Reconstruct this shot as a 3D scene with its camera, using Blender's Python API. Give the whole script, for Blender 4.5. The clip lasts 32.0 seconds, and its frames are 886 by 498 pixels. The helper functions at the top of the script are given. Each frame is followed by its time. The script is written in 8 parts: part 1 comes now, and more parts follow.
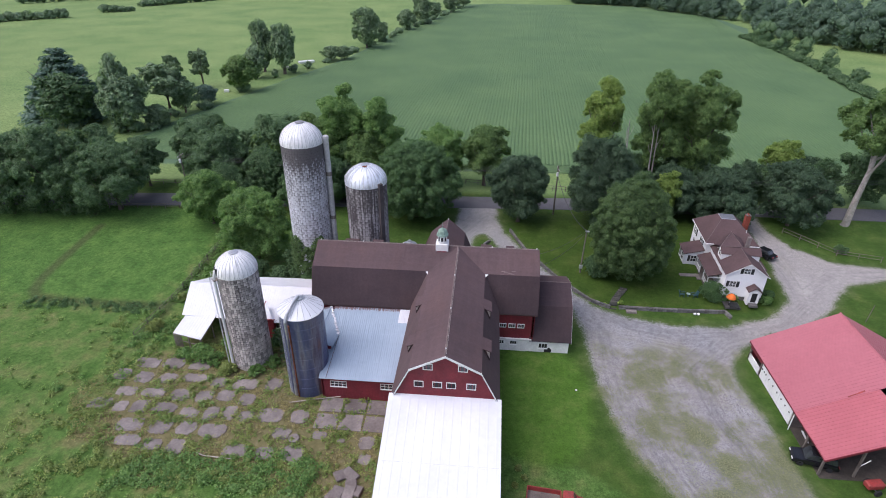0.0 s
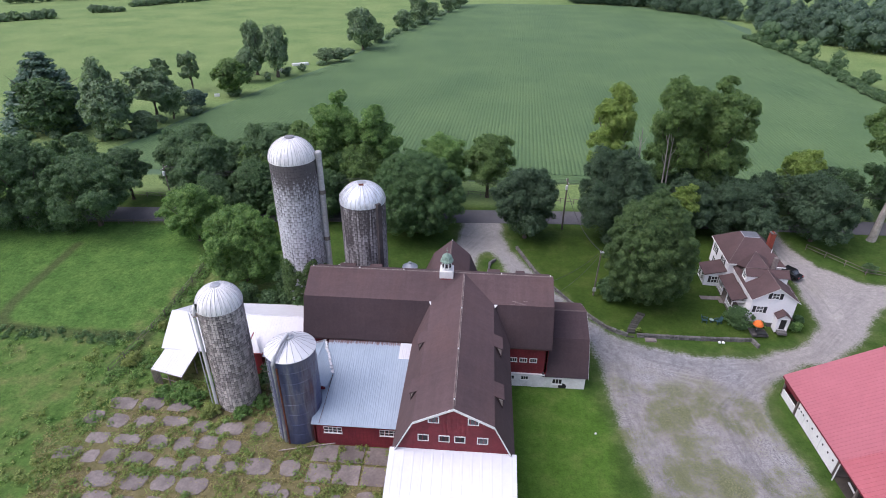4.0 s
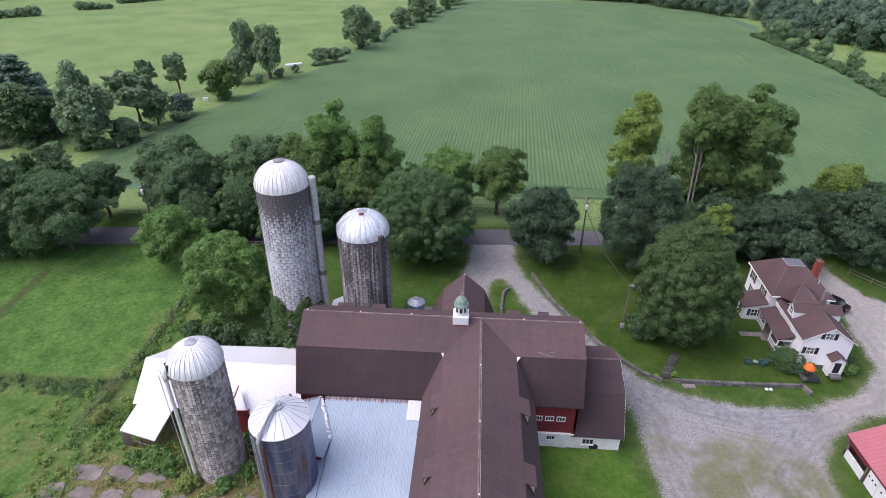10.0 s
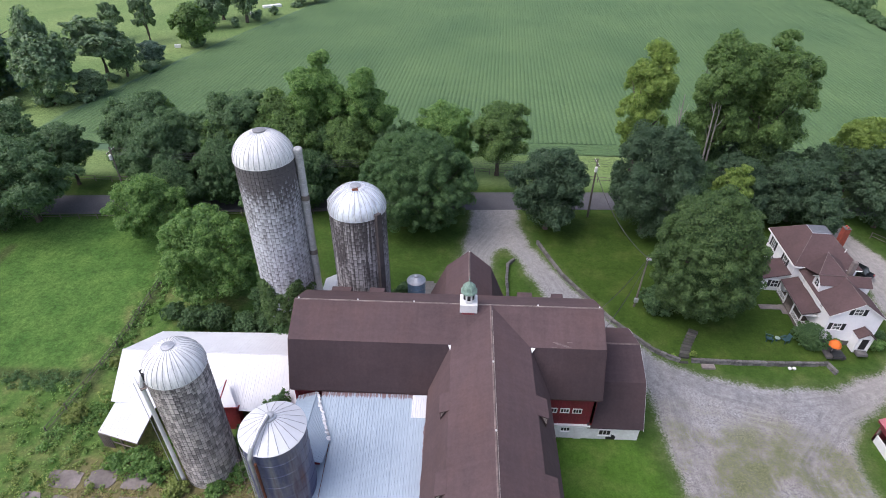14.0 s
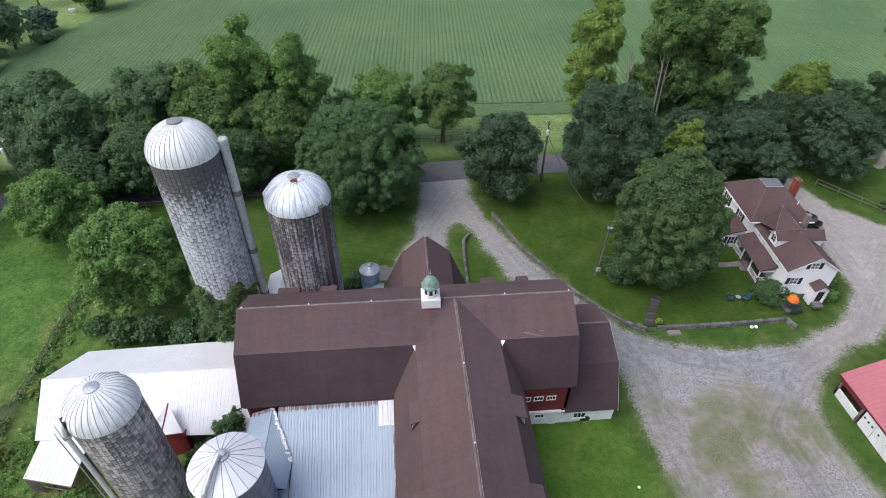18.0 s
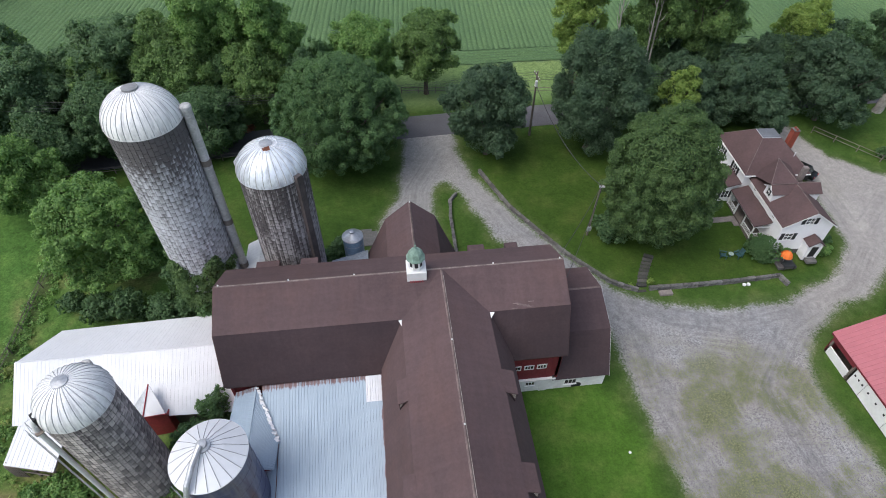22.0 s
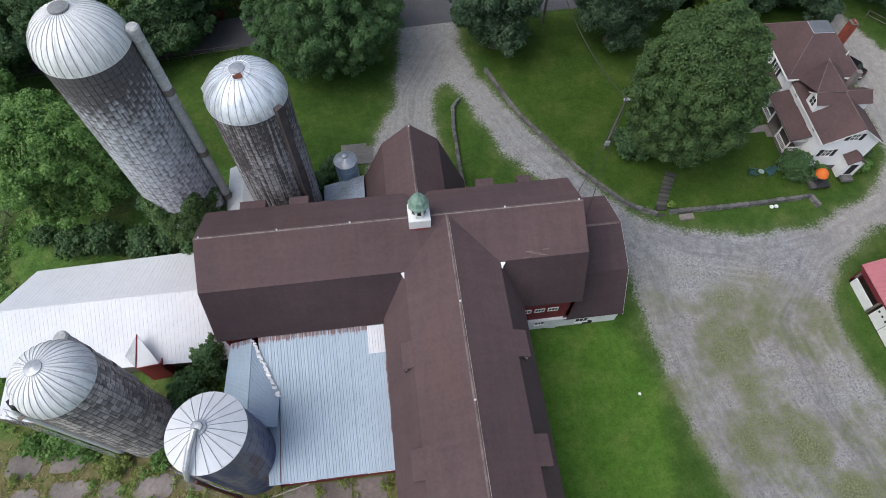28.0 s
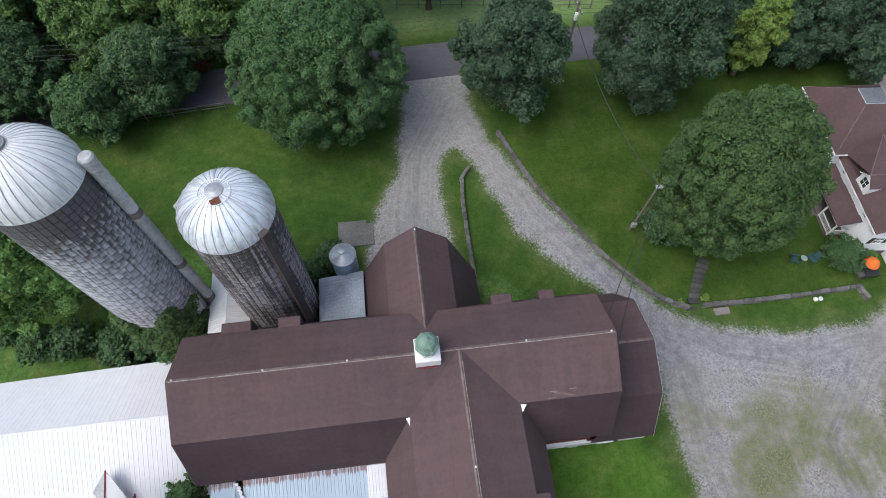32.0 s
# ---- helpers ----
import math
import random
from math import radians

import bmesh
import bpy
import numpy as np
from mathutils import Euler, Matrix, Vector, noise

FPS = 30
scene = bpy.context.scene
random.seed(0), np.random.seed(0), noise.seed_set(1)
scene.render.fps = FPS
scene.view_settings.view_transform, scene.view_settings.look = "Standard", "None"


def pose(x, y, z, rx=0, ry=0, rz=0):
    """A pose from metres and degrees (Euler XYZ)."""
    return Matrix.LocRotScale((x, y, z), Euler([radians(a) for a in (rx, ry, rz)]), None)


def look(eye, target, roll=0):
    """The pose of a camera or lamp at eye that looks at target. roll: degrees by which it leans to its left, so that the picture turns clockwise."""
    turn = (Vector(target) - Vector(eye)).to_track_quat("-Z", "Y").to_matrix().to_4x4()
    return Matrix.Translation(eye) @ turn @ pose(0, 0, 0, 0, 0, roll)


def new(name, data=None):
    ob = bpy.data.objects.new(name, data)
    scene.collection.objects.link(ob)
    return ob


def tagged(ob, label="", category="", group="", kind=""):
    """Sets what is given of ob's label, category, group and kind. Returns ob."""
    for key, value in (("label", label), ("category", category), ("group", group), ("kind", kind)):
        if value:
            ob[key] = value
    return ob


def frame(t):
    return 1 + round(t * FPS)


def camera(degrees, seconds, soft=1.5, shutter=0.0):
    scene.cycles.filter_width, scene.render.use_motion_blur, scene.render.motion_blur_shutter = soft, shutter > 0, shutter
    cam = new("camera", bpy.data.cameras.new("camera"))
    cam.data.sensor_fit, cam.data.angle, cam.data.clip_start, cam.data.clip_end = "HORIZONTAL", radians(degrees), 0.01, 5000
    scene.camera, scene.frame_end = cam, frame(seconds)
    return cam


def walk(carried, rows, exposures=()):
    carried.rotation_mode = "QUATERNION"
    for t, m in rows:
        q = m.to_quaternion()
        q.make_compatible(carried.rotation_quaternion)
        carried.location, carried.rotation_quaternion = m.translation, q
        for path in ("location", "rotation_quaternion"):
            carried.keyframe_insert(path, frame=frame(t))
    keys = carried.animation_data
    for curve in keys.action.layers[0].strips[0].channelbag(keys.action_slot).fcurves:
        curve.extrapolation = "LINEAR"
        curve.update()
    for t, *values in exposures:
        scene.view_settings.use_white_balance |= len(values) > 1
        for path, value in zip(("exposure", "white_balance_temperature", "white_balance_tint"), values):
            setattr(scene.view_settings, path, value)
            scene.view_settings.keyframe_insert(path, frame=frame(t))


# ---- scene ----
cam = camera(76.9, 32.0, 0.95)
METRES, EYE, TILT, LEAN, TURN = 55.0, 49.3, -29.4, -0.4, 4.7
ROWS = [
    (0.0, 0.0, 0.0, 0.0, -0.0, -0.0, 0.0),
    (0.5, -0.0023, 0.0163, 0.0087, -0.09, 0.0, 0.05),
    (1.0, -0.0045, 0.0323, 0.0168, -0.15, -0.02, 0.07),
    (1.5, -0.0062, 0.0477, 0.0245, -0.2, -0.05, 0.07),
    (2.0, -0.0083, 0.0633, 0.0329, -0.28, -0.06, 0.13),
    (2.5, -0.0107, 0.0783, 0.0407, -0.29, -0.05, 0.13),
    (3.0, -0.0126, 0.0926, 0.0479, -0.3, -0.06, 0.16),
    (3.5, -0.015, 0.1066, 0.055, -0.33, -0.07, 0.18),
    (5.5, -0.026, 0.1575, 0.0816, -0.61, -0.01, 0.3),
    (6.0, -0.029, 0.1715, 0.0886, -0.72, 0.02, 0.35),
    (6.5, -0.0318, 0.1846, 0.0957, -0.71, 0.04, 0.34),
    (7.0, -0.0341, 0.198, 0.1028, -0.7, 0.04, 0.34),
    (7.5, -0.0369, 0.2117, 0.1096, -0.72, 0.05, 0.36),
    (8.0, -0.0397, 0.2257, 0.1175, -0.75, 0.06, 0.4),
    (8.5, -0.0426, 0.2404, 0.1256, -0.78, 0.07, 0.42),
    (9.0, -0.0454, 0.2554, 0.1336, -0.79, 0.05, 0.41),
    (9.5, -0.0477, 0.2699, 0.1421, -0.78, -0.21, 0.43),
    (10.0, -0.0499, 0.2853, 0.1498, -0.78, -0.47, 0.4),
    (10.5, -0.052, 0.3002, 0.1582, -0.78, -0.75, 0.4),
    (11.0, -0.0548, 0.3151, 0.1662, -0.79, -1.21, 0.42),
    (11.5, -0.0577, 0.3299, 0.1744, -0.78, -1.74, 0.44),
    (12.0, -0.0607, 0.3445, 0.1826, -0.77, -2.36, 0.44),
    (12.5, -0.0647, 0.3587, 0.1899, -0.79, -3.2, 0.45),
    (13.0, -0.0683, 0.3725, 0.1979, -0.93, -4.16, 0.54),
    (13.5, -0.0723, 0.3863, 0.2048, -1.35, -5.08, 0.76),
    (14.0, -0.0765, 0.3999, 0.2117, -2.01, -6.16, 1.11),
    (14.5, -0.0791, 0.4138, 0.2186, -2.67, -8.16, 1.47),
    (16.5, -0.0864, 0.4636, 0.2471, -4.8, -10.02, 2.63),
    (17.0, -0.0882, 0.4744, 0.2519, -6.3, -10.53, 3.44),
    (17.5, -0.0887, 0.4839, 0.2578, -7.51, -11.1, 4.12),
    (18.0, -0.0876, 0.4923, 0.262, -8.28, -11.2, 4.57),
    (18.5, -0.0872, 0.5004, 0.2667, -8.77, -11.27, 4.85),
    (19.0, -0.0857, 0.5068, 0.2699, -9.0, -11.81, 5.02),
    (19.5, -0.0841, 0.5128, 0.2733, -9.25, -12.75, 5.18),
    (20.0, -0.0823, 0.5186, 0.2767, -9.44, -13.65, 5.34),
    (20.5, -0.0793, 0.5238, 0.28, -9.53, -14.59, 5.46),
    (21.0, -0.077, 0.5298, 0.2841, -9.7, -15.51, 5.56),
    (21.5, -0.0742, 0.5361, 0.2876, -9.75, -16.28, 5.6),
    (22.0, -0.0718, 0.5423, 0.2912, -9.74, -17.07, 5.62),
    (22.5, -0.0686, 0.549, 0.2956, -9.7, -17.88, 5.66),
    (23.0, -0.0675, 0.5559, 0.2991, -9.75, -18.92, 5.66),
    (23.5, -0.0667, 0.5637, 0.3036, -9.86, -20.19, 5.67),
    (24.0, -0.0652, 0.5715, 0.3085, -9.88, -21.41, 5.73),
    (24.5, -0.0646, 0.5805, 0.3147, -9.9, -22.65, 5.72),
    (25.0, -0.0641, 0.591, 0.3211, -9.95, -23.35, 5.71),
    (25.5, -0.0642, 0.6018, 0.3264, -10.01, -23.9, 5.7),
    (26.0, -0.064, 0.6124, 0.3313, -10.03, -24.53, 5.68),
    (26.5, -0.0633, 0.6254, 0.3392, -10.17, -26.88, 5.74),
    (28.5, -0.0523, 0.6943, 0.3821, -10.31, -31.71, 5.78),
    (29.0, -0.0494, 0.7162, 0.3944, -10.28, -31.75, 5.74),
    (29.5, -0.0466, 0.7395, 0.4078, -10.27, -31.85, 5.67),
    (30.0, -0.0429, 0.7637, 0.4211, -10.22, -32.09, 5.6),
    (30.5, -0.0379, 0.7897, 0.4349, -10.19, -32.42, 5.62),
    (31.0, -0.0338, 0.8163, 0.4491, -10.17, -32.6, 5.55),
    (31.5, -0.0296, 0.8427, 0.4645, -10.1, -32.74, 5.47),
    (32.0, -0.0273, 0.863, 0.4765, -10.23, -32.87, 5.44),
]
walk(cam, [(t, pose(0, 0, EYE, TILT, LEAN, TURN) @ pose(METRES * x, METRES * y, METRES * z, 90 + pitch, roll, yaw)) for t, x, y, z, yaw, pitch, roll in ROWS],
     [(0.0, -0.04, 6100, 18), (8.0, 0.1, 6140, 22), (12.0, 0.14, 6190, 19), (16.0, 0.07, 6240, 13), (22.0, -0.08, 6300, 8), (27.0, -0.22, 6280, 7), (30.0, -0.25, 6240, 7), (32.0, -0.06, 6220, 7)])

# ---- world and sun: a bright overcast day ----
SUN_EL, SUN_AZ = 58.0, 248.0        # degrees; azimuth clockwise from +y
world = bpy.data.worlds.new("overcast_sky")
scene.world = world
world.use_nodes = True
wn, wl = world.node_tree.nodes, world.node_tree.links
sky = wn.new("ShaderNodeTexSky")
sky.sky_type, sky.sun_disc = "NISHITA", False
sky.sun_elevation, sky.sun_rotation = radians(SUN_EL), radians(SUN_AZ)
sky.air_density, sky.dust_density, sky.ozone_density = 1.0, 4.0, 1.0
soft_sky = wn.new("ShaderNodeHueSaturation")
soft_sky.inputs["Saturation"].default_value = 0.8
wl.new(sky.outputs["Color"], soft_sky.inputs["Color"])
wl.new(soft_sky.outputs["Color"], wn["Background"].inputs["Color"])
wn["Background"].inputs["Strength"].default_value = 0.205
sun = new("sun", bpy.data.lights.new("sun", "SUN"))
sun.data.energy, sun.data.angle, sun.data.color = 1.3, radians(55), (1.0, 0.99, 0.975)
_az, _el = radians(SUN_AZ), radians(SUN_EL)
sun.matrix_world = look((0, 0, 80), (-math.sin(_az) * math.cos(_el), -math.cos(_az) * math.cos(_el), 80 - math.sin(_el)))

# ---- materials ----
def material(name, rough=0.8, metal=0.0):
    m = bpy.data.materials.new(name)
    m.use_nodes = True
    b = m.node_tree.nodes["Principled BSDF"]
    b.inputs["Roughness"].default_value, b.inputs["Metallic"].default_value = rough, metal
    return m, m.node_tree.nodes, m.node_tree.links, b


def noise_node(n, l, scale, detail=4.0, coord=None, stretch=None, rough=0.55):
    t = n.new("ShaderNodeTexNoise")
    t.inputs["Scale"].default_value, t.inputs["Detail"].default_value = scale, detail
    t.inputs["Roughness"].default_value = rough
    c = coord
    if c is None:
        c = n.new("ShaderNodeTexCoord").outputs["Object"]
    if stretch:
        mp = n.new("ShaderNodeMapping")
        mp.inputs["Scale"].default_value = stretch
        l.new(c, mp.inputs["Vector"])
        c = mp.outputs["Vector"]
    l.new(c, t.inputs["Vector"])
    return t.outputs["Fac"]


def ramp(n, l, fac, stops):
    r = n.new("ShaderNodeValToRGB")
    e = r.color_ramp.elements
    while len(e) < len(stops):
        e.new(0.5)
    for k, (p, c) in zip(e, stops):
        k.position, k.color = p, (*c, 1)
    l.new(fac, r.inputs["Fac"])
    return r.outputs["Color"]


def mix(n, l, fac, a, b, mode="MIX"):
    m = n.new("ShaderNodeMix")
    m.data_type, m.blend_type = "RGBA", mode
    for sock, v in ((m.inputs["Factor"], fac), (m.inputs["A"], a), (m.inputs["B"], b)):
        if isinstance(v, (int, float)):
            sock.default_value = v
        elif isinstance(v, tuple):
            sock.default_value = (*v, 1)
        else:
            l.new(v, sock)
    return m.outputs["Result"]


def maths(n, l, op, a, b=None, c=None):
    m = n.new("ShaderNodeMath")
    m.operation = op
    for k, v in enumerate((a, b, c)):
        if v is None:
            continue
        if isinstance(v, (int, float)):
            m.inputs[k].default_value = v
        else:
            l.new(v, m.inputs[k])
    return m.outputs[0]


def relief(n, l, b, height, strength=0.3, dist=0.02):
    k = n.new("ShaderNodeBump")
    k.inputs["Strength"].default_value, k.inputs["Distance"].default_value = strength, dist
    l.new(height, k.inputs["Height"])
    l.new(k.outputs["Normal"], b.inputs["Normal"])


def worn(name, base, dark, rough=0.8, metal=0.0, coarse=0.35, fine=6.0, stretch=None, low=0.35, high=0.7, bump=0.25, each=0.0, spec=None, grain=0.28):
    """A surface with broad stains and fine grain; each: spread of tone from piece to piece."""
    m, n, l, b = material(name, rough, metal)
    co = n.new("ShaderNodeTexCoord").outputs["Object"]
    a = noise_node(n, l, coarse, 5, co, stretch)
    f = noise_node(n, l, fine, 4, co, stretch)
    col = ramp(n, l, a, [(low, dark), (high, base)])
    g = ramp(n, l, f, [(0.3, (1 - grain,) * 3), (0.7, (1 + grain * 0.43,) * 3)])
    col = mix(n, l, 0.8, col, g, "MULTIPLY")
    if each:
        r1 = n.new("ShaderNodeObjectInfo").outputs["Random"]
        r2 = n.new("ShaderNodeNewGeometry").outputs["Random Per Island"]
        r = maths(n, l, "FRACT", maths(n, l, "ADD", r1, r2))
        t = ramp(n, l, r, [(0.0, (1 - each,) * 3), (1.0, (1 + each,) * 3)])
        col = mix(n, l, 1.0, col, t, "MULTIPLY")
    l.new(col, b.inputs["Base Color"])
    if bump:
        relief(n, l, b, f, bump, 0.02)
    if spec is not None:
        b.inputs["Specular IOR Level"].default_value = spec
    return m


# ---- mesh helpers ----
def mesh_of(name, verts, faces, mat=None, smooth=False):
    me = bpy.data.meshes.new(name)
    me.from_pydata([tuple(v) for v in verts], [], [tuple(f) for f in faces])
    if mat:
        me.materials.append(mat)
    if smooth:
        me.shade_smooth()
    return me


def done(name, bm, mat, smooth=False, recalc=True):
    me = bpy.data.meshes.new(name)
    if recalc:
        bmesh.ops.recalc_face_normals(bm, faces=bm.faces)
    bm.to_mesh(me)
    bm.free()
    if mat:
        me.materials.append(mat)
    if smooth:
        me.shade_smooth()
    return me


def thing(name, loc=(0, 0, 0), rz=0.0, label="", category="", group="", kind=""):
    ob = new(name)
    ob.matrix_basis = pose(*loc, 0, 0, rz)
    return tagged(ob, label, category, group, kind)


def part(name, bm, mat, parent, label="", smooth=False):
    ob = new(name, done(name, bm, mat, smooth) if isinstance(bm, bmesh.types.BMesh) else bm)
    ob.parent = parent
    return tagged(ob, label)


def solid(name, bm, mat, label="", category="", group="", kind="", smooth=False):
    return tagged(new(name, done(name, bm, mat, smooth) if isinstance(bm, bmesh.types.BMesh) else bm), label, category, group, kind)


def add_box(bm, x0, x1, y0, y1, z0, z1, m=None):
    c = [(x, y, z) for z in (z0, z1) for y in (y0, y1) for x in (x0, x1)]
    v = [bm.verts.new(m @ Vector(p) if m else p) for p in c]
    for f in ((0, 2, 3, 1), (4, 5, 7, 6), (0, 1, 5, 4), (2, 6, 7, 3), (0, 4, 6, 2), (1, 3, 7, 5)):
        bm.faces.new([v[i] for i in f])
    return v


def boxm(*a, m=None, bevel=0.0):
    bm = bmesh.new()
    add_box(bm, *a, m=m)
    if bevel:
        bmesh.ops.bevel(bm, geom=bm.edges[:], offset=bevel, segments=1, affect="EDGES")
    return bm


def add_slab(bm, pts, thick):
    """A plate: its upper outline pts, thickened against its normal."""
    pts = [Vector(p) for p in pts]
    nrm = Vector((0, 0, 0))
    for i in range(len(pts)):
        a, b2 = pts[i], pts[(i + 1) % len(pts)]
        nrm += a.cross(b2)
    nrm.normalize()
    if nrm.z < 0:
        nrm = -nrm
    up = [bm.verts.new(p) for p in pts]
    lo = [bm.verts.new(p - nrm * thick) for p in pts]
    bm.faces.new(up)
    bm.faces.new(lo[::-1])
    for i in range(len(pts)):
        j = (i + 1) % len(pts)
        bm.faces.new((up[i], lo[i], lo[j], up[j]))


def slab(pts, thick):
    bm = bmesh.new()
    add_slab(bm, pts, thick)
    return bm


def add_prism(bm, poly, axis, a, b2):
    """A flat outline poly of (s, z), run from a to b2 along 'x' or 'y'."""
    def at(s, z, q):
        return (q, s, z) if axis == "x" else (s, q, z)
    lo = [bm.verts.new(at(s, z, a)) for s, z in poly]
    hi = [bm.verts.new(at(s, z, b2)) for s, z in poly]
    bm.faces.new(lo)
    bm.faces.new(hi[::-1])
    for i in range(len(poly)):
        j = (i + 1) % len(poly)
        bm.faces.new((lo[i], hi[i], hi[j], lo[j]))


def prism(poly, axis, a, b2):
    bm = bmesh.new()
    add_prism(bm, poly, axis, a, b2)
    return bm


def add_tube(bm, path, radius, sides=8, cap=True):
    """A round bar along path; radius is one number or one for each point."""
    path = [Vector(p) for p in path]
    rad = radius if isinstance(radius, (list, tuple)) else [radius] * len(path)
    rings = []
    for i, p in enumerate(path):
        d = (path[min(i + 1, len(path) - 1)] - path[max(i - 1, 0)]).normalized()
        u = d.cross(Vector((0, 0, 1)))
        if u.length < 1e-3:
            u = Vector((1, 0, 0))
        u.normalize()
        w = d.cross(u)
        rings.append([bm.verts.new(p + (u * math.cos(2 * math.pi * k / sides) + w * math.sin(2 * math.pi * k / sides)) * rad[i]) for k in range(sides)])
    for a, b2 in zip(rings, rings[1:]):
        for k in range(sides):
            bm.faces.new((a[k], a[(k + 1) % sides], b2[(k + 1) % sides], b2[k]))
    if cap:
        bm.faces.new(rings[0][::-1])
        bm.faces.new(rings[-1])


def tube(path, radius, sides=8):
    bm = bmesh.new()
    add_tube(bm, path, radius, sides)
    return bm


def lathe(profile, sides=48, cap=True):
    """Turned about z; profile: (radius, z) from below upwards."""
    bm = bmesh.new()
    rings = [[bm.verts.new((r * math.cos(2 * math.pi * k / sides), r * math.sin(2 * math.pi * k / sides), z)) for k in range(sides)] for r, z in profile]
    for a, b2 in zip(rings, rings[1:]):
        for k in range(sides):
            bm.faces.new((a[k], a[(k + 1) % sides], b2[(k + 1) % sides], b2[k]))
    if cap:
        bm.faces.new(rings[0][::-1])
        bm.faces.new(rings[-1])
    return bm

def shingle_roof(name, base, dark, warm):
    """Old shingles: broad faded and damp patches, rusty-brown washes, fine grain and run-off streaks."""
    m, n, l, b = material(name, 0.85)
    pos = n.new("ShaderNodeNewGeometry").outputs["Position"]
    col = ramp(n, l, noise_node(n, l, 0.11, 5, pos, None, 0.6), [(0.34, dark), (0.66, base)])
    wash = n.new("ShaderNodeMapRange")
    wash.inputs["From Min"].default_value, wash.inputs["From Max"].default_value = 0.47, 0.68
    l.new(noise_node(n, l, 0.17, 4, pos, (1.0, 0.6, 1.0), 0.65), wash.inputs["Value"])
    col = mix(n, l, maths(n, l, "MULTIPLY", wash.outputs[0], 0.6), col, warm)
    for stretch in ((2.2, 0.25, 0.25), (0.25, 2.2, 0.25)):
        col = mix(n, l, 0.5, col, ramp(n, l, noise_node(n, l, 0.8, 4, pos, stretch, 0.6), [(0.33, (0.86, 0.86, 0.87)), (0.67, (1.08, 1.08, 1.08))]), "MULTIPLY")
    f = noise_node(n, l, 4.0, 5, pos, None, 0.7)
    col = mix(n, l, 1.0, col, ramp(n, l, f, [(0.34, (0.9, 0.9, 0.9)), (0.66, (1.07, 1.07, 1.07))]), "MULTIPLY")
    l.new(col, b.inputs["Base Color"])
    b.inputs["Specular IOR Level"].default_value = 0.25
    relief(n, l, b, f, 0.12, 0.02)
    return m


ROOF = shingle_roof("brown_shingle", (0.122, 0.081, 0.083), (0.091, 0.062, 0.065), (0.126, 0.077, 0.072))
# ROOF in a darker, greyer tone: south slopes of wing and annex, dormer fronts
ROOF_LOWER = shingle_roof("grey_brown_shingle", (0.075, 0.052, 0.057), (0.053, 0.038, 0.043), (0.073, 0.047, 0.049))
ROOF_CAP = worn("pale_ridge_cap", (0.215, 0.165, 0.155), (0.11, 0.08, 0.078), 0.8, coarse=1.2, fine=6)
RED = worn("red_barn_paint", (0.235, 0.028, 0.040), (0.155, 0.020, 0.030), 0.7, coarse=0.5, fine=5)
WHITE = worn("white_paint", (0.84, 0.84, 0.84), (0.74, 0.74, 0.74), 0.6, coarse=0.5, fine=3, bump=0.1, grain=0.08)
WHITE_WALL = worn("whitewashed_block", (0.84, 0.84, 0.84), (0.62, 0.62, 0.61), 0.8, coarse=0.6, fine=4, low=0.2, high=0.55, grain=0.12)
SIDING = worn("white_siding", (0.88, 0.88, 0.90), (0.82, 0.82, 0.84), 0.6, coarse=0.3, fine=3, bump=0.05, grain=0.05)
DARK = worn("dark_opening", (0.02, 0.02, 0.022), (0.012, 0.012, 0.014), 0.7)
SHUTTER = worn("black_shutter", (0.035, 0.038, 0.042), (0.02, 0.022, 0.025), 0.6)
WOOD = worn("grey_weathered_wood", (0.22, 0.19, 0.165), (0.12, 0.10, 0.09), 0.85, coarse=0.7, fine=8)
BARK = worn("bark", (0.17, 0.135, 0.11), (0.075, 0.06, 0.05), 0.95, coarse=0.8, fine=7, stretch=(1, 1, 0.2), bump=0.5)
PALE_BARK = worn("pale_bark", (0.42, 0.40, 0.36), (0.27, 0.25, 0.22), 0.9, coarse=1.5, fine=8)
CONCRETE = worn("pale_concrete", (0.275, 0.238, 0.225), (0.165, 0.140, 0.130), 0.9, coarse=0.6, fine=4, each=0.18)
STONE = worn("fieldstone", (0.20, 0.195, 0.19), (0.085, 0.08, 0.078), 0.9, coarse=0.9, fine=5, each=0.35)
BRICK = worn("red_brick", (0.36, 0.085, 0.05), (0.24, 0.055, 0.035), 0.85, coarse=1.2, fine=9)
STEEL = worn("galvanised_steel", (0.62, 0.64, 0.68), (0.42, 0.43, 0.46), 0.42, metal=0.5, coarse=0.6, fine=5, bump=0.1)


def dome_material(name, pale, dull, rough, metal, lines, at=0.5):
    """Sheet metal of a dome with dull streaks that run down from its top."""
    m, n, l, b = material(name, rough, metal)
    sep, com = n.new("ShaderNodeSeparateXYZ"), n.new("ShaderNodeCombineXYZ")
    l.new(n.new("ShaderNodeTexCoord").outputs["Object"], sep.inputs[0])
    turn = maths(n, l, "ARCTAN2", sep.outputs["Y"], sep.outputs["X"])
    l.new(maths(n, l, "MULTIPLY", turn, lines), com.inputs["X"])
    l.new(maths(n, l, "MULTIPLY", sep.outputs["Z"], 0.45), com.inputs["Y"])
    streaks = noise_node(n, l, 1.0, 4, com.outputs[0], None, 0.7)
    col = ramp(n, l, streaks, [(at - 0.14, dull), (at + 0.06, pale)])
    f = noise_node(n, l, 4.0, 4)
    l.new(mix(n, l, 0.6, col, ramp(n, l, f, [(0.3, (0.86, 0.86, 0.86)), (0.7, (1.05, 1.05, 1.05))]), "MULTIPLY"), b.inputs["Base Color"])
    relief(n, l, b, f, 0.1, 0.02)
    return m


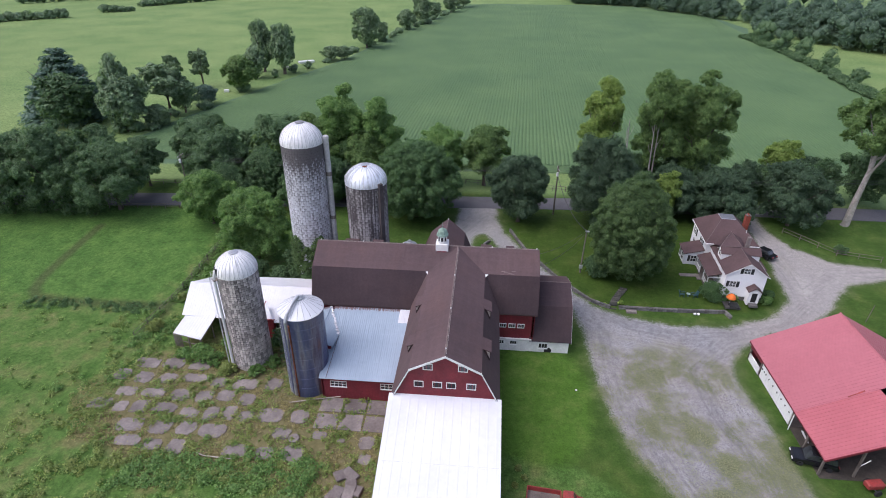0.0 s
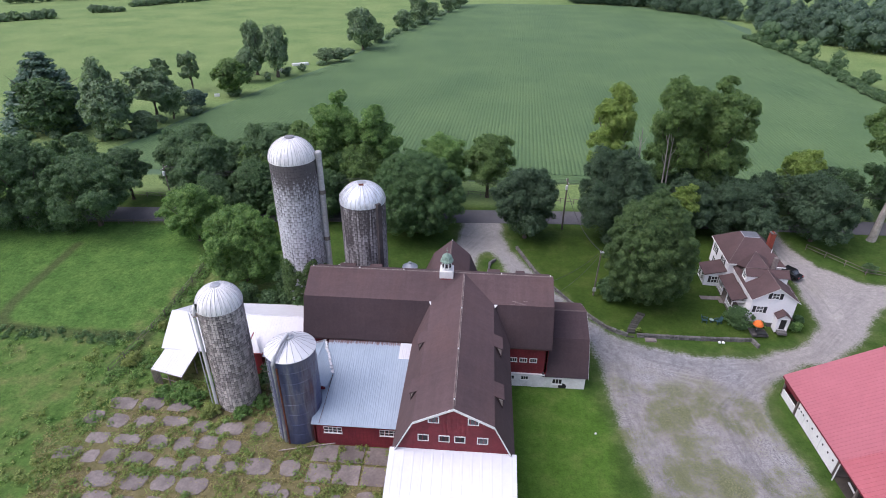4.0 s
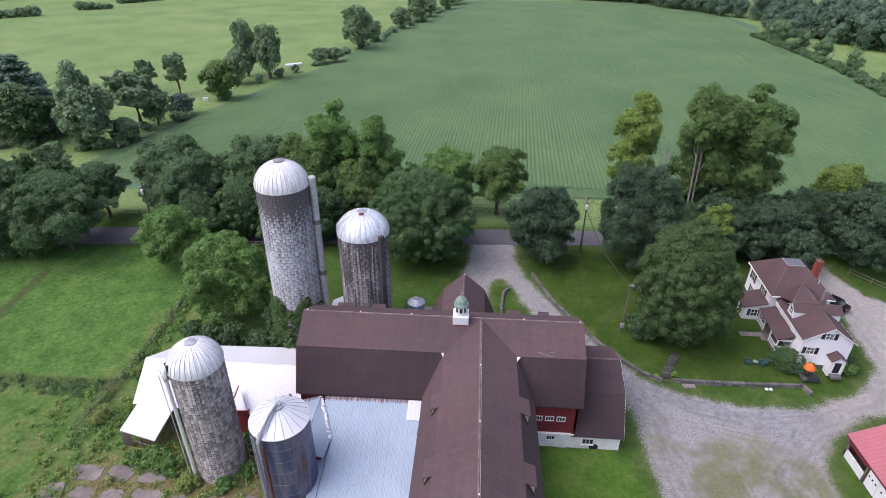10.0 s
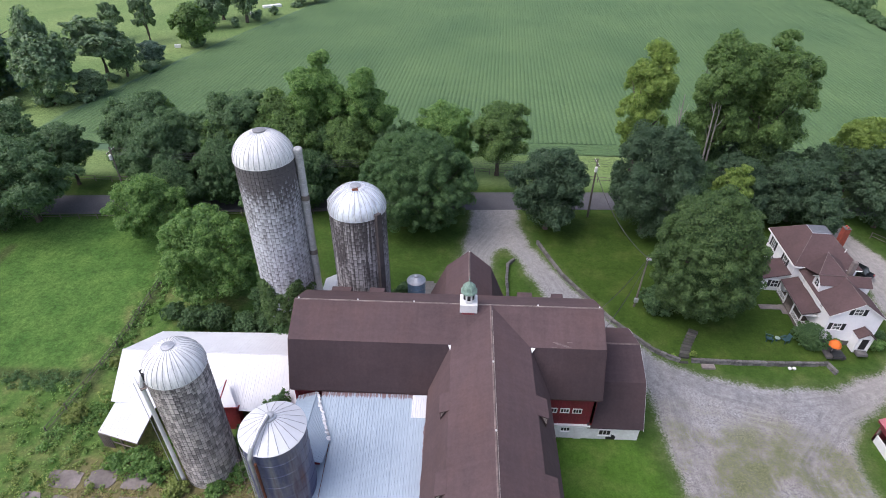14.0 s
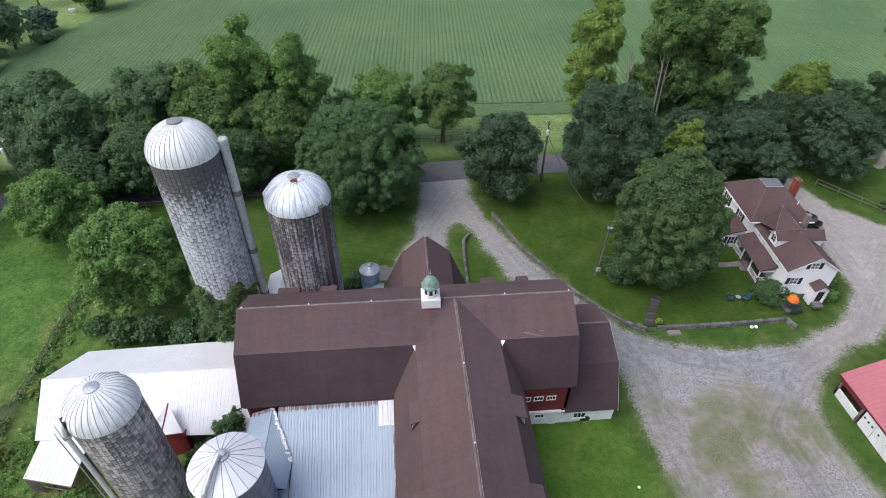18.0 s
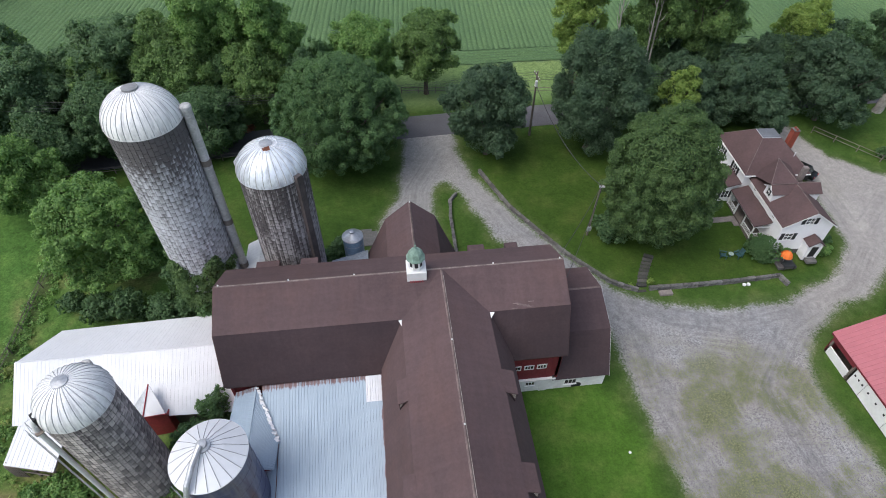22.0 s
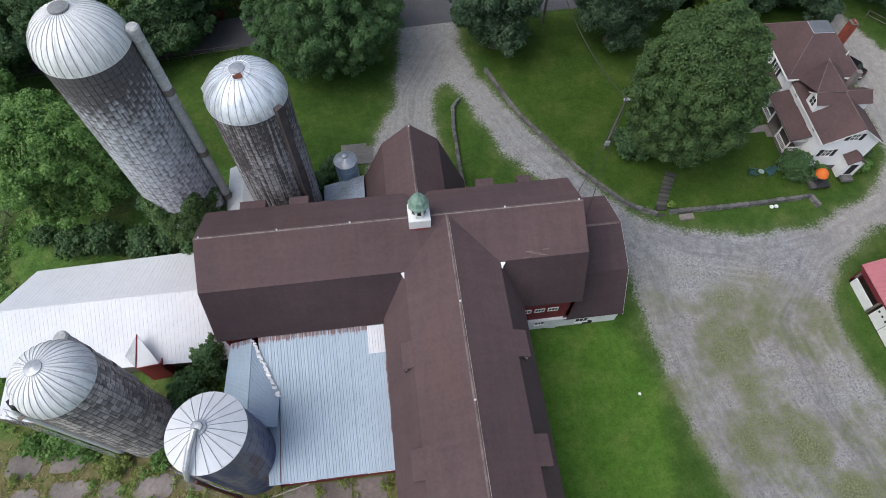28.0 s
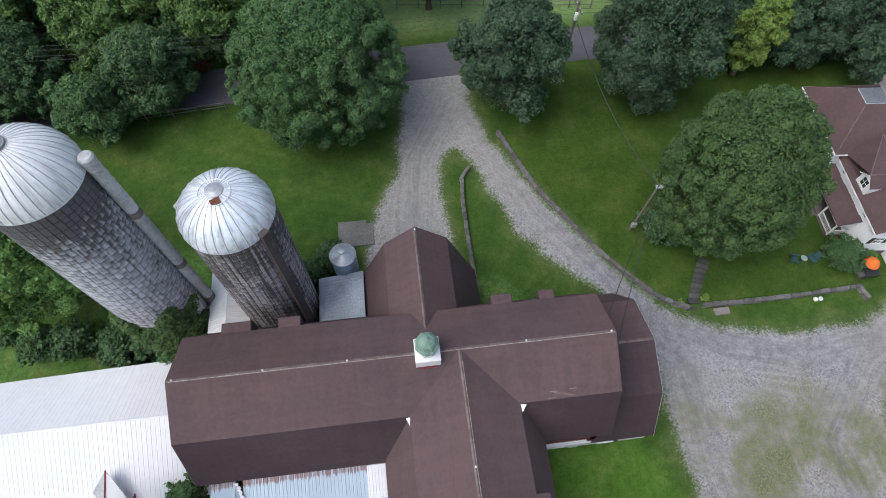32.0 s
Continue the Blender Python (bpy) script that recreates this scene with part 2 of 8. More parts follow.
DOME_WHITE = dome_material("white_painted_dome", (0.90, 0.90, 0.91), (0.58, 0.58, 0.60), 0.4, 0.05, 7.0)
DOME_STEEL = dome_material("bright_galvanised_dome", (0.86, 0.90, 0.97), (0.40, 0.43, 0.49), 0.32, 0.25, 4.5, 0.48)
DOME_SEAM = worn("dull_dome_seam", (0.70, 0.70, 0.72), (0.45, 0.45, 0.47), 0.6, metal=0.1, coarse=0.9, fine=6)


def rusty_tin():
    """Pale blue roofing with rust that runs down from its upper edge and along the barn."""
    m, n, l, b = material("pale_blue_tin", 0.45, 0.1)
    pos = n.new("ShaderNodeNewGeometry").outputs["Position"]
    a = noise_node(n, l, 0.25, 4, pos)
    f = noise_node(n, l, 3.0, 3, pos, (3.0, 0.2, 1))
    col = ramp(n, l, a, [(0.3, (0.30, 0.375, 0.46)), (0.7, (0.375, 0.46, 0.55))])
    col = mix(n, l, 0.5, col, ramp(n, l, f, [(0.3, (0.88, 0.88, 0.9)), (0.7, (1.05, 1.05, 1.05))]), "MULTIPLY")
    sep = n.new("ShaderNodeSeparateXYZ")
    l.new(pos, sep.inputs[0])

    def near(sock, lo, hi):
        r = n.new("ShaderNodeMapRange")
        r.inputs["From Min"].default_value, r.inputs["From Max"].default_value = lo, hi
        l.new(sock, r.inputs["Value"])
        return r.outputs[0]
    drip = noise_node(n, l, 2.6, 3, pos, (4.6, 0.08, 0.3), 0.7)
    top = maths(n, l, "ADD", near(sep.outputs["Y"], 58.3, 59.6), drip)
    side = maths(n, l, "ADD", near(sep.outputs["X"], -9.35, -8.95), noise_node(n, l, 1.3, 3, pos))
    rust = maths(n, l, "MAXIMUM", near(top, 1.40, 1.48), near(side, 1.3, 1.45))
    col = mix(n, l, maths(n, l, "MULTIPLY", rust, 0.85), col, (0.15, 0.055, 0.045))
    l.new(col, b.inputs["Base Color"])
    return m


TIN = rusty_tin()
WHITE_TIN = worn("white_tin", (0.76, 0.77, 0.81), (0.66, 0.67, 0.71), 0.5, metal=0.0, coarse=0.15, fine=2, bump=0.05, grain=0.05)
RED_TIN = worn("faded_red_tin", (0.44, 0.145, 0.17), (0.40, 0.125, 0.148), 0.45, metal=0.0, coarse=0.12, fine=2.0, bump=0.06, grain=0.08)
RED_TIN_NEW = worn("brighter_red_tin", (0.44, 0.125, 0.145), (0.40, 0.108, 0.125), 0.45, metal=0.0, coarse=0.15, fine=2.0, bump=0.06, grain=0.08)
COPPER = worn("green_copper", (0.30, 0.43, 0.36), (0.16, 0.25, 0.20), 0.6, metal=0.0, coarse=1.4, fine=9)
RUST = worn("rust", (0.19, 0.06, 0.03), (0.09, 0.035, 0.02), 0.9, coarse=1.2, fine=8)
RUBBER = worn("black_rubber", (0.022, 0.022, 0.024), (0.015, 0.015, 0.016), 0.85)
ORANGE = worn("orange_cloth", (0.85, 0.20, 0.03), (0.72, 0.16, 0.025), 0.8, coarse=2, fine=12)
WIRE = worn("dark_cable", (0.04, 0.04, 0.045), (0.03, 0.03, 0.035), 0.6)
CAR_BLACK = worn("black_car_paint", (0.014, 0.015, 0.018), (0.012, 0.012, 0.015), 0.22, bump=0)
TRACTOR_RED = worn("faded_red_machine_paint", (0.40, 0.05, 0.045), (0.22, 0.04, 0.035), 0.55, coarse=1.5, fine=8)
RED_TRIM = worn("bright_red_paint", (0.40, 0.045, 0.06), (0.28, 0.035, 0.045), 0.6, coarse=1.0, fine=6)
GREEN_TEAL = worn("teal_green_chair_paint", (0.045, 0.11, 0.12), (0.03, 0.08, 0.09), 0.6)
ROOF_DARK = worn("dark_brown_shingle", (0.122, 0.078, 0.078), (0.092, 0.06, 0.061), 0.85, coarse=0.4, fine=4, bump=0.15, spec=0.25, grain=0.16)
SLATE = worn("grey_roof_membrane", (0.17, 0.18, 0.20), (0.13, 0.14, 0.155), 0.6, coarse=0.8, fine=5)


def glass_pane():
    m, n, l, b = material("window_glass", 0.08)
    b.inputs["Base Color"].default_value = (0.03, 0.035, 0.04, 1)
    b.inputs["Specular IOR Level"].default_value = 0.8
    f = noise_node(n, l, 1.5, 3)
    l.new(ramp(n, l, f, [(0.3, (0.018, 0.02, 0.024)), (0.7, (0.06, 0.065, 0.07))]), b.inputs["Base Color"])
    return m


GLASS = glass_pane()


def stave_material(name, pale, dark, top_stain, top_z, streak, low=0.36, tick=0.5, columns=2.1, sharp=0.1, wet=0.62, collar=0.0):
    """Concrete staves: tone from piece to piece, black run-off streaks under the dome and below every hoop."""
    m, n, l, b = material(name, 0.9)
    co = n.new("ShaderNodeTexCoord").outputs["Object"]
    geo = n.new("ShaderNodeNewGeometry")
    r = maths(n, l, "FRACT", maths(n, l, "ADD", n.new("ShaderNodeObjectInfo").outputs["Random"], geo.outputs["Random Per Island"]))
    col = ramp(n, l, r, [(0.0, tuple(c * low for c in pale)), (0.3, tuple(c * (0.6 + 0.4 * low) for c in pale)), (0.6, pale), (1.0, tuple(min(1, c * (1.3 - 0.15 * low)) for c in pale))])
    pos = n.new("ShaderNodeSeparateXYZ")
    l.new(geo.outputs["Position"], pos.inputs[0])
    drip = noise_node(n, l, columns, 3, geo.outputs["Position"], (1, 1, 0.035), 0.65)
    blot = noise_node(n, l, 0.35, 4, geo.outputs["Position"])
    near_top = n.new("ShaderNodeMapRange")
    near_top.inputs["From Min"].default_value, near_top.inputs["From Max"].default_value = top_z - top_stain, top_z
    l.new(pos.outputs["Z"], near_top.inputs["Value"])
    k = maths(n, l, "ADD", maths(n, l, "MULTIPLY", near_top.outputs[0], streak), maths(n, l, "MULTIPLY", maths(n, l, "SUBTRACT", blot, 0.5), 0.25))
    band = n.new("ShaderNodeMapRange")
    band.inputs["From Min"].default_value, band.inputs["From Max"].default_value = top_z - 4.2, top_z - 1.6
    l.new(pos.outputs["Z"], band.inputs["Value"])
    k = maths(n, l, "ADD", k, maths(n, l, "MULTIPLY", band.outputs[0], collar))
    fine = noise_node(n, l, 4.6, 3, geo.outputs["Position"], (1, 1, 0.16), 0.6)
    # stains that hang from the head of each stave
    head = n.new("ShaderNodeAttribute")
    head.attribute_name = "rise"
    k = maths(n, l, "ADD", k, maths(n, l, "ADD", maths(n, l, "MULTIPLY", drip, 1.0 - tick), maths(n, l, "MULTIPLY", fine, tick)))
    k = maths(n, l, "ADD", k, maths(n, l, "MULTIPLY", maths(n, l, "SUBTRACT", head.outputs["Fac"], 0.6), 0.3 * tick))
    mask = n.new("ShaderNodeMapRange")
    mask.inputs["From Min"].default_value, mask.inputs["From Max"].default_value = wet - sharp, wet + sharp
    l.new(k, mask.inputs["Value"])
    col = mix(n, l, mask.outputs[0], col, dark)
    f = noise_node(n, l, 7, 4, co)
    col = mix(n, l, 0.7, col, ramp(n, l, f, [(0.3, (0.75, 0.75, 0.75)), (0.7, (1.1, 1.1, 1.1))]), "MULTIPLY")
    l.new(col, b.inputs["Base Color"])
    relief(n, l, b, f, 0.3, 0.02)
    return m


def leaf_material(name, a, b_, gloss=0.32):
    """Leaves: tone from leaf to leaf, from clump to clump, and over the whole crown."""
    m, n, l, b = material(name, 0.5)
    geo = n.new("ShaderNodeNewGeometry")
    big = noise_node(n, l, 0.22, 2, geo.outputs["Position"])
    clump = noise_node(n, l, 0.95, 3, geo.outputs["Position"])
    k = maths(n, l, "ADD", maths(n, l, "MULTIPLY", geo.outputs["Random Per Island"], 0.4), maths(n, l, "ADD", maths(n, l, "MULTIPLY", big, 0.22), maths(n, l, "MULTIPLY", clump, 0.38)))
    col = ramp(n, l, k, [(0.26, a), (0.76, b_)])
    l.new(col, b.inputs["Base Color"])
    b.inputs["Specular IOR Level"].default_value = gloss
    tr = n.new("ShaderNodeBsdfTranslucent")
    l.new(mix(n, l, 1.0, col, (1.0, 1.15, 0.5), "MULTIPLY"), tr.inputs["Color"])
    sh = n.new("ShaderNodeMixShader")
    sh.inputs["Fac"].default_value = 0.36
    l.new(b.outputs["BSDF"], sh.inputs[1])
    l.new(tr.outputs["BSDF"], sh.inputs[2])
    l.new(sh.outputs[0], n["Material Output"].inputs["Surface"])
    return m


LEAF = {
    "maple": leaf_material("maple_leaves", (0.052, 0.115, 0.048), (0.155, 0.258, 0.104), 0.25),
    "dark": leaf_material("dark_leaves", (0.052, 0.110, 0.050), (0.148, 0.238, 0.106), 0.25),
    "wood": leaf_material("woodland_leaves", (0.070, 0.136, 0.066), (0.172, 0.266, 0.130), 0.25),
    "olive": leaf_material("olive_green_leaves", (0.046, 0.094, 0.035), (0.148, 0.228, 0.084), 0.25),
    "spruce": leaf_material("blue_green_leaves", (0.038, 0.078, 0.044), (0.112, 0.178, 0.100), 0.3),
    "fresh": leaf_material("fresh_leaves", (0.080, 0.175, 0.048), (0.250, 0.400, 0.120)),
    "gold": leaf_material("yellow_green_leaves", (0.120, 0.205, 0.042), (0.31, 0.41, 0.105)),
    "walnut": leaf_material("walnut_leaves", (0.072, 0.142, 0.044), (0.205, 0.315, 0.100)),
    # next three: leaf colours shifted towards pale blue, standing in for distance haze
    "far": leaf_material("haze_tinted_hedgerow_leaves", (0.125, 0.200, 0.125), (0.295, 0.400, 0.230)),
    "hill": leaf_material("haze_tinted_hillside_leaves", (0.074, 0.132, 0.094), (0.160, 0.240, 0.160)),
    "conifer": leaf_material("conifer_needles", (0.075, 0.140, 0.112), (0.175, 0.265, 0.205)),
    "meadow": leaf_material("meadow_grass", (0.13, 0.23, 0.06), (0.27, 0.37, 0.115)),
    "litter": leaf_material("dry_leaves", (0.20, 0.075, 0.035), (0.34, 0.14, 0.07)),
    "straw": leaf_material("dry_straw", (0.20, 0.17, 0.075), (0.40, 0.34, 0.17)),
    "weed": leaf_material("weed_leaves", (0.13, 0.19, 0.05), (0.35, 0.40, 0.13)),
}

# ---- ground ----
LAWN_EDGE = [(5.5, 93.0), (7.9, 85.7), (13.0, 77.3), (17.0, 72.5), (20.3, 71.0), (36.8, 71.1), (40.0, 71.6), (45.5, 73.4), (47.6, 77.5), (49.0, 86.0), (51.0, 96.0), (52.0, 101.0), (16.0, 101.0), (6.5, 99.5)]
GRAVEL = [(-4.4, 103.2), (-4.9, 96.0), (-6.2, 88.0), (-8.4, 84.3), (-9.2, 82.6), (-9.6, 78.0), (-9.6, 75.5), (-0.6, 75.5), (-1.3, 78.0), (-1.9, 84.0), (-1.7, 90.0), (-0.9, 91.4), (0.7, 91.6), (2.0, 89.4), (3.2, 86.4), (5.7, 80.0), (9.3, 76.4), (11.5, 74.2), (14.0, 71.0), (15.0, 66.5), (15.2, 61.0), (15.6, 55.0), (16.3, 49.0), (17.8, 43.5), (20.4, 39.0), (23.0, 34.0), (24.4, 24.0), (25.0, -10.0), (30.0, -70.0), (41.0, -70.0), (36.0, -10.0), (33.5, 24.0), (34.0, 34.0), (34.9, 41.0), (34.2, 46.0), (34.1, 51.0), (33.1, 56.0), (34.2, 60.5), (36.4, 63.2), (41.0, 66.4), (45.5, 67.6), (51.3, 71.6), (55.2, 76.2), (59.0, 80.2), (65.8, 82.0), (75.0, 82.6), (88.0, 83.0), (88.0, 87.0), (67.7, 85.6), (60.0, 86.6), (55.0, 91.0), (52.6, 98.0), (52.6, 103.5), (49.2, 103.5), (49.4, 96.0), (49.2, 88.0), (48.4, 79.5), (47.6, 75.0), (43.9, 70.8), (36.0, 67.8), (28.6, 67.3), (22.2, 68.8), (16.8, 71.6), (12.8, 76.8), (7.8, 85.2), (4.0, 92.0), (2.6, 97.5), (2.6, 103.5)]
FIELD = [(-84.0, 172.0), (-76.5, 199.0), (-65.5, 233.0), (-58.5, 262.0), (-56.0, 292.0), (-52.0, 342.0), (-20.0, 470.0), (96.0, 470.0), (141.0, 424.0), (152.0, 368.0), (134.0, 318.0), (129.0, 270.0), (124.0, 216.0), (126.0, 186.0), (128.0, 120.0), (60.0, 121.0), (10.0, 121.5), (-30.0, 121.0), (-94.0, 118.0), (-92.5, 135.0), (-90.0, 149.0)]
BARNYARD = [(-44.5, 40.0), (-43.5, 54.5), (-33.0, 56.5), (-26.0, 57.5), (-24.0, 52.0), (-18.0, 48.5), (-9.5, 48.5), (-9.5, 36.0), (-12.0, 33.0), (-22.0, 37.5), (-33.0, 38.5)]
MOWN = [(-47.0, 103.0), (-46.0, 82.0), (-24.0, 82.0), (-9.0, 78.0), (3.0, 76.0), (6.0, 72.0), (3.2, 60.0), (3.2, 43.0), (12.0, 41.0), (23.0, 32.0), (25.0, -80.0), (110.0, -80.0), (110.0, 116.0), (-100.0, 113.0), (-100.0, 95.0), (-60.0, 96.0)]
LUSH = [(2.6, 42.0), (2.6, 60.0), (12.2, 60.0), (14.6, 54.0), (13.6, 46.0), (10.0, 41.0)]
TREAD = [[(3.0, 98.0), (8.0, 83.0), (15.6, 72.4), (18.0, 66.0), (17.6, 58.0), (18.2, 50.0), (20.5, 42.0), (24.0, 32.0), (26.0, 10.0), (34.0, -60.0)], [(15.8, 72.0), (22.0, 67.2), (29.0, 65.4), (37.0, 66.4), (44.5, 69.2), (50.0, 74.5), (50.6, 84.0), (51.0, 101.0)], [(44.0, 68.8), (34.5, 64.5), (28.0, 58.0), (28.5, 50.0), (31.0, 42.0), (31.0, 30.0), (31.5, 10.0), (38.0, -60.0)], [(50.5, 77.0), (58.0, 83.0), (75.0, 84.5)], [(0.5, 98.0), (-3.8, 90.0), (-5.2, 80.0)]]
TRACKS = [[(-71.6, 88.0), (-71.4, 82.0), (-71.1, 75.0), (-70.8, 71.0), (-69.9, 68.0), (-68.2, 66.3), (-64.0, 65.7), (-59.4, 65.5), (-47.0, 65.7)], [(-47.0, 58.0), (-46.2, 82.0)]]


def inside_distance(poly, X, Y):
    """Distance to an outline: positive inside, negative outside."""
    d = np.full(X.shape, 1e9)
    inside = np.zeros(X.shape, bool)
    for (x0, y0), (x1, y1) in zip(poly, poly[1:] + poly[:1]):
        ex, ey = x1 - x0, y1 - y0
        u = np.clip(((X - x0) * ex + (Y - y0) * ey) / (ex * ex + ey * ey), 0, 1)
        d = np.minimum(d, np.hypot(X - x0 - u * ex, Y - y0 - u * ey))
        if y1 != y0:
            hit = ((y0 > Y) != (y1 > Y)) & (X < ex * (Y - y0) / ey + x0)
            inside ^= hit
    return np.where(inside, d, -d)


def smooth(a, b2, v):
    u = np.clip((v - a) / (b2 - a), 0, 1)
    return u * u * (3 - 2 * u)


def heights(X, Y):
    """The lie of the land: level yard, a rise towards the road, the lawn behind its low wall."""
    X, Y = np.asarray(X, float), np.asarray(Y, float)
    z = np.clip(Y - 65.0, 0, 37.0) * 0.048 + np.clip(Y - 102.0, 0, 600) * 0.004
    lawn = inside_distance(LAWN_EDGE, X, Y)
    wide = np.where((X < 36.9) & (Y < 92), 0.45, 4.5)
    z = z + 0.55 * smooth(0, 1, lawn / wide)
    far = smooth(500, 1500, np.hypot(X, Y - 60))
    return z + far * 25.0


def height(x, y):
    return float(heights(np.array([x]), np.array([y]))[0])


def graded(lo, hi, a, b2, step, grow=1.16):
    mid = list(np.arange(a, b2 + step / 2, step))
    out, s, v = [], step, b2
    while v < hi:
        s *= grow
        v += s
        out.append(min(v, hi))
    left, s, v = [], step, a
    while v > lo:
        s *= grow
        v -= s
        left.append(max(v, lo))
    return np.array(left[::-1] + mid + out)


GX = graded(-2500, 2500, -75, 76, 0.6)
GY = graded(-600, 3200, 30, 124, 0.6)
XX, YY = np.meshgrid(GX, GY)
ZZ = heights(XX, YY)
SD = {"gravel": inside_distance(GRAVEL, XX, YY), "crop": inside_distance(FIELD, XX, YY), "yard": inside_distance(BARNYARD, XX, YY), "mown": inside_distance(MOWN, XX, YY), "lush": inside_distance(LUSH, XX, YY), "lawn": inside_distance(LAWN_EDGE, XX, YY)}
_line = np.full(XX.shape, 1e9)
for tr in TRACKS:
    for (x0, y0), (x1, y1) in zip(tr, tr[1:]):
        ex, ey = x1 - x0, y1 - y0
        u = np.clip(((XX - x0) * ex + (YY - y0) * ey) / (ex * ex + ey * ey), 0, 1)
        _line = np.minimum(_line, np.hypot(XX - x0 - u * ex, YY - y0 - u * ey))
SD["track"] = 0.85 - _line
_line = np.full(XX.shape, 1e9)
for tr in TREAD:
    for (x0, y0), (x1, y1) in zip(tr, tr[1:]):
        ex, ey = x1 - x0, y1 - y0
        u = np.clip(((XX - x0) * ex + (YY - y0) * ey) / (ex * ex + ey * ey), 0, 1)
        _line = np.minimum(_line, np.hypot(XX - x0 - u * ex, YY - y0 - u * ey))
SD["tread"] = 4.0 - _line
SD["chalk"] = 1.2 - np.minimum(np.hypot((XX - 52.0) / 0.8, (YY - 81.1) / 1.6), np.hypot(XX - 51.3, (YY - 78.4) / 1.4))
SD["tuft"] = 1.3 - np.hypot(XX - 51.3, (YY - 85.3) / 2.2)


def ground_sheet(name, mask, mat, dz, label, category):
    """The cells of the ground grid that mask names, as one sheet."""
    ny, nx = XX.shape
    cell = mask[:-1, :-1] & mask[1:, :-1] & mask[:-1, 1:] & mask[1:, 1:]
    j, i = np.nonzero(cell)
    a = j * nx + i
    quads = np.stack([a, a + 1, a + nx + 1, a + nx], 1)
    used, inv = np.unique(quads, return_inverse=True)
    me = bpy.data.meshes.new(name)
    co = np.stack([XX.ravel()[used], YY.ravel()[used], ZZ.ravel()[used] + dz], 1)
    me.vertices.add(len(used))
    me.vertices.foreach_set("co", co.ravel())
    me.loops.add(quads.size)
    me.loops.foreach_set("vertex_index", inv.ravel().astype(np.int32))
    me.polygons.add(len(quads))
    me.polygons.foreach_set("loop_start", np.arange(0, quads.size, 4, dtype=np.int32))
    me.update(calc_edges=True)
    me.validate()
    for key, sd in SD.items():
        at = me.attributes.new(key, "FLOAT", "POINT")
        at.data.foreach_set("value", np.clip(sd.ravel()[used], -20, 20).astype(np.float32))
    me.materials.append(mat)
    me.shade_smooth()
    return tagged(new(name, me), label, category, kind="structure")


def ground_material():
    m, n, l, b = material("ground_cover", 0.95)
    pos = n.new("ShaderNodeNewGeometry").outputs["Position"]

    def attr(key):
        a = n.new("ShaderNodeAttribute")
        a.attribute_name = key
        return a.outputs["Fac"]

    def edge(key, spread, wobble, width):
        k = maths(n, l, "ADD", attr(key), maths(n, l, "MULTIPLY", maths(n, l, "SUBTRACT", wobble, 0.5), spread))
        r = n.new("ShaderNodeMapRange")
        r.inputs["From Min"].default_value, r.inputs["From Max"].default_value = -width, width
        l.new(k, r.inputs["Value"])
        return r.outputs[0]

    n0 = noise_node(n, l, 0.045, 4, pos)
    n1 = noise_node(n, l, 0.35, 5, pos)
    n2 = noise_node(n, l, 1.7, 5, pos, None, 0.65)
    n3 = noise_node(n, l, 5.0, 5, pos, None, 0.75)
    rough_grass = ramp(n, l, n1, [(0.30, (0.052, 0.118, 0.024)), (0.5, (0.092, 0.166, 0.042)), (0.70, (0.158, 0.180, 0.070))])
    mown = ramp(n, l, n1, [(0.28, (0.037, 0.077, 0.014)), (0.5, (0.052, 0.101, 0.019)), (0.72, (0.085, 0.124, 0.030))])
    # pasture colour is lifted, with more blue, to stand in for distance haze
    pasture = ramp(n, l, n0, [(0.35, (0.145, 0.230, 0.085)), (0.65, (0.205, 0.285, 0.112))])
    sep = n.new("ShaderNodeSeparateXYZ")
    l.new(pos, sep.inputs[0])
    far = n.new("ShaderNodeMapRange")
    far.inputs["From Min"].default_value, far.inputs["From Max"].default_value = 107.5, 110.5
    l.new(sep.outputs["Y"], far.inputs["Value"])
    west = n.new("ShaderNodeMapRange")
    west.inputs["From Min"].default_value, west.inputs["From Max"].default_value = -46.0, -49.0
    l.new(maths(n, l, "ADD", sep.outputs["X"], maths(n, l, "MULTIPLY", n1, 3.0)), west.inputs["Value"])
    north = n.new("ShaderNodeMapRange")
    north.inputs["From Min"].default_value, north.inputs["From Max"].default_value = 66.0, 67.5
    l.new(sep.outputs["Y"], north.inputs["Value"])
    dry = n.new("ShaderNodeMapRange")
    dry.inputs["From Min"].default_value, dry.inputs["From Max"].default_value = 0.50, 0.60
    l.new(noise_node(n, l, 0.16, 4, pos, None, 0.6), dry.inputs["Value"])
    byyard = n.new("ShaderNodeMapRange")
    byyard.inputs["From Min"].default_value, byyard.inputs["From Max"].default_value = -12.0, -3.0
    l.new(attr("yard"), byyard.inputs["Value"])
    rough_grass = mix(n, l, maths(n, l, "MULTIPLY", dry.outputs[0], maths(n, l, "MULTIPLY", byyard.outputs[0], 0.8)), rough_grass, (0.175, 0.165, 0.07))
    meadow = ramp(n, l, n1, [(0.3, (0.056, 0.130, 0.029)), (0.7, (0.100, 0.190, 0.046))])
    col = mix(n, l, maths(n, l, "MULTIPLY", west.outputs[0], north.outputs[0]), rough_grass, meadow)
    cut = edge("mown", 1.5, n1, 0.6)
    col = mix(n, l, cut, col, mown)
    # house lawn in a deeper green; tree shade is put into this colour
    col = mix(n, l, edge("lawn", 1.0, n1, 0.6), col, ramp(n, l, n1, [(0.28, (0.033, 0.066, 0.010)), (0.5, (0.044, 0.083, 0.013)), (0.72, (0.070, 0.103, 0.022))]))
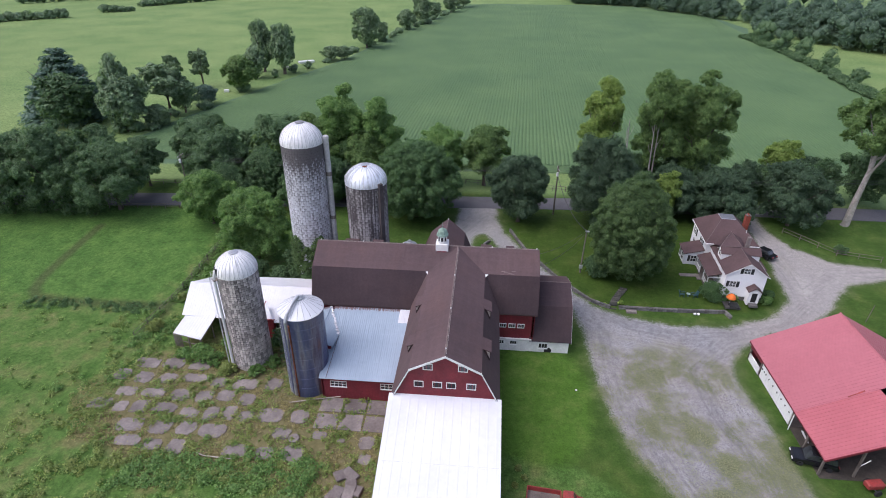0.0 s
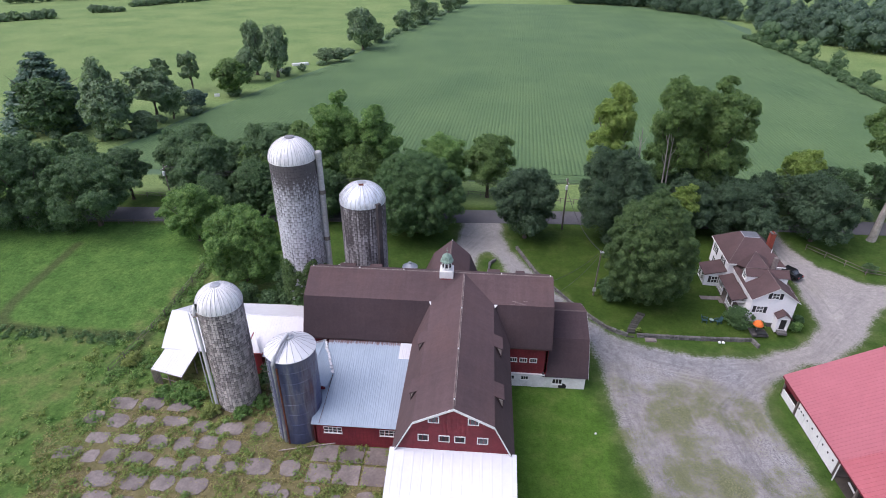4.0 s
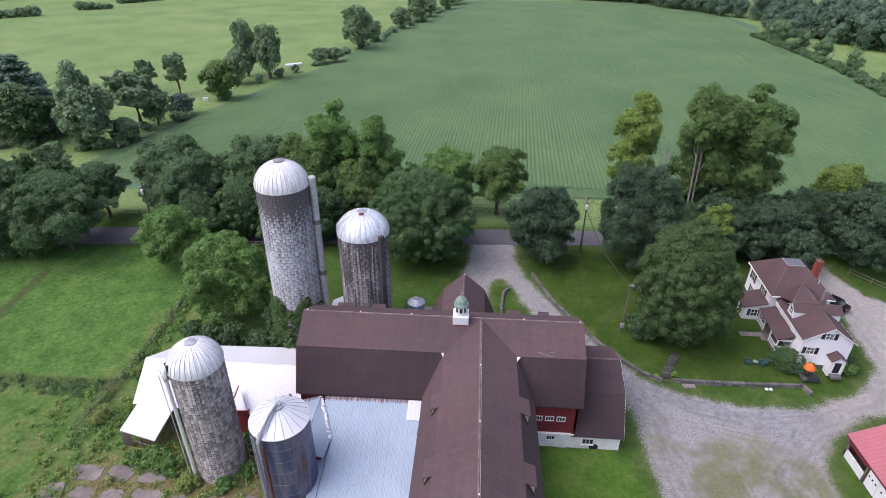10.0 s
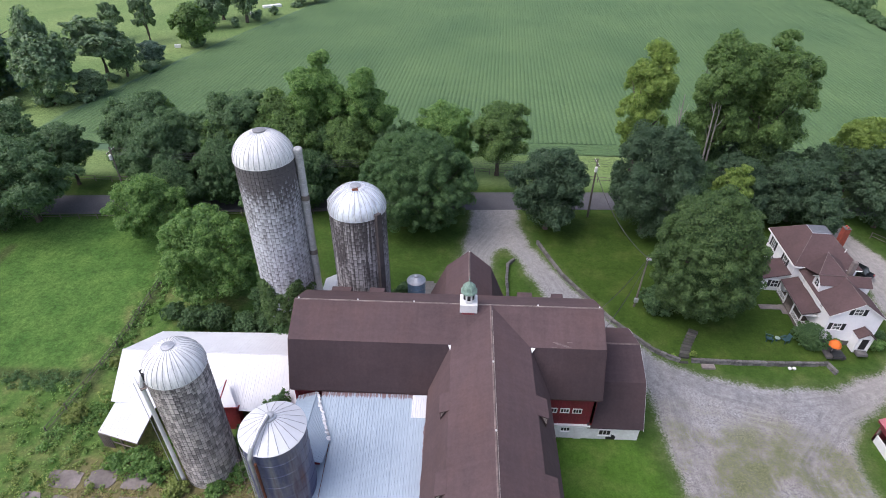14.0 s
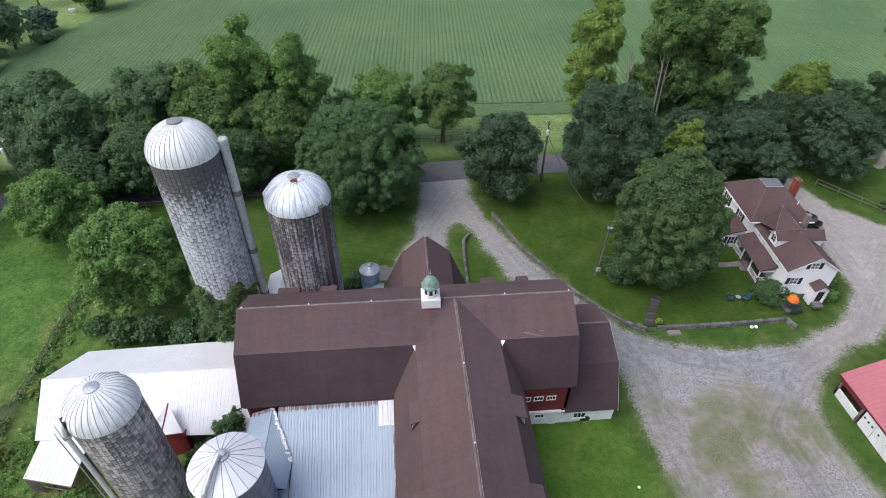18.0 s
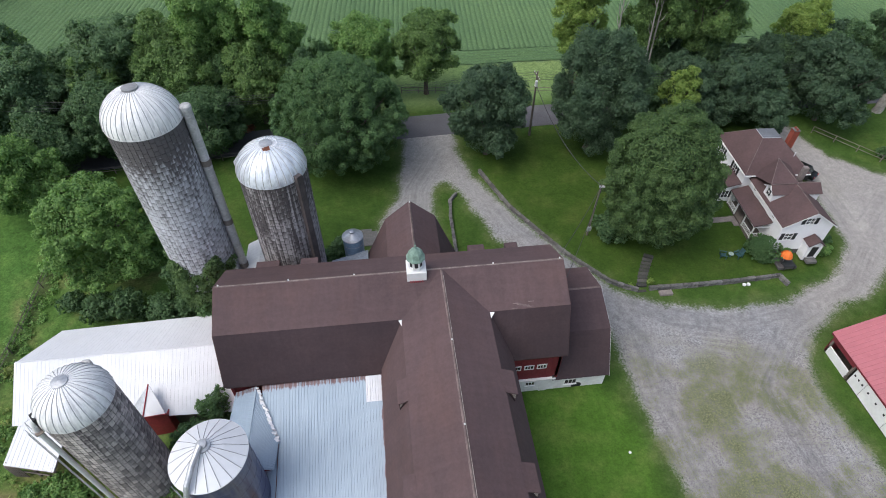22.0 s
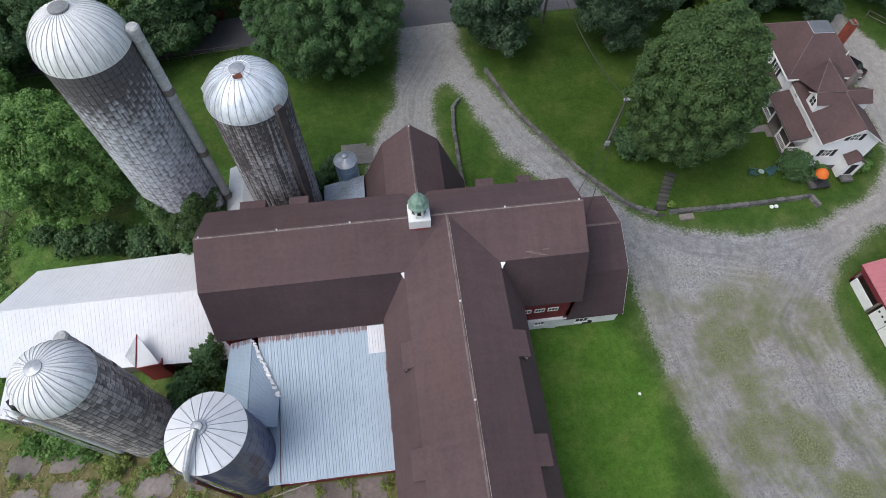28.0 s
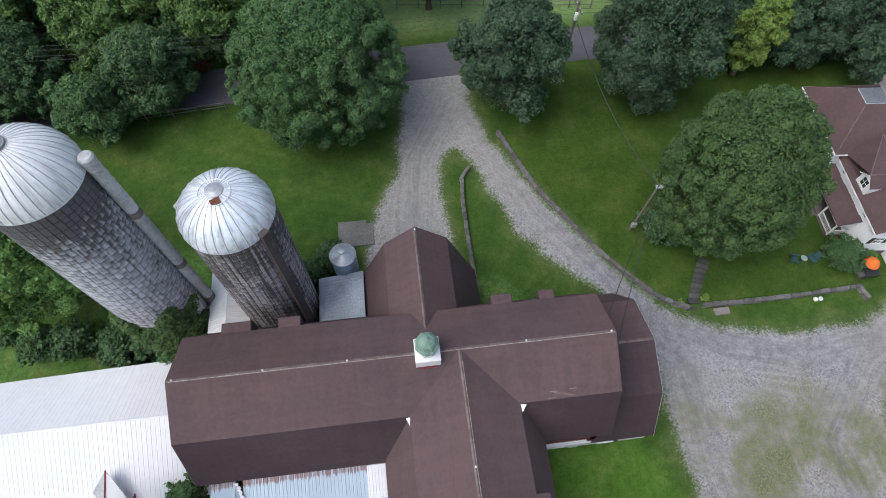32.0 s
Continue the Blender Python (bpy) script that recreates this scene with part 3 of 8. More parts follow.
    lush = ramp(n, l, n1, [(0.28, (0.058, 0.130, 0.016)), (0.5, (0.074, 0.152, 0.023)), (0.72, (0.108, 0.168, 0.036))])
    col = mix(n, l, edge("lush", 3.0, n1, 0.8), col, lush)
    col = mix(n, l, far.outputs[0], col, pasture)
    col = mix(n, l, maths(n, l, "MULTIPLY", edge("track", 0.9, n2, 0.5), 0.85), col, (0.068, 0.092, 0.036))
    tuft = ramp(n, l, n2, [(0.32, (0.62, 0.66, 0.58)), (0.68, (1.3, 1.27, 1.22))])
    col = mix(n, l, maths(n, l, "MULTIPLY_ADD", cut, -0.4, 0.9), col, tuft, "MULTIPLY")
    blade = ramp(n, l, n3, [(0.36, (0.62, 0.62, 0.60)), (0.64, (1.34, 1.32, 1.3))])
    col = mix(n, l, maths(n, l, "MULTIPLY_ADD", cut, -0.3, 0.8), col, blade, "MULTIPLY")
    # crop ground is bluer than its rows: distance haze put into the colour
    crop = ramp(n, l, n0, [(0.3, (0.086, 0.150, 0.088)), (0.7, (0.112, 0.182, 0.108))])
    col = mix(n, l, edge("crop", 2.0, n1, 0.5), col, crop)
    yard = ramp(n, l, n2, [(0.3, (0.105, 0.105, 0.042)), (0.55, (0.172, 0.152, 0.072)), (0.75, (0.235, 0.196, 0.122))])
    col = mix(n, l, edge("yard", 4.0, n1, 1.0), col, yard)
    n4 = noise_node(n, l, 4.2, 6, pos, None, 0.82)
    mid = noise_node(n, l, 1.1, 5, pos, None, 0.7)
    patch2 = noise_node(n, l, 0.22, 3, pos, None, 0.6)
    # wheel ruts that follow the lines driven
    lane = maths(n, l, "SUBTRACT", 4.0, attr("tread"))
    lane = maths(n, l, "ADD", lane, maths(n, l, "MULTIPLY", n1, 0.5))
    rut = maths(n, l, "SINE", maths(n, l, "MULTIPLY", lane, 8.5))
    rut = maths(n, l, "MULTIPLY", rut, maths(n, l, "MULTIPLY", maths(n, l, "MAXIMUM", maths(n, l, "SUBTRACT", patch2, 0.46), 0.0), 0.16))
    along = n.new("ShaderNodeCombineXYZ")
    l.new(maths(n, l, "MULTIPLY", lane, 1.0), along.inputs[0])
    l.new(maths(n, l, "MULTIPLY", sep.outputs["X"], 0.05), along.inputs[1])
    l.new(maths(n, l, "MULTIPLY", sep.outputs["Y"], 0.05), along.inputs[2])
    drawn = noise_node(n, l, 2.4, 4, along.outputs[0], None, 0.7)
    rut = maths(n, l, "ADD", rut, maths(n, l, "MULTIPLY", maths(n, l, "SUBTRACT", drawn, 0.5), 0.10))
    patch = noise_node(n, l, 0.13, 4, pos, None, 0.6)
    fleck = maths(n, l, "ADD", maths(n, l, "MULTIPLY", n4, 0.8), maths(n, l, "MULTIPLY", mid, 0.2))
    fleck = maths(n, l, "ADD", fleck, rut)
    stones = ramp(n, l, fleck, [(0.40, (0.195, 0.191, 0.193)), (0.5, (0.296, 0.292, 0.297)), (0.60, (0.415, 0.410, 0.414))])
    stones = mix(n, l, 1.0, stones, ramp(n, l, patch, [(0.35, (0.92, 0.94, 0.98)), (0.65, (1.06, 1.02, 0.97))]), "MULTIPLY")
    stones = mix(n, l, 1.0, stones, ramp(n, l, n1, [(0.3, (0.84, 0.84, 0.84)), (0.7, (1.1, 1.1, 1.1))]), "MULTIPLY")
    packed = n.new("ShaderNodeMapRange")
    packed.inputs["From Min"].default_value, packed.inputs["From Max"].default_value = 1.2, 3.4
    l.new(maths(n, l, "ADD", attr("tread"), maths(n, l, "MULTIPLY", maths(n, l, "SUBTRACT", n1, 0.5), 3.0)), packed.inputs["Value"])
    stones = mix(n, l, maths(n, l, "MULTIPLY", packed.outputs[0], 0.6), stones, ramp(n, l, mid, [(0.35, (0.168, 0.168, 0.176)), (0.65, (0.266, 0.266, 0.275))]))
    stones = mix(n, l, maths(n, l, "MULTIPLY", edge("chalk", 4.0, n4, 0.4), 0.5), stones, (0.62, 0.60, 0.58))
    stones = mix(n, l, maths(n, l, "MULTIPLY", edge("tuft", 5.0, n4, 0.4), 0.7), stones, (0.12, 0.135, 0.05))
    # grass creeping in where no wheels run
    deep = maths(n, l, "ADD", maths(n, l, "MULTIPLY", attr("tread"), -0.048), maths(n, l, "SUBTRACT", maths(n, l, "ADD", maths(n, l, "MULTIPLY", patch, 1.5), maths(n, l, "MULTIPLY", n1, 0.9)), 0.7))
    speck = noise_node(n, l, 6.5, 5, pos, None, 0.8)
    deep = maths(n, l, "ADD", deep, maths(n, l, "MULTIPLY", maths(n, l, "SUBTRACT", n4, 0.5), 1.1))
    deep = maths(n, l, "ADD", deep, maths(n, l, "MULTIPLY", maths(n, l, "SUBTRACT", speck, 0.5), 1.3))
    worn_out = n.new("ShaderNodeMapRange")
    worn_out.inputs["From Min"].default_value, worn_out.inputs["From Max"].default_value = 54.0, 38.0
    l.new(sep.outputs["Y"], worn_out.inputs["Value"])
    deep = maths(n, l, "ADD", deep, maths(n, l, "MULTIPLY", worn_out.outputs[0], 0.16))
    weedy = n.new("ShaderNodeMapRange")
    weedy.inputs["From Min"].default_value, weedy.inputs["From Max"].default_value = 0.40, 0.60
    l.new(deep, weedy.inputs["Value"])
    south = n.new("ShaderNodeMapRange")
    south.inputs["From Min"].default_value, south.inputs["From Max"].default_value = 67.0, 60.0
    l.new(sep.outputs["Y"], south.inputs["Value"])
    stones = mix(n, l, maths(n, l, "MULTIPLY", south.outputs[0], 0.8), stones, (1.05, 1.01, 0.97), "MULTIPLY")
    # the buff drive by the house, and the pale one up to the road
    east = n.new("ShaderNodeMapRange")
    east.inputs["From Min"].default_value, east.inputs["From Max"].default_value = 33.0, 43.0
    l.new(maths(n, l, "ADD", sep.outputs["X"], maths(n, l, "MULTIPLY", n1, 4.0)), east.inputs["Value"])
    upper = n.new("ShaderNodeMapRange")
    upper.inputs["From Min"].default_value, upper.inputs["From Max"].default_value = 76.0, 86.0
    l.new(sep.outputs["Y"], upper.inputs["Value"])
    stones = mix(n, l, maths(n, l, "MULTIPLY", upper.outputs[0], 0.55), stones, ramp(n, l, n2, [(0.3, (0.235, 0.226, 0.22)), (0.7, (0.345, 0.332, 0.32))]))
    stones = mix(n, l, maths(n, l, "MULTIPLY", maths(n, l, "MULTIPLY", east.outputs[0], maths(n, l, "SUBTRACT", 1.0, south.outputs[0])), 0.75), stones, ramp(n, l, n2, [(0.3, (0.275, 0.255, 0.24)), (0.7, (0.385, 0.36, 0.34))]))
    green = mix(n, l, n4, (0.072, 0.102, 0.027), (0.215, 0.212, 0.130))
    stones = mix(n, l, maths(n, l, "MULTIPLY", weedy.outputs[0], maths(n, l, "MULTIPLY", south.outputs[0], 0.95)), stones, green)
    loose = maths(n, l, "MULTIPLY", maths(n, l, "ADD", maths(n, l, "MULTIPLY", south.outputs[0], 0.5), 0.35), maths(n, l, "SUBTRACT", 1.0, maths(n, l, "MULTIPLY", packed.outputs[0], 0.5)))
    stones = mix(n, l, loose, stones, ramp(n, l, speck, [(0.41, (0.58, 0.58, 0.59)), (0.5, (1.0, 1.0, 1.0)), (0.59, (1.5, 1.48, 1.45))]), "MULTIPLY")
    stones = mix(n, l, maths(n, l, "MULTIPLY", packed.outputs[0], 0.7), stones, ramp(n, l, drawn, [(0.36, (0.80, 0.80, 0.81)), (0.5, (1.0, 1.0, 1.0)), (0.64, (1.17, 1.16, 1.15))]), "MULTIPLY")
    col = mix(n, l, maths(n, l, "MULTIPLY", edge("gravel", 7.0, maths(n, l, "ADD", maths(n, l, "MULTIPLY", n4, 0.5), maths(n, l, "MULTIPLY", n1, 0.5)), 1.6), 0.75), col, mix(n, l, n4, (0.085, 0.115, 0.034), (0.205, 0.205, 0.120)))
    col = mix(n, l, edge("gravel", 5.0, maths(n, l, "ADD", maths(n, l, "MULTIPLY", n4, 0.65), maths(n, l, "MULTIPLY", n1, 0.35)), 0.4), col, stones)
    l.new(col, b.inputs["Base Color"])
    b.inputs["Specular IOR Level"].default_value = 0.15
    relief(n, l, b, maths(n, l, "ADD", n2, maths(n, l, "ADD", n3, n4)), 0.5, 0.08)
    return m


GROUND = ground_material()
everywhere = np.ones(XX.shape, bool)
ground_sheet("ground", everywhere, GROUND, 0.0, "green grass ground, mown lawns, pasture and weedy edges", "ground")
ground_sheet("gravel_yard", SD["gravel"] > -1.2, GROUND, 0.02, "grey gravel farmyard and driveway with grass creeping in", "driveway")


def strip(name, line, half, mat, dz, label, category, step=2.0):
    """A ribbon that lies on the ground along a line."""
    pts = []
    for (x0, y0), (x1, y1) in zip(line, line[1:]):
        k = max(1, int(math.hypot(x1 - x0, y1 - y0) / step))
        pts += [(x0 + (x1 - x0) * i / k, y0 + (y1 - y0) * i / k) for i in range(k)]
    pts.append(line[-1])
    V, F = [], []
    for i, (x, y) in enumerate(pts):
        a, c = pts[max(i - 1, 0)], pts[min(i + 1, len(pts) - 1)]
        dx, dy = c[0] - a[0], c[1] - a[1]
        q = math.hypot(dx, dy)
        nx, ny = -dy / q, dx / q
        for s in (-half, -half * 0.97, 0, half * 0.97, half):
            V.append((x + nx * s, y + ny * s, height(x + nx * s, y + ny * s) + (dz if abs(s) < half else -0.05)))
        if i:
            for k in range(4):
                F.append((i * 5 - 5 + k, i * 5 + k, i * 5 + k + 1, i * 5 - 4 + k))
    return tagged(new(name, mesh_of(name, V, F, mat)), label, category, kind="structure")


ASPHALT = worn("worn_asphalt", (0.125, 0.122, 0.135), (0.095, 0.093, 0.105), 0.9, coarse=0.25, fine=5)
ROAD_LINE = [(-900, 60.0), (-300, 82.0), (-120.0, 95.5), (-70.0, 99.3), (-20.0, 103.0), (17.0, 105.0), (60.0, 105.3), (80.0, 105.5), (160, 105.5), (500, 108), (1500, 100)]
strip("road", ROAD_LINE, 2.8, ASPHALT, 0.05, "grey asphalt country road with grass verges", "road")

# ---- building helpers ----
def chain(parent):
    m = Matrix.Identity(4)
    while parent:
        m = parent.matrix_basis @ m
        parent = parent.parent
    return m


def wpart(name, bm, mat, parent, label="", smooth=False):
    """A part whose mesh is given in world coordinates."""
    bm.transform(chain(parent).inverted())
    return part(name, bm, mat, parent, label, smooth)


def face_matrix(x, y, z, facing):
    """Local x along the wall, local -y out of it; facing: degrees, 0 looks to -y, 90 to +x, 180 to +y, -90 to -x."""
    return pose(x, y, z, 0, 0, facing)


def window(parent, m, w, h, bars=(1, 1), trim=0.09, frame_mat=None, shutters=0.0, dark=None, sill=True):
    """A window set on a wall: frame (> pane, bars), shutters beside it. m: its middle on the wall's face."""
    frame_mat = frame_mat or WHITE
    bm = bmesh.new()
    for a in ((-w / 2 - trim, -w / 2, -h / 2 - trim, h / 2 + trim), (w / 2, w / 2 + trim, -h / 2 - trim, h / 2 + trim), (-w / 2, w / 2, h / 2, h / 2 + trim), (-w / 2, w / 2, -h / 2 - trim, -h / 2)):
        add_box(bm, a[0], a[1], -0.06, 0.02, a[2], a[3], m)
    win = part("window", bm, frame_mat, parent)
    part("pane", boxm(-w / 2, w / 2, -0.022, 0.0, -h / 2, h / 2, m=m), dark or GLASS, win)
    bm = bmesh.new()
    nx, nz = bars
    for i in range(1, nx + 1):
        x = -w / 2 + w * i / (nx + 1)
        add_box(bm, x - 0.025, x + 0.025, -0.045, -0.024, -h / 2, h / 2, m)
    for i in range(1, nz + 1):
        z = -h / 2 + h * i / (nz + 1)
        add_box(bm, -w / 2, w / 2, -0.048, -0.026, z - 0.025, z + 0.025, m)
    if nx + nz:
        part("glazing_bar", bm, frame_mat, win)
    else:
        bm.free()
    if sill:
        part("sill", boxm(-w / 2 - trim - 0.03, w / 2 + trim + 0.03, -0.12, 0.0, -h / 2 - trim - 0.06, -h / 2 - trim, m=m), frame_mat, win)
    for s in ((-1, 1) if shutters else ()):
        bm = bmesh.new()
        c = s * (w / 2 + trim + shutters / 2 + 0.02)
        add_box(bm, c - shutters / 2, c + shutters / 2, -0.05, 0.01, -h / 2 - 0.05, h / 2 + 0.05, m)
        k = 7
        for i in range(k):
            z = -h / 2 + h * (i + 0.5) / k
            add_box(bm, c - shutters / 2 + 0.05, c + shutters / 2 - 0.05, -0.065, -0.05, z - 0.04, z + 0.03, m)
        part("shutter", bm, SHUTTER, win, "black louvred shutter")
    return win


def gambrel(c, hk, he, zr, zk, ze, he2=None, ze2=None):
    return [(c - he, ze), (c - hk, zk), (c, zr), (c + hk, zk), (c + (he2 or he), ze2 if ze2 is not None else ze)]


def gambrel_roof(parent, prof, axis, a, b2, thick=0.16, caps=True, grey=()):
    """Four roof slopes with a ridge cap, as parts."""
    def at(s, z, q):
        return (q, s, z) if axis == "x" else (s, q, z)
    for i, ((s0, z0), (s1, z1)) in enumerate(zip(prof, prof[1:])):
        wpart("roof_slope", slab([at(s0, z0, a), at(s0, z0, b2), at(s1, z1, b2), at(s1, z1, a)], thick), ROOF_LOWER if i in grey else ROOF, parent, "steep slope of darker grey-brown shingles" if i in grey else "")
    if caps:
        c, zr = prof[2]
        d = (prof[3][1] - zr) / (prof[3][0] - c)
        w = 0.12
        bm = bmesh.new()
        add_slab(bm, [at(c - w, zr + w * d + 0.02, a), at(c - w, zr + w * d + 0.02, b2), at(c, zr + 0.035, b2), at(c, zr + 0.035, a)], 0.03)
        add_slab(bm, [at(c, zr + 0.035, a), at(c, zr + 0.035, b2), at(c + w, zr + w * d + 0.02, b2), at(c + w, zr + w * d + 0.02, a)], 0.03)
        wpart("ridge_cap", bm, ROOF_CAP, parent, "pale ridge cap")


def rake_boards(parent, prof, axis, q, out, mat, depth=0.2, drop=0.03):
    """White boards along a gable's edge."""
    def at(s, z, k):
        return (k, s, z) if axis == "x" else (s, k, z)
    for (s0, z0), (s1, z1) in zip(prof, prof[1:]):
        bm = bmesh.new()
        a, b2 = sorted((q, q + out))
        lo = [bm.verts.new(at(s, z, k)) for k in (a, b2) for s, z in ((s0, z0 - drop), (s1, z1 - drop), (s1, z1 - drop - depth), (s0, z0 - drop - depth))]
        for f in ((0, 1, 2, 3), (7, 6, 5, 4), (0, 4, 5, 1), (1, 5, 6, 2), (2, 6, 7, 3), (3, 7, 4, 0)):
            bm.faces.new([lo[i] for i in f])
        wpart("rake_board", bm, mat, parent, "white painted rake board")


def board_wall(parent, name, m, w, h, mat, pitch=0.4, label=""):
    """A wall face of upright boards with battens; m: its lower left corner, x along it, -y out."""
    bm = bmesh.new()
    add_box(bm, 0, w, 0, 0.16, 0, h, m)
    wall = part(name, bm, mat, parent, label)
    k = max(1, int(w / pitch))
    me = done("batten", boxm(-0.02, 0.02, -0.025, 0.0, 0.02, h - 0.02), mat)
    for i in range(1, k):
        ob = new("batten", me)
        ob.parent = wall
        ob.matrix_basis = m @ Matrix.Translation((w * i / k, 0, 0))
    return wall


# ---- the barn ----
RX, WY = -3.05, 65.5                     # lines of the main ridge and the wing's ridge
ZR, ZK, ZE = 12.85, 10.9, 6.55
barn = thing("barn", (RX, WY, 0), 0, "large red gambrel-roofed dairy barn with brown shingles and a cupola", "barn")
main_prof = gambrel(RX, 3.7, 5.8, ZR, ZK, ZE)
wing_prof = gambrel(WY, 3.65, 5.68, ZR, ZK, 6.2)
north_prof = gambrel(-5.1, 2.55, 4.75, 11.75, 9.5, 4.6, 5.3, 2.7)
annex_prof = gambrel(66.3, 3.9, 6.35, 7.45, 6.0, 1.8)
GS = 43.2                                 # the south gable
gambrel_roof(barn, main_prof, "y", GS - 0.25, WY)
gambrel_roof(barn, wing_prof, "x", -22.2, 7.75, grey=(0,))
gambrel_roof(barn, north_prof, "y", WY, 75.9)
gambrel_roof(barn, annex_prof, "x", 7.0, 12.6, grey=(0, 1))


def inner(prof, drop=0.17):
    (a, za), k1, r, k2, (b2, zb) = prof
    return [(a + 0.3, 0.0), (a + 0.3, za + 0.3), (k1[0] + 0.05, k1[1] - drop), (r[0], r[1] - drop), (k2[0] - 0.05, k2[1] - drop), (b2 - 0.3, zb + 0.3), (b2 - 0.3, 0.0)]


wpart("gable_wall", prism(inner(main_prof), "y", GS, GS + 0.25), RED, barn, "red painted board gable")
wpart("gable_wall", prism(inner(wing_prof), "x", -21.9, -21.65), RED, barn, "red painted board gable")
wpart("gable_wall", prism(inner(wing_prof), "x", 7.2, 7.45), RED, barn, "red painted board gable")
wpart("gable_wall", prism(inner(north_prof), "y", 75.3, 75.55), RED, barn, "red painted board gable")
wpart("gable_wall", prism(inner(annex_prof), "x", 12.1, 12.35), WHITE_WALL, barn, "whitewashed gable")
inv = chain(barn).inverted()
for x0, y0, z0, w, h, f, mat in ((-21.9, 60.25, 0, 13.3, 6.8, 0, RED), (2.5, 60.25, 1.95, 5.0, 4.85, 0, RED), (7.45, 70.75, 0, 29.3, 6.8, 180, RED), (-8.6, 60.0, 0, 16.7, 6.8, -90, RED), (2.5, 43.3, 0, 17.0, 6.8, 90, RED), (-9.55, 75.4, 0, 5.0, 4.8, -90, RED), (-0.1, 70.6, 0, 4.8, 2.9, 90, RED)):
    board_wall(barn, "board_wall", inv @ face_matrix(x0, y0, z0, f), w, h, mat)
wpart("block_wall", boxm(2.5, 12.3, 60.1, 60.35, -0.1, 1.92), WHITE_WALL, barn, "whitewashed block basement wall")
wpart("wall_cap", boxm(2.5, 7.3, 59.98, 60.26, 1.9, 2.05), WHITE, barn)
# board lines on the south gable
for i in range(24):
    x = RX - 5.2 + 10.4 * (i + 0.5) / 24
    d = abs(x - RX)
    top = (ZR - d * (ZR - ZK) / 3.7 if d < 3.7 else ZK - (d - 3.7) * (ZK - ZE) / 2.1) - 0.4
    wpart("batten", boxm(x - 0.03, x + 0.03, GS - 0.03, GS, 5.0, top), RED, barn)
rake_boards(barn, main_prof, "y", GS - 0.3, 0.05, WHITE, 0.26)
rake_boards(barn, wing_prof, "x", 7.72, 0.06, ROOF_DARK, 0.2)
rake_boards(barn, wing_prof, "x", -22.26, 0.06, ROOF_DARK, 0.2)
rake_boards(barn, north_prof, "y", 75.88, 0.05, ROOF_DARK, 0.2)
rake_boards(barn, annex_prof, "x", 12.58, 0.05, WHITE, 0.12)
wpart("eave_board", boxm(-22.1, -8.9, 59.86, 59.92, 6.0, 6.12), ROOF_DARK, barn)
wpart("eave_board", boxm(2.8, 7.7, 59.86, 59.92, 5.98, 6.12), ROOF_DARK, barn)
for dx, z in ((-2.75, 8.75), (-0.82, 8.75), (0.62, 8.75), (2.7, 8.75), (-1.8, 11.1), (1.8, 11.1)):
    window(barn, inv @ face_matrix(RX + dx, GS, z, 0), 0.85, 0.66, (0, 0), 0.085, WHITE, dark=DARK if z < 9 and dx < 1 else None, sill=False)
for x in (3.35, 4.55, 5.75):
    window(barn, inv @ face_matrix(x, 60.25, 4.05, 0), 0.75, 0.5, (2, 0), 0.09, WHITE, sill=False)
wpart("corner_board", boxm(7.2, 7.4, 60.12, 60.28, 2.4, 6.4), WHITE, barn, "white corner board")
for x in (3.2, 4.9):
    window(barn, inv @ face_matrix(x, 60.1, 1.4, 0), 0.8, 0.5, (2, 0), 0.06, WHITE)
window(barn, inv @ face_matrix(8.9, 60.1, 1.1, 0), 1.1, 0.7, (2, 0), 0.1, WHITE, dark=DARK)
wpart("door", boxm(5.85, 6.6, 60.03, 60.12, 0.0, 1.78), WHITE, barn, "white plank door")
bm = bmesh.new()
bmesh.ops.create_circle(bm, cap_ends=True, segments=16, radius=0.5, matrix=Matrix.Translation((9.6, 60.08, 0.3)) @ pose(0, 0, 0, 90, 0, 0))
wpart("culvert_hole", bm, DARK, barn, "round dark wall opening")


VENT_FACE = worn("pale_vent_boards", (0.56, 0.50, 0.46), (0.36, 0.30, 0.27), 0.8, coarse=1.5)


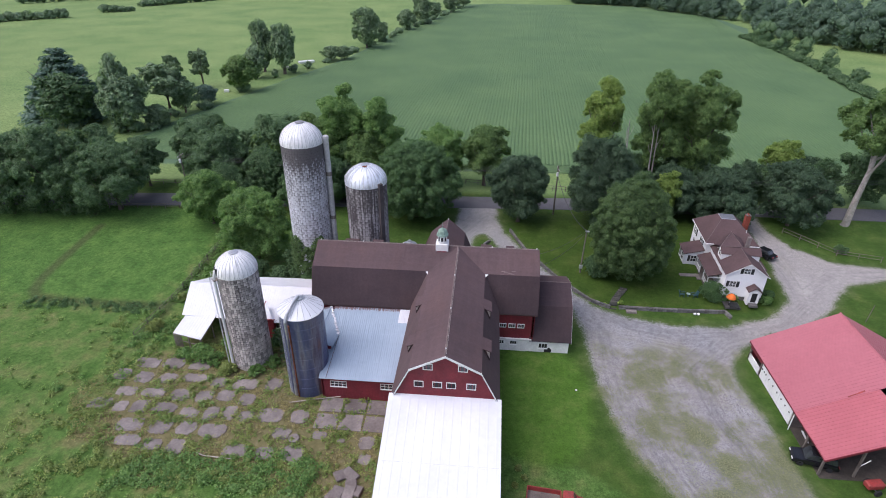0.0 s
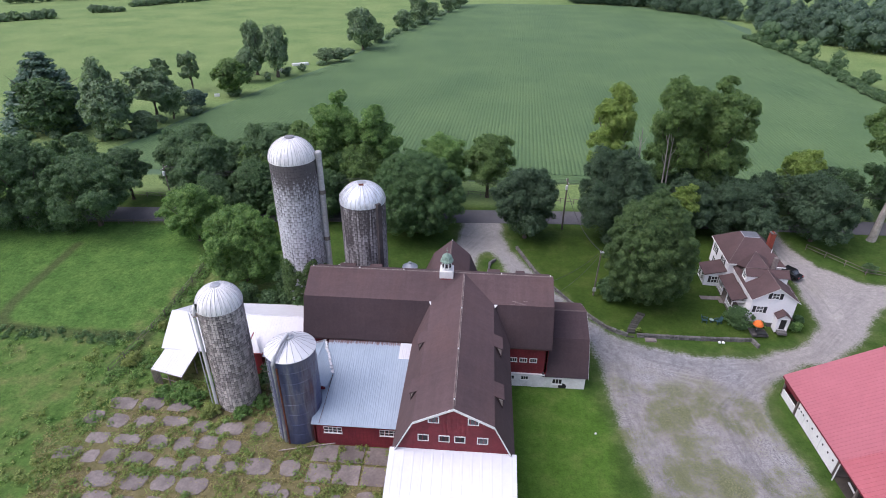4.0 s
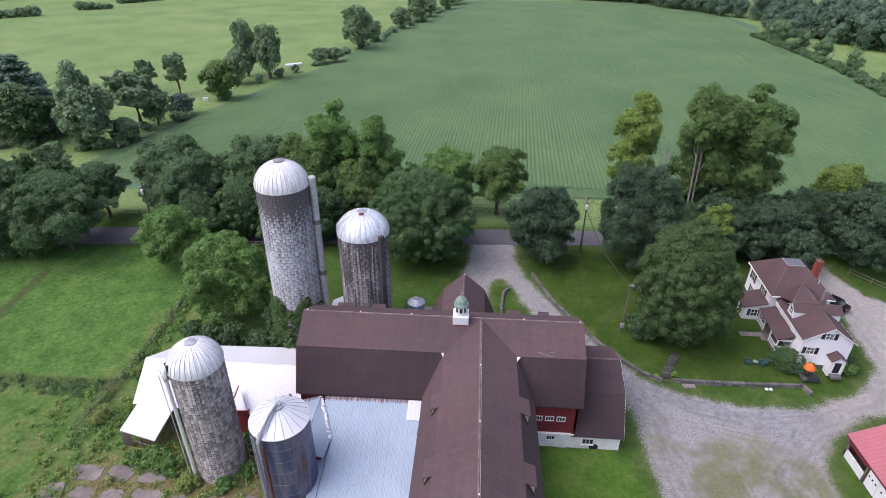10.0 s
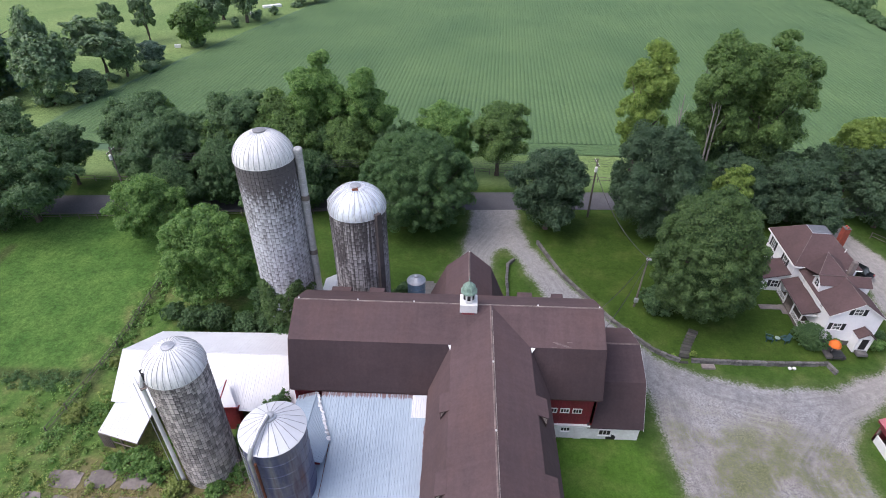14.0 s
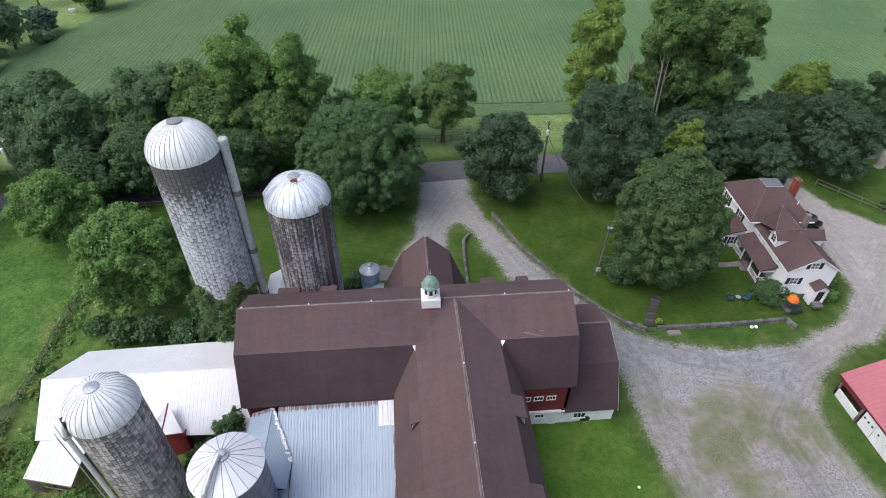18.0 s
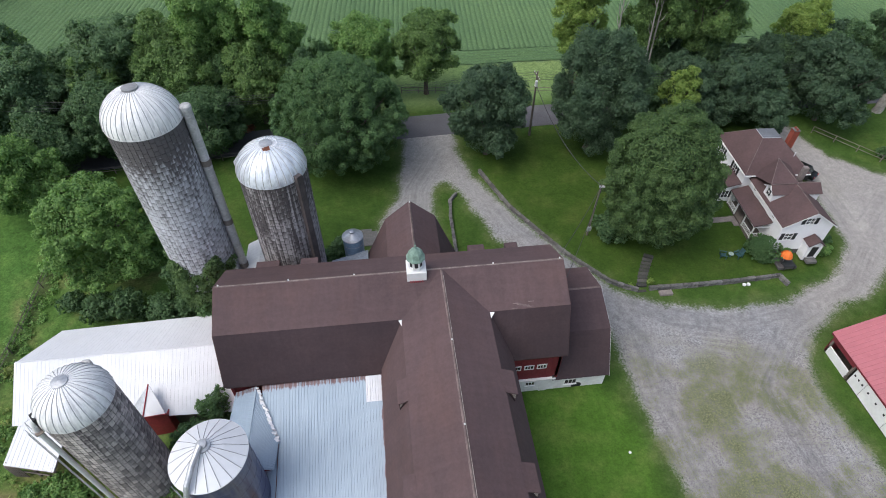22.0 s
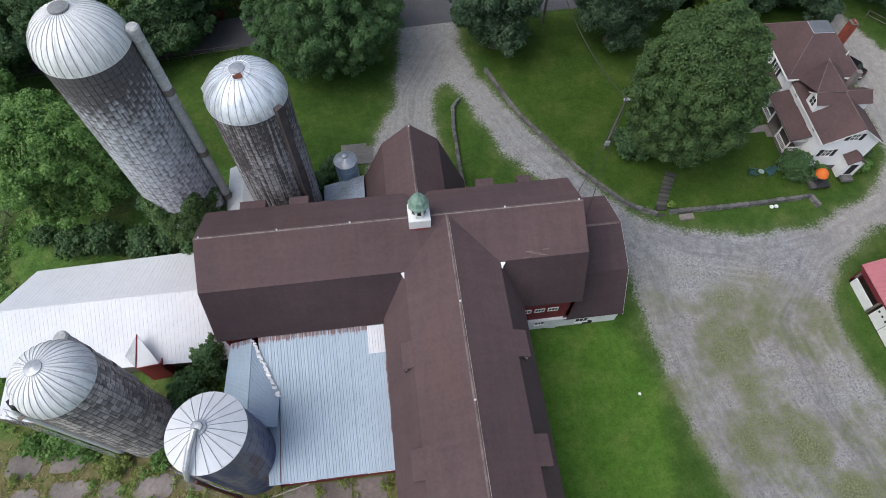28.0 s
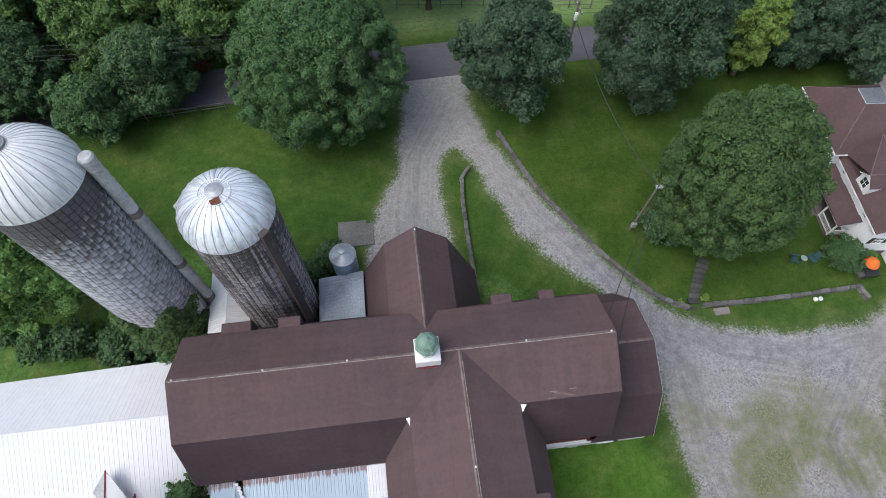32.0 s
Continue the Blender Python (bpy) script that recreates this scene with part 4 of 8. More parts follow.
def shed_dormer(y0, y1, side, out):
    """A shed dormer: the upper slope runs on past the break, with a front wall and a three-cornered cheek at each end."""
    g, k = (ZK - ZE) / 2.1, (ZR - ZK) / 3.7
    xk, xo = RX + side * 3.62, RX + side * (3.7 + out)
    zk, zo, zf = ZK + 0.06, ZK - out * k + 0.06, ZK - out * g
    roof = slab([(xk, y0 - 0.12, zk), (xk, y1 + 0.12, zk), (xo + side * 0.12, y1 + 0.12, zo - 0.06), (xo + side * 0.12, y0 - 0.12, zo - 0.06)], 0.1)
    dormer = wpart("shed_dormer", roof, ROOF, barn, "small shed dormer of brown shingles")
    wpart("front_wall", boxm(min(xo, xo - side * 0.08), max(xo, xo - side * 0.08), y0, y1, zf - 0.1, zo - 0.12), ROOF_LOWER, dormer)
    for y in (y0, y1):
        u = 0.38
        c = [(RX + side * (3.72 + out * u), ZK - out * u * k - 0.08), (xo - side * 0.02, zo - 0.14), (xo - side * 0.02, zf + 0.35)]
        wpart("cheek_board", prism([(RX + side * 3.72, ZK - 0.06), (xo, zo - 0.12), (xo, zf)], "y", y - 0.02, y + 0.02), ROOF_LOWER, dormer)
        wpart("cheek", prism(c, "y", y - 0.04, y + 0.04), VENT_FACE, dormer, "pale triangular dormer cheek")
        bm = bmesh.new()
        for p, q in ((c[0], c[1]), (c[0], c[2]), (c[1], c[2])):
            add_tube(bm, [(p[0], y, p[1]), (q[0], y, q[1])], 0.06, 4)
        wpart("cheek_trim", bm, ROOF_DARK, dormer)


for y in (54.4, 47.0):
    shed_dormer(y, y + 1.75, -1, 0.68)
    shed_dormer(y - 0.1, y + 1.7, 1, 0.85)
# flashing at the valleys
for sx, x, w, z in ((-1, RX - 3.72, 0.28, 10.92), (1, RX + 3.75, 0.4, 10.9)):
    wpart("valley_flashing", slab([(x, WY - 3.7, z), (x + sx * w, WY - 3.75, z + 0.02), (x + sx * 0.05, WY - 4.25, z - 0.15)], 0.02), WHITE, barn, "white flashing patch")


def cupola(x, y, z):
    base = wpart("cupola", boxm(x - 0.84, x + 0.84, y - 0.84, y + 0.84, z - 1.2, z + 0.42, bevel=0.03), WHITE, barn, "white cupola with a green copper roof")
    wpart("skirt", lathe([(1.3, 0), (1.3, 0.1), (1.1, 0.14)], 4), WHITE, base)
    sk = base.children[-1]
    sk.matrix_basis = Matrix.Translation(chain(barn).inverted() @ Vector((x, y, z + 0.42))) @ pose(0, 0, 0, 0, 0, 45)
    for f in range(8):
        a = f * 45
        m = chain(barn).inverted() @ Matrix.Translation((x, y, z + 1.05)) @ pose(0, 0, 0, 0, 0, a) @ Matrix.Translation((0, -0.58, 0))
        bm = bmesh.new()
        for q in ((-0.245, -0.15), (0.15, 0.245)):
            add_box(bm, q[0], q[1], -0.03, 0.05, -0.55, 0.5, m)
        add_box(bm, -0.15, 0.15, -0.03, 0.05, 0.3, 0.5, m)
        add_box(bm, -0.15, 0.15, -0.03, 0.05, -0.55, -0.3, m)
        part("lantern_side", bm, WHITE, base)
        part("lantern_pane", boxm(-0.15, 0.15, 0.0, 0.02, -0.3, 0.3, m=m), GLASS, base)
    roof = part("cupola_roof", lathe([(0.84, 0.0), (0.82, 0.1), (0.70, 0.26), (0.66, 0.45), (0.58, 0.66), (0.40, 0.86), (0.15, 1.0), (0.04, 1.06)], 8), COPPER, base, "green copper bell roof")
    roof.matrix_basis = Matrix.Translation(chain(barn).inverted() @ Vector((x, y, z + 1.52))) @ pose(0, 0, 0, 0, 0, 22.5)
    fin = part("finial", lathe([(0.03, 0), (0.03, 0.2), (0.09, 0.28), (0.03, 0.36), (0.02, 0.75)], 8), COPPER, base)
    fin.matrix_basis = Matrix.Translation(chain(barn).inverted() @ Vector((x, y, z + 2.62)))


cupola(-5.2, WY, 12.95)
# dark dentils below the cupola, and scuffed shingles on the east wing's slope
for i in range(6):
    wpart("dentil", boxm(-5.8 + i * 0.2, -5.68 + i * 0.2, 64.52, 64.64, 12.2, 12.45), RED, barn)
for i in range(9):
    x, y = 2.6 + (i * 0.618 % 1) * 1.6, 61.9 + (i * 0.37 % 1) * 0.45
    z = ZR - (WY - y) * (ZR - ZK) / 3.65 + 0.015
    wpart("scuffed_shingle", slab([(x, y, z), (x + 0.5, y, z), (x + 0.52, y + 0.06, z + 0.032), (x, y + 0.06, z + 0.032)], 0.012), ROOF_CAP, barn)
# boxed openings on the wing's north slope, towards the silos
for x0, x1, h in ((-19.6, -17.5, 10.85), (-15.6, -14.0, 10.85), (-0.05, 1.5, 10.85), (3.5, 4.7, 10.8)):
    wpart("boxed_dormer", boxm(x0, x1, 68.6, 69.95, 8.6, h, bevel=0.04), ROOF, barn)
# lightning rods and their cable along the ridges
bm = bmesh.new()
for a, c, nn in (((-22.0, WY - 0.1, ZR + 0.07), (-6.1, WY - 0.1, ZR + 0.07), 14), ((-4.3, WY - 0.1, ZR + 0.07), (7.6, WY - 0.1, ZR + 0.07), 10), ((RX + 0.1, 43.2, ZR + 0.07), (RX + 0.1, 64.6, ZR + 0.07), 18)):
    add_tube(bm, [(a[0] + (c[0] - a[0]) * i / nn, a[1] + (c[1] - a[1]) * i / nn, a[2] + 0.02 * math.sin(i * 2.1)) for i in range(nn + 1)], 0.015, 4)
wpart("lightning_cable", bm, VENT_FACE, barn, "thin dull lightning cable")
for x, y in ((-21.8, WY), (-16.0, WY), (-10.5, WY), (1.5, WY), (7.4, WY), (RX, 44.0), (RX, 51.0), (RX, 58.0), (-5.1, 75.6)):
    z = ZR if y < 75 else 11.75
    wpart("lightning_rod", tube([(x, y, z), (x, y, z + 0.08), (x, y, z + 0.16), (x, y, z + 0.2)], [0.05, 0.075, 0.06, 0.02], 7), WHITE, barn)


# ---- metal roofs ----
def ribbed_roof(parent, name, a, b2, c, d, mat, pitch=0.3, rib=0.035, thick=0.05, label=""):
    """A ribbed sheet-metal roof: a-b is the upper edge, d-c the lower one; ribs run down the slope."""
    a, b2, c, d = (Vector(p) for p in (a, b2, c, d))
    nrm = (b2 - a).cross(d - a).normalized()
    if nrm.z < 0:
        nrm = -nrm
    bm = bmesh.new()
    k = max(2, int(((b2 - a).length + (c - d).length) / 2 / pitch))
    rows = []
    prof = ((0.0, 0.0), (0.38, 0.0), (0.43, 1.0), (0.57, 1.0), (0.62, 0.0))
    sag = [random.uniform(-0.006, 0.006) for _ in range(k + 1)]
    for i in range(k):
        for u, hgt in prof:
            s = (i + u) / k
            o = nrm * (hgt * rib + sag[i])
            rows.append((bm.verts.new(a.lerp(b2, s) + o), bm.verts.new(d.lerp(c, s) + o)))
    rows.append((bm.verts.new(b2), bm.verts.new(c)))
    low = [(bm.verts.new(p - nrm * thick), bm.verts.new(q - nrm * thick)) for p, q in ((a, d), (b2, c))]
    for (p0, q0), (p1, q1) in zip(rows, rows[1:]):
        bm.faces.new((p0, q0, q1, p1))
    bm.faces.new((low[0][0], low[1][0], low[1][1], low[0][1]))
    bm.faces.new([q for _, q in rows] + [low[1][1], low[0][1]])
    bm.faces.new([p for p, _ in rows][::-1] + [low[0][0], low[1][0]])
    bm.faces.new((rows[0][0], low[0][0], low[0][1], rows[0][1]))
    bm.faces.new((rows[-1][1], low[1][1], low[1][0], rows[-1][0]))
    return wpart(name, bm, mat, parent, label)


south_shed = thing("lean_to_shed", (RX, 37, 0), 0, "white metal lean-to roof against the barn's red gable", "shed")
wz = lambda y: 7.25 - 0.306 * (GS - y)
ribbed_roof(south_shed, "roof", (-8.95, GS - 0.02, wz(GS)), (2.85, GS - 0.02, wz(GS)), (2.85, 36.2, wz(36.2)), (-8.95, 36.2, wz(36.2)), WHITE_TIN, 0.9, 0.012)
ribbed_roof(south_shed, "roof", (-8.95, 36.3, wz(36.3) - 0.02), (2.85, 36.3, wz(36.3) - 0.02), (2.85, 30, wz(30) - 0.02), (-8.95, 30, wz(30) - 0.02), WHITE_TIN, 0.9, 0.012)
for x in (-8.7, 2.45):
    wpart("side_wall", prism([(30.2, 0), (GS, 0), (GS, wz(GS) - 0.1), (30.2, wz(30.2) - 0.1)], "x", x, x + 0.15), RED, south_shed, "red board side wall")
wpart("sheet_joint", tube([(-8.9, 36.25, wz(36.25) + 0.015), (2.8, 36.25, wz(36.25) + 0.015)], 0.012, 4), STEEL, south_shed)
wpart("front_wall", boxm(-8.7, 2.6, 30.05, 30.2, 0, wz(30.2) - 0.12), RED, south_shed)

milk_shed = thing("milking_shed", (-14, 54.5, 0), 0, "low red shed under a pale blue rusty tin roof", "shed")
ribbed_roof(milk_shed, "roof", (-19.1, 59.9, 5.92), (-8.9, 59.9, 5.96), (-8.9, 48.9, 3.25), (-18.55, 48.9, 3.25), TIN, 0.25, 0.02)
# a low gabled roof beside it, its ridge running north and south, with a crumpled valley between the two
ribbed_roof(milk_shed, "side_roof", (-19.55, 59.7, 5.92), (-19.8, 52.85, 5.5), (-17.68, 52.85, 4.9), (-17.5, 55.2, 4.93), TIN, 0.3, 0.02, label="pale tin side roof falling to the valley")
ribbed_roof(milk_shed, "side_roof", (-19.6, 59.9, 5.92), (-19.84, 52.9, 5.5), (-21.95, 54.9, 4.9), (-21.5, 59.9, 5.2), TIN, 0.3, 0.02, label="pale tin side roof")
wpart("ridge_cap", tube([(-19.58, 59.7, 5.93), (-19.82, 52.9, 5.51)], 0.06, 6), TIN, milk_shed)
wpart("gable_end", prism([(-20.5, 3.9), (-18.0, 4.3), (-18.0, 4.85), (-19.8, 5.42), (-20.5, 5.2)], "y", 53.1, 53.2), RED, milk_shed)
wpart("roof_seam", tube([(-17.55, 55.1, 4.80), (-17.6, 52.0, 4.05), (-17.7, 49.0, 3.32)], 0.025, 5), RUST, milk_shed, "rusty roof seam")
ribbed_roof(milk_shed, "patch_sheet", (-10.3, 59.8, 6.0), (-8.95, 59.8, 6.0), (-8.95, 57.6, 5.47), (-10.3, 57.6, 5.47), WHITE_TIN, 0.22, 0.03, 0.02, "white corrugated roof sheet")
crumple = random.Random(12)
for i in range(22):
    f, g = i / 22, min(1.0, (i + crumple.uniform(0.7, 1.25)) / 22)
    p, q = (Vector((-19.5, 59.7, 5.99)).lerp(Vector((-17.5, 55.1, 4.93)), u) for u in (f, g))
    w = [crumple.uniform(0.05, 0.34) for _ in range(4)]
    z = [crumple.uniform(0.02, 0.14) for _ in range(4)]
    wpart("hip_flashing", slab([p + Vector((-w[0], 0, z[0])), p + Vector((w[1] * 0.6, 0, z[1])), q + Vector((w[2] * 0.6, 0, z[2])), q + Vector((-w[3], 0, z[3]))], 0.012), (WHITE_TIN, WHITE_TIN, STEEL)[crumple.randrange(3)], milk_shed, "crumpled white valley flashing")
m0 = chain(milk_shed).inverted()
board_wall(milk_shed, "front_wall", m0 @ face_matrix(-18.4, 49.2, 0, 0), 9.5, 3.15, RED)
board_wall(milk_shed, "side_wall", m0 @ face_matrix(-18.3, 53.4, 0, -90), 4.2, 3.2, RED)
board_wall(milk_shed, "side_wall", m0 @ face_matrix(-21.4, 59.6, 0, -90), 4.2, 4.85, RED)
for x in (-16.3, -10.2):
    window(milk_shed, m0 @ face_matrix(x, 49.2, 2.3, 0), 1.9, 0.75, (3, 1), 0.045, WHITE)


# ---- silos ----
def risen(me):
    """Marks the foot (0) and head (1) of every stave; each has eight corners, foot and head by turns."""
    at = me.attributes.new("rise", "FLOAT", "POINT")
    at.data.foreach_set("value", np.tile(np.array([0, 1], np.float32), len(me.vertices) // 2))
    return me


def stave_silo(name, x, y, r, top, dome_h, mat, dome_mat, label, seed, stave=(0.30, 0.75), near=300, ribs=28, cap_r=0.45, gap=0.046):
    """A concrete stave silo: staves in staggered courses, steel hoops and a ribbed dome."""
    rnd = random.Random(seed)
    z0 = height(x, y) - 0.3
    silo = thing(name, (x, y, z0), 0, label, "silo", "silos of the farm")
    k = int(2 * math.pi * r / stave[0])
    rows = int((top - z0) / stave[1]) + 2
    part("core", lathe([(r - 0.05, 0), (r - 0.05, top - z0)], 48), worn_core, silo)
    wdt = 2 * math.pi / k
    proto = {}

    def verts(h, g=gap, d=0.07):
        a = wdt / 2
        out = []
        for rr, sh in ((r - d, 0.0), (r, g)):
            for s in (-1, 1):
                for zz in (sh, h - sh):
                    ang = s * (a - sh / r)
                    out.append((rr * math.cos(ang), rr * math.sin(ang), zz))
        return out
    faces = [(4, 6, 7, 5), (0, 2, 6, 4), (1, 5, 7, 3), (0, 4, 5, 1), (2, 3, 7, 6)]
    H = top - z0
    todo = []
    for i in range(k):
        off = -stave[1] * (0.5 if i % 2 else 0.0)
        for j in range(rows):
            lo, hi = max(0, off + j * stave[1]), min(H, off + (j + 1) * stave[1])
            if hi - lo > 0.08:
                ang = (i + 0.5) * wdt
                todo.append((ang, lo, hi - lo))
    # the side towards the yard and the upper courses stand nearest to the flight
    todo.sort(key=lambda q: -(q[1] / H + 0.9 * math.cos(q[0] + math.pi / 2 - 0.35)))
    V, F = [], []
    for n_, (ang, lo, h) in enumerate(todo):
        push = rnd.uniform(-0.008, 0.008)
        if n_ < near:
            key = round(h, 3)
            if key not in proto:
                proto[key] = risen(mesh_of("stave", verts(h), faces, mat))
            ob = new("stave", proto[key])
            ob.parent = silo
            ob.matrix_basis = Matrix.Translation((push * math.cos(ang), push * math.sin(ang), lo)) @ Matrix.Rotation(ang, 4, "Z")
        else:
            c, s = math.cos(ang), math.sin(ang)
            b0 = len(V)
            V += [((px + push) * c - py * s, (px + push) * s + py * c, pz + lo) for px, py, pz in verts(h)]
            F += [tuple(b0 + q for q in f) for f in faces]
    tagged(part("stave_field", risen(mesh_of("stave_field", V, F, mat)), None, silo), kind="stuff")
    hoop = done("hoop", lathe([(r + 0.004, -0.012), (r + 0.018, 0.0), (r + 0.004, 0.012)], 48, cap=False), WIRE)
    for j in range(1, rows - 1):
        ob = new("hoop", hoop)
        ob.parent = silo
        ob.matrix_basis = Matrix.Translation((0, 0, j * stave[1] * 1.0))
    # dome of pressed sheets
    prof = [((r + 0.06) * math.cos(t), dome_h * math.sin(t)) for t in (radians(a) for a in range(0, 82, 9))]
    dome = part("dome", lathe([(r + 0.06, -0.12)] + prof, 56, cap=False), dome_mat, silo, smooth=True)
    dome.matrix_basis = Matrix.Translation((0, 0, H))
    rib = bmesh.new()
    add_tube(rib, [(q + 0.008, 0, z) for q, z in prof], 0.034, 4)
    rib_me = done("dome_rib", rib, DOME_SEAM)
    for i in range(ribs):
        ob = new("dome_rib", rib_me)
        ob.parent = dome
        ob.matrix_basis = Matrix.Rotation(2 * math.pi * i / ribs, 4, "Z")
    q, z = prof[-1]
    cap = part("dome_cap", lathe([(q + cap_r, z - 0.12), (q + cap_r * 0.9, z + 0.06), (q * 0.5, z + 0.14), (0.05, z + 0.16)], 24), STEEL, dome)
    return silo, H, dome


worn_core = worn("shadowed_joint", (0.07, 0.066, 0.066), (0.045, 0.043, 0.043), 0.95)
S1 = stave_material("pale_staves", (0.60, 0.61, 0.65), (0.125, 0.115, 0.12), 9.0, 24.3, 0.22, 0.90, 0.50, 4.4, 0.13, 0.575, 0.22)
S2 = stave_material("brown_grey_staves", (0.43, 0.405, 0.41), (0.095, 0.083, 0.085), 17.0, 18.3, 0.10, 0.84, 0.25, 3.6, 0.07, 0.54)
S3 = stave_material("mottled_staves", (0.54, 0.49, 0.47), (0.12, 0.105, 0.108), 14.0, 14.0, 0.06, 0.46, 0.38, 3.2, 0.09, 0.61)


def chute(silo, H, r, ang, rad, mat, joints, lo=0.3, out=0.25, label="", over=0.6):
    """A round unloading chute down the silo's side, in lengths with bands, with a hood at its head."""
    a = radians(ang)
    d = r + rad + out
    px, py = d * math.cos(a), d * math.sin(a)
    top = H + over
    ch = part("chute", tube([(px, py, lo), (px, py, top)], rad, 16), mat, silo, label, smooth=False)
    band = done("chute_band", lathe([(rad + 0.005, -0.05), (rad + 0.035, 0.0), (rad + 0.005, 0.05)], 16, cap=False), mat)
    k = int((top - lo) / 0.75)
    for i in range(1, k):
        ob = new("chute_band", band)
        ob.parent = ch
        ob.matrix_basis = Matrix.Translation((px, py, lo + i * 0.75))
    for j in joints:
        part("chute_collar", lathe([(rad + 0.02, -0.28), (rad + 0.05, -0.28), (rad + 0.05, 0.28), (rad + 0.02, 0.28)], 16), WOOD, ch, "grey weathered joint").matrix_basis = Matrix.Translation((px, py, lo + j))
    head = part("chute_hood", lathe([(rad * 1.12, -0.3), (rad * 1.14, 0.0), (rad * 0.9, 0.12), (0.05, 0.16)], 16), mat, ch)
    head.matrix_basis = Matrix.Translation((px, py, top))
    part("chute_neck", boxm(r - 0.1, d, -rad * 0.7, rad * 0.7, top - 0.75, top - 0.05, m=Matrix.Rotation(a, 4, "Z"), bevel=0.05), mat, ch)
    return ch


PALE_CHUTE = worn("pale_chute", (0.56, 0.56, 0.56), (0.40, 0.40, 0.40), 0.7, coarse=0.8)
silo, H, dome = stave_silo("tall_silo", -26.0, 74.3, 2.95, 23.7, 2.75, S1, DOME_WHITE, "tall pale concrete stave silo with a white ribbed dome", 11, stave=(0.40, 0.78), ribs=36, gap=0.024, cap_r=0.1)
chute(silo, H, 2.95, 8, 0.4, PALE_CHUTE, (1.7, 7.8, 14.8), 3.9, out=0.04, over=0.7, label="pale round unloading chute")
part("dome_hatch", lathe([(0.62, dome_z) for dome_z in (2.62, 2.84)] + [(0.4, 2.9), (0.1, 2.93)], 20), worn("dark_hatch", (0.30, 0.31, 0.32), (0.2, 0.2, 0.21), 0.6), dome, "dark grey dome hatch")

silo, H, dome = stave_silo("middle_silo", -17.2, 74.7, 3.02, 17.9, 2.55, S2, DOME_STEEL, "brown-stained concrete stave silo with a bright galvanised dome", 12, stave=(0.42, 0.78), ribs=30, cap_r=0.1, gap=0.036)
part("filler_pipe", tube([(-3.2, 0.6, 0.3), (-3.2, 0.6, H + 0.4), (-2.6, 0.5, H + 1.1)], 0.13, 8), WHITE, silo, "white filler pipe")
part("hatch_ring", tube([(1.0 * math.cos(a), 1.0 * math.sin(a) - 0.1, 2.46) for a in (radians(q) for q in range(0, 361, 20))], 0.03, 5), DOME_STEEL, dome, "raised hatch ring")
part("hatch_cap", lathe([(0.34, 2.5), (0.3, 2.6), (0.05, 2.66)], 14), WHITE, dome, "white hatch cap")
part("rust_flap", slab([(0.35, -0.55, 2.62), (-0.25, -0.75, 2.55), (-0.1, -1.05, 2.42), (0.5, -0.95, 2.45)], 0.03), RUST, dome, "rusty hatch flap")
bm = bmesh.new()
add_box(bm, -0.3, 0.3, -0.45, 0.0, 0.2, H + 0.45)
bm.transform(Matrix.Rotation(radians(50), 4, "Z") @ Matrix.Translation((0, -3.0, 0)))
part("door_chute", bm, worn("dark_chute", (0.12, 0.10, 0.10), (0.07, 0.06, 0.06), 0.8, coarse=1), silo, "dark weathered unloading chute")

silo, H, dome = stave_silo("near_silo", -29.3, 55.25, 2.42, 14.0, 2.3, S3, DOME_WHITE, "mottled grey concrete stave silo with a white dome and filler pipe", 13, stave=(0.36, 0.62), ribs=30, cap_r=0.14, gap=0.034)
chute(silo, H, 2.42, 100, 0.42, PALE_CHUTE, (4.0, 7.5), 3.6, label="pale round unloading chute", over=-0.4)
bm = bmesh.new()
ang = radians(222)
px, py = 2.75 * math.cos(ang), 2.75 * math.sin(ang)
add_tube(bm, [(px, py, 0.5), (px, py, H - 0.3), (px * 0.92, py * 0.92, H + 0.5), (px * 0.62, py * 0.62, H + 1.5)], 0.18, 10)
part("filler_pipe", bm, WHITE, silo, "white filler pipe")
bm = bmesh.new()
for s in (-0.22, 0.22):
    add_tube(bm, [(px * 1.16 - s * math.sin(ang), py * 1.16 + s * math.cos(ang), 0.4), (px * 1.16 - s * math.sin(ang), py * 1.16 + s * math.cos(ang), H)], 0.025, 5)
for i in range(int((H - 0.6) / 0.4)):
    z = 0.6 + i * 0.4
    add_tube(bm, [(px * 1.16 + 0.22 * math.sin(ang), py * 1.16 - 0.22 * math.cos(ang), z), (px * 1.16 - 0.22 * math.sin(ang), py * 1.16 + 0.22 * math.cos(ang), z)], 0.018, 4)
part("ladder", bm, STEEL, silo, "steel ladder")
m = Matrix.Rotation(ang, 4, "Z")
part("platform", boxm(2.45, 2.95, -0.42, 0.42, H - 0.55, H - 0.49, m=m), WOOD, silo)
part("dome_door", boxm(2.28, 2.5, -0.35, 0.35, H + 0.1, H + 0.9, m=m), DARK, silo, "dark open dome door")
bm = bmesh.new()
for s in (-0.42, 0.42):
    add_tube(bm, [(2.95, s, H - 0.5), (2.95, s, H + 0.4)], 0.02, 4)
add_tube(bm, [(2.5, -0.42, H + 0.4), (2.95, -0.42, H + 0.4), (2.95, 0.42, H + 0.4), (2.5, 0.42, H + 0.4)], 0.02, 4)
bm.transform(m)
part("handrail", bm, STEEL, silo)


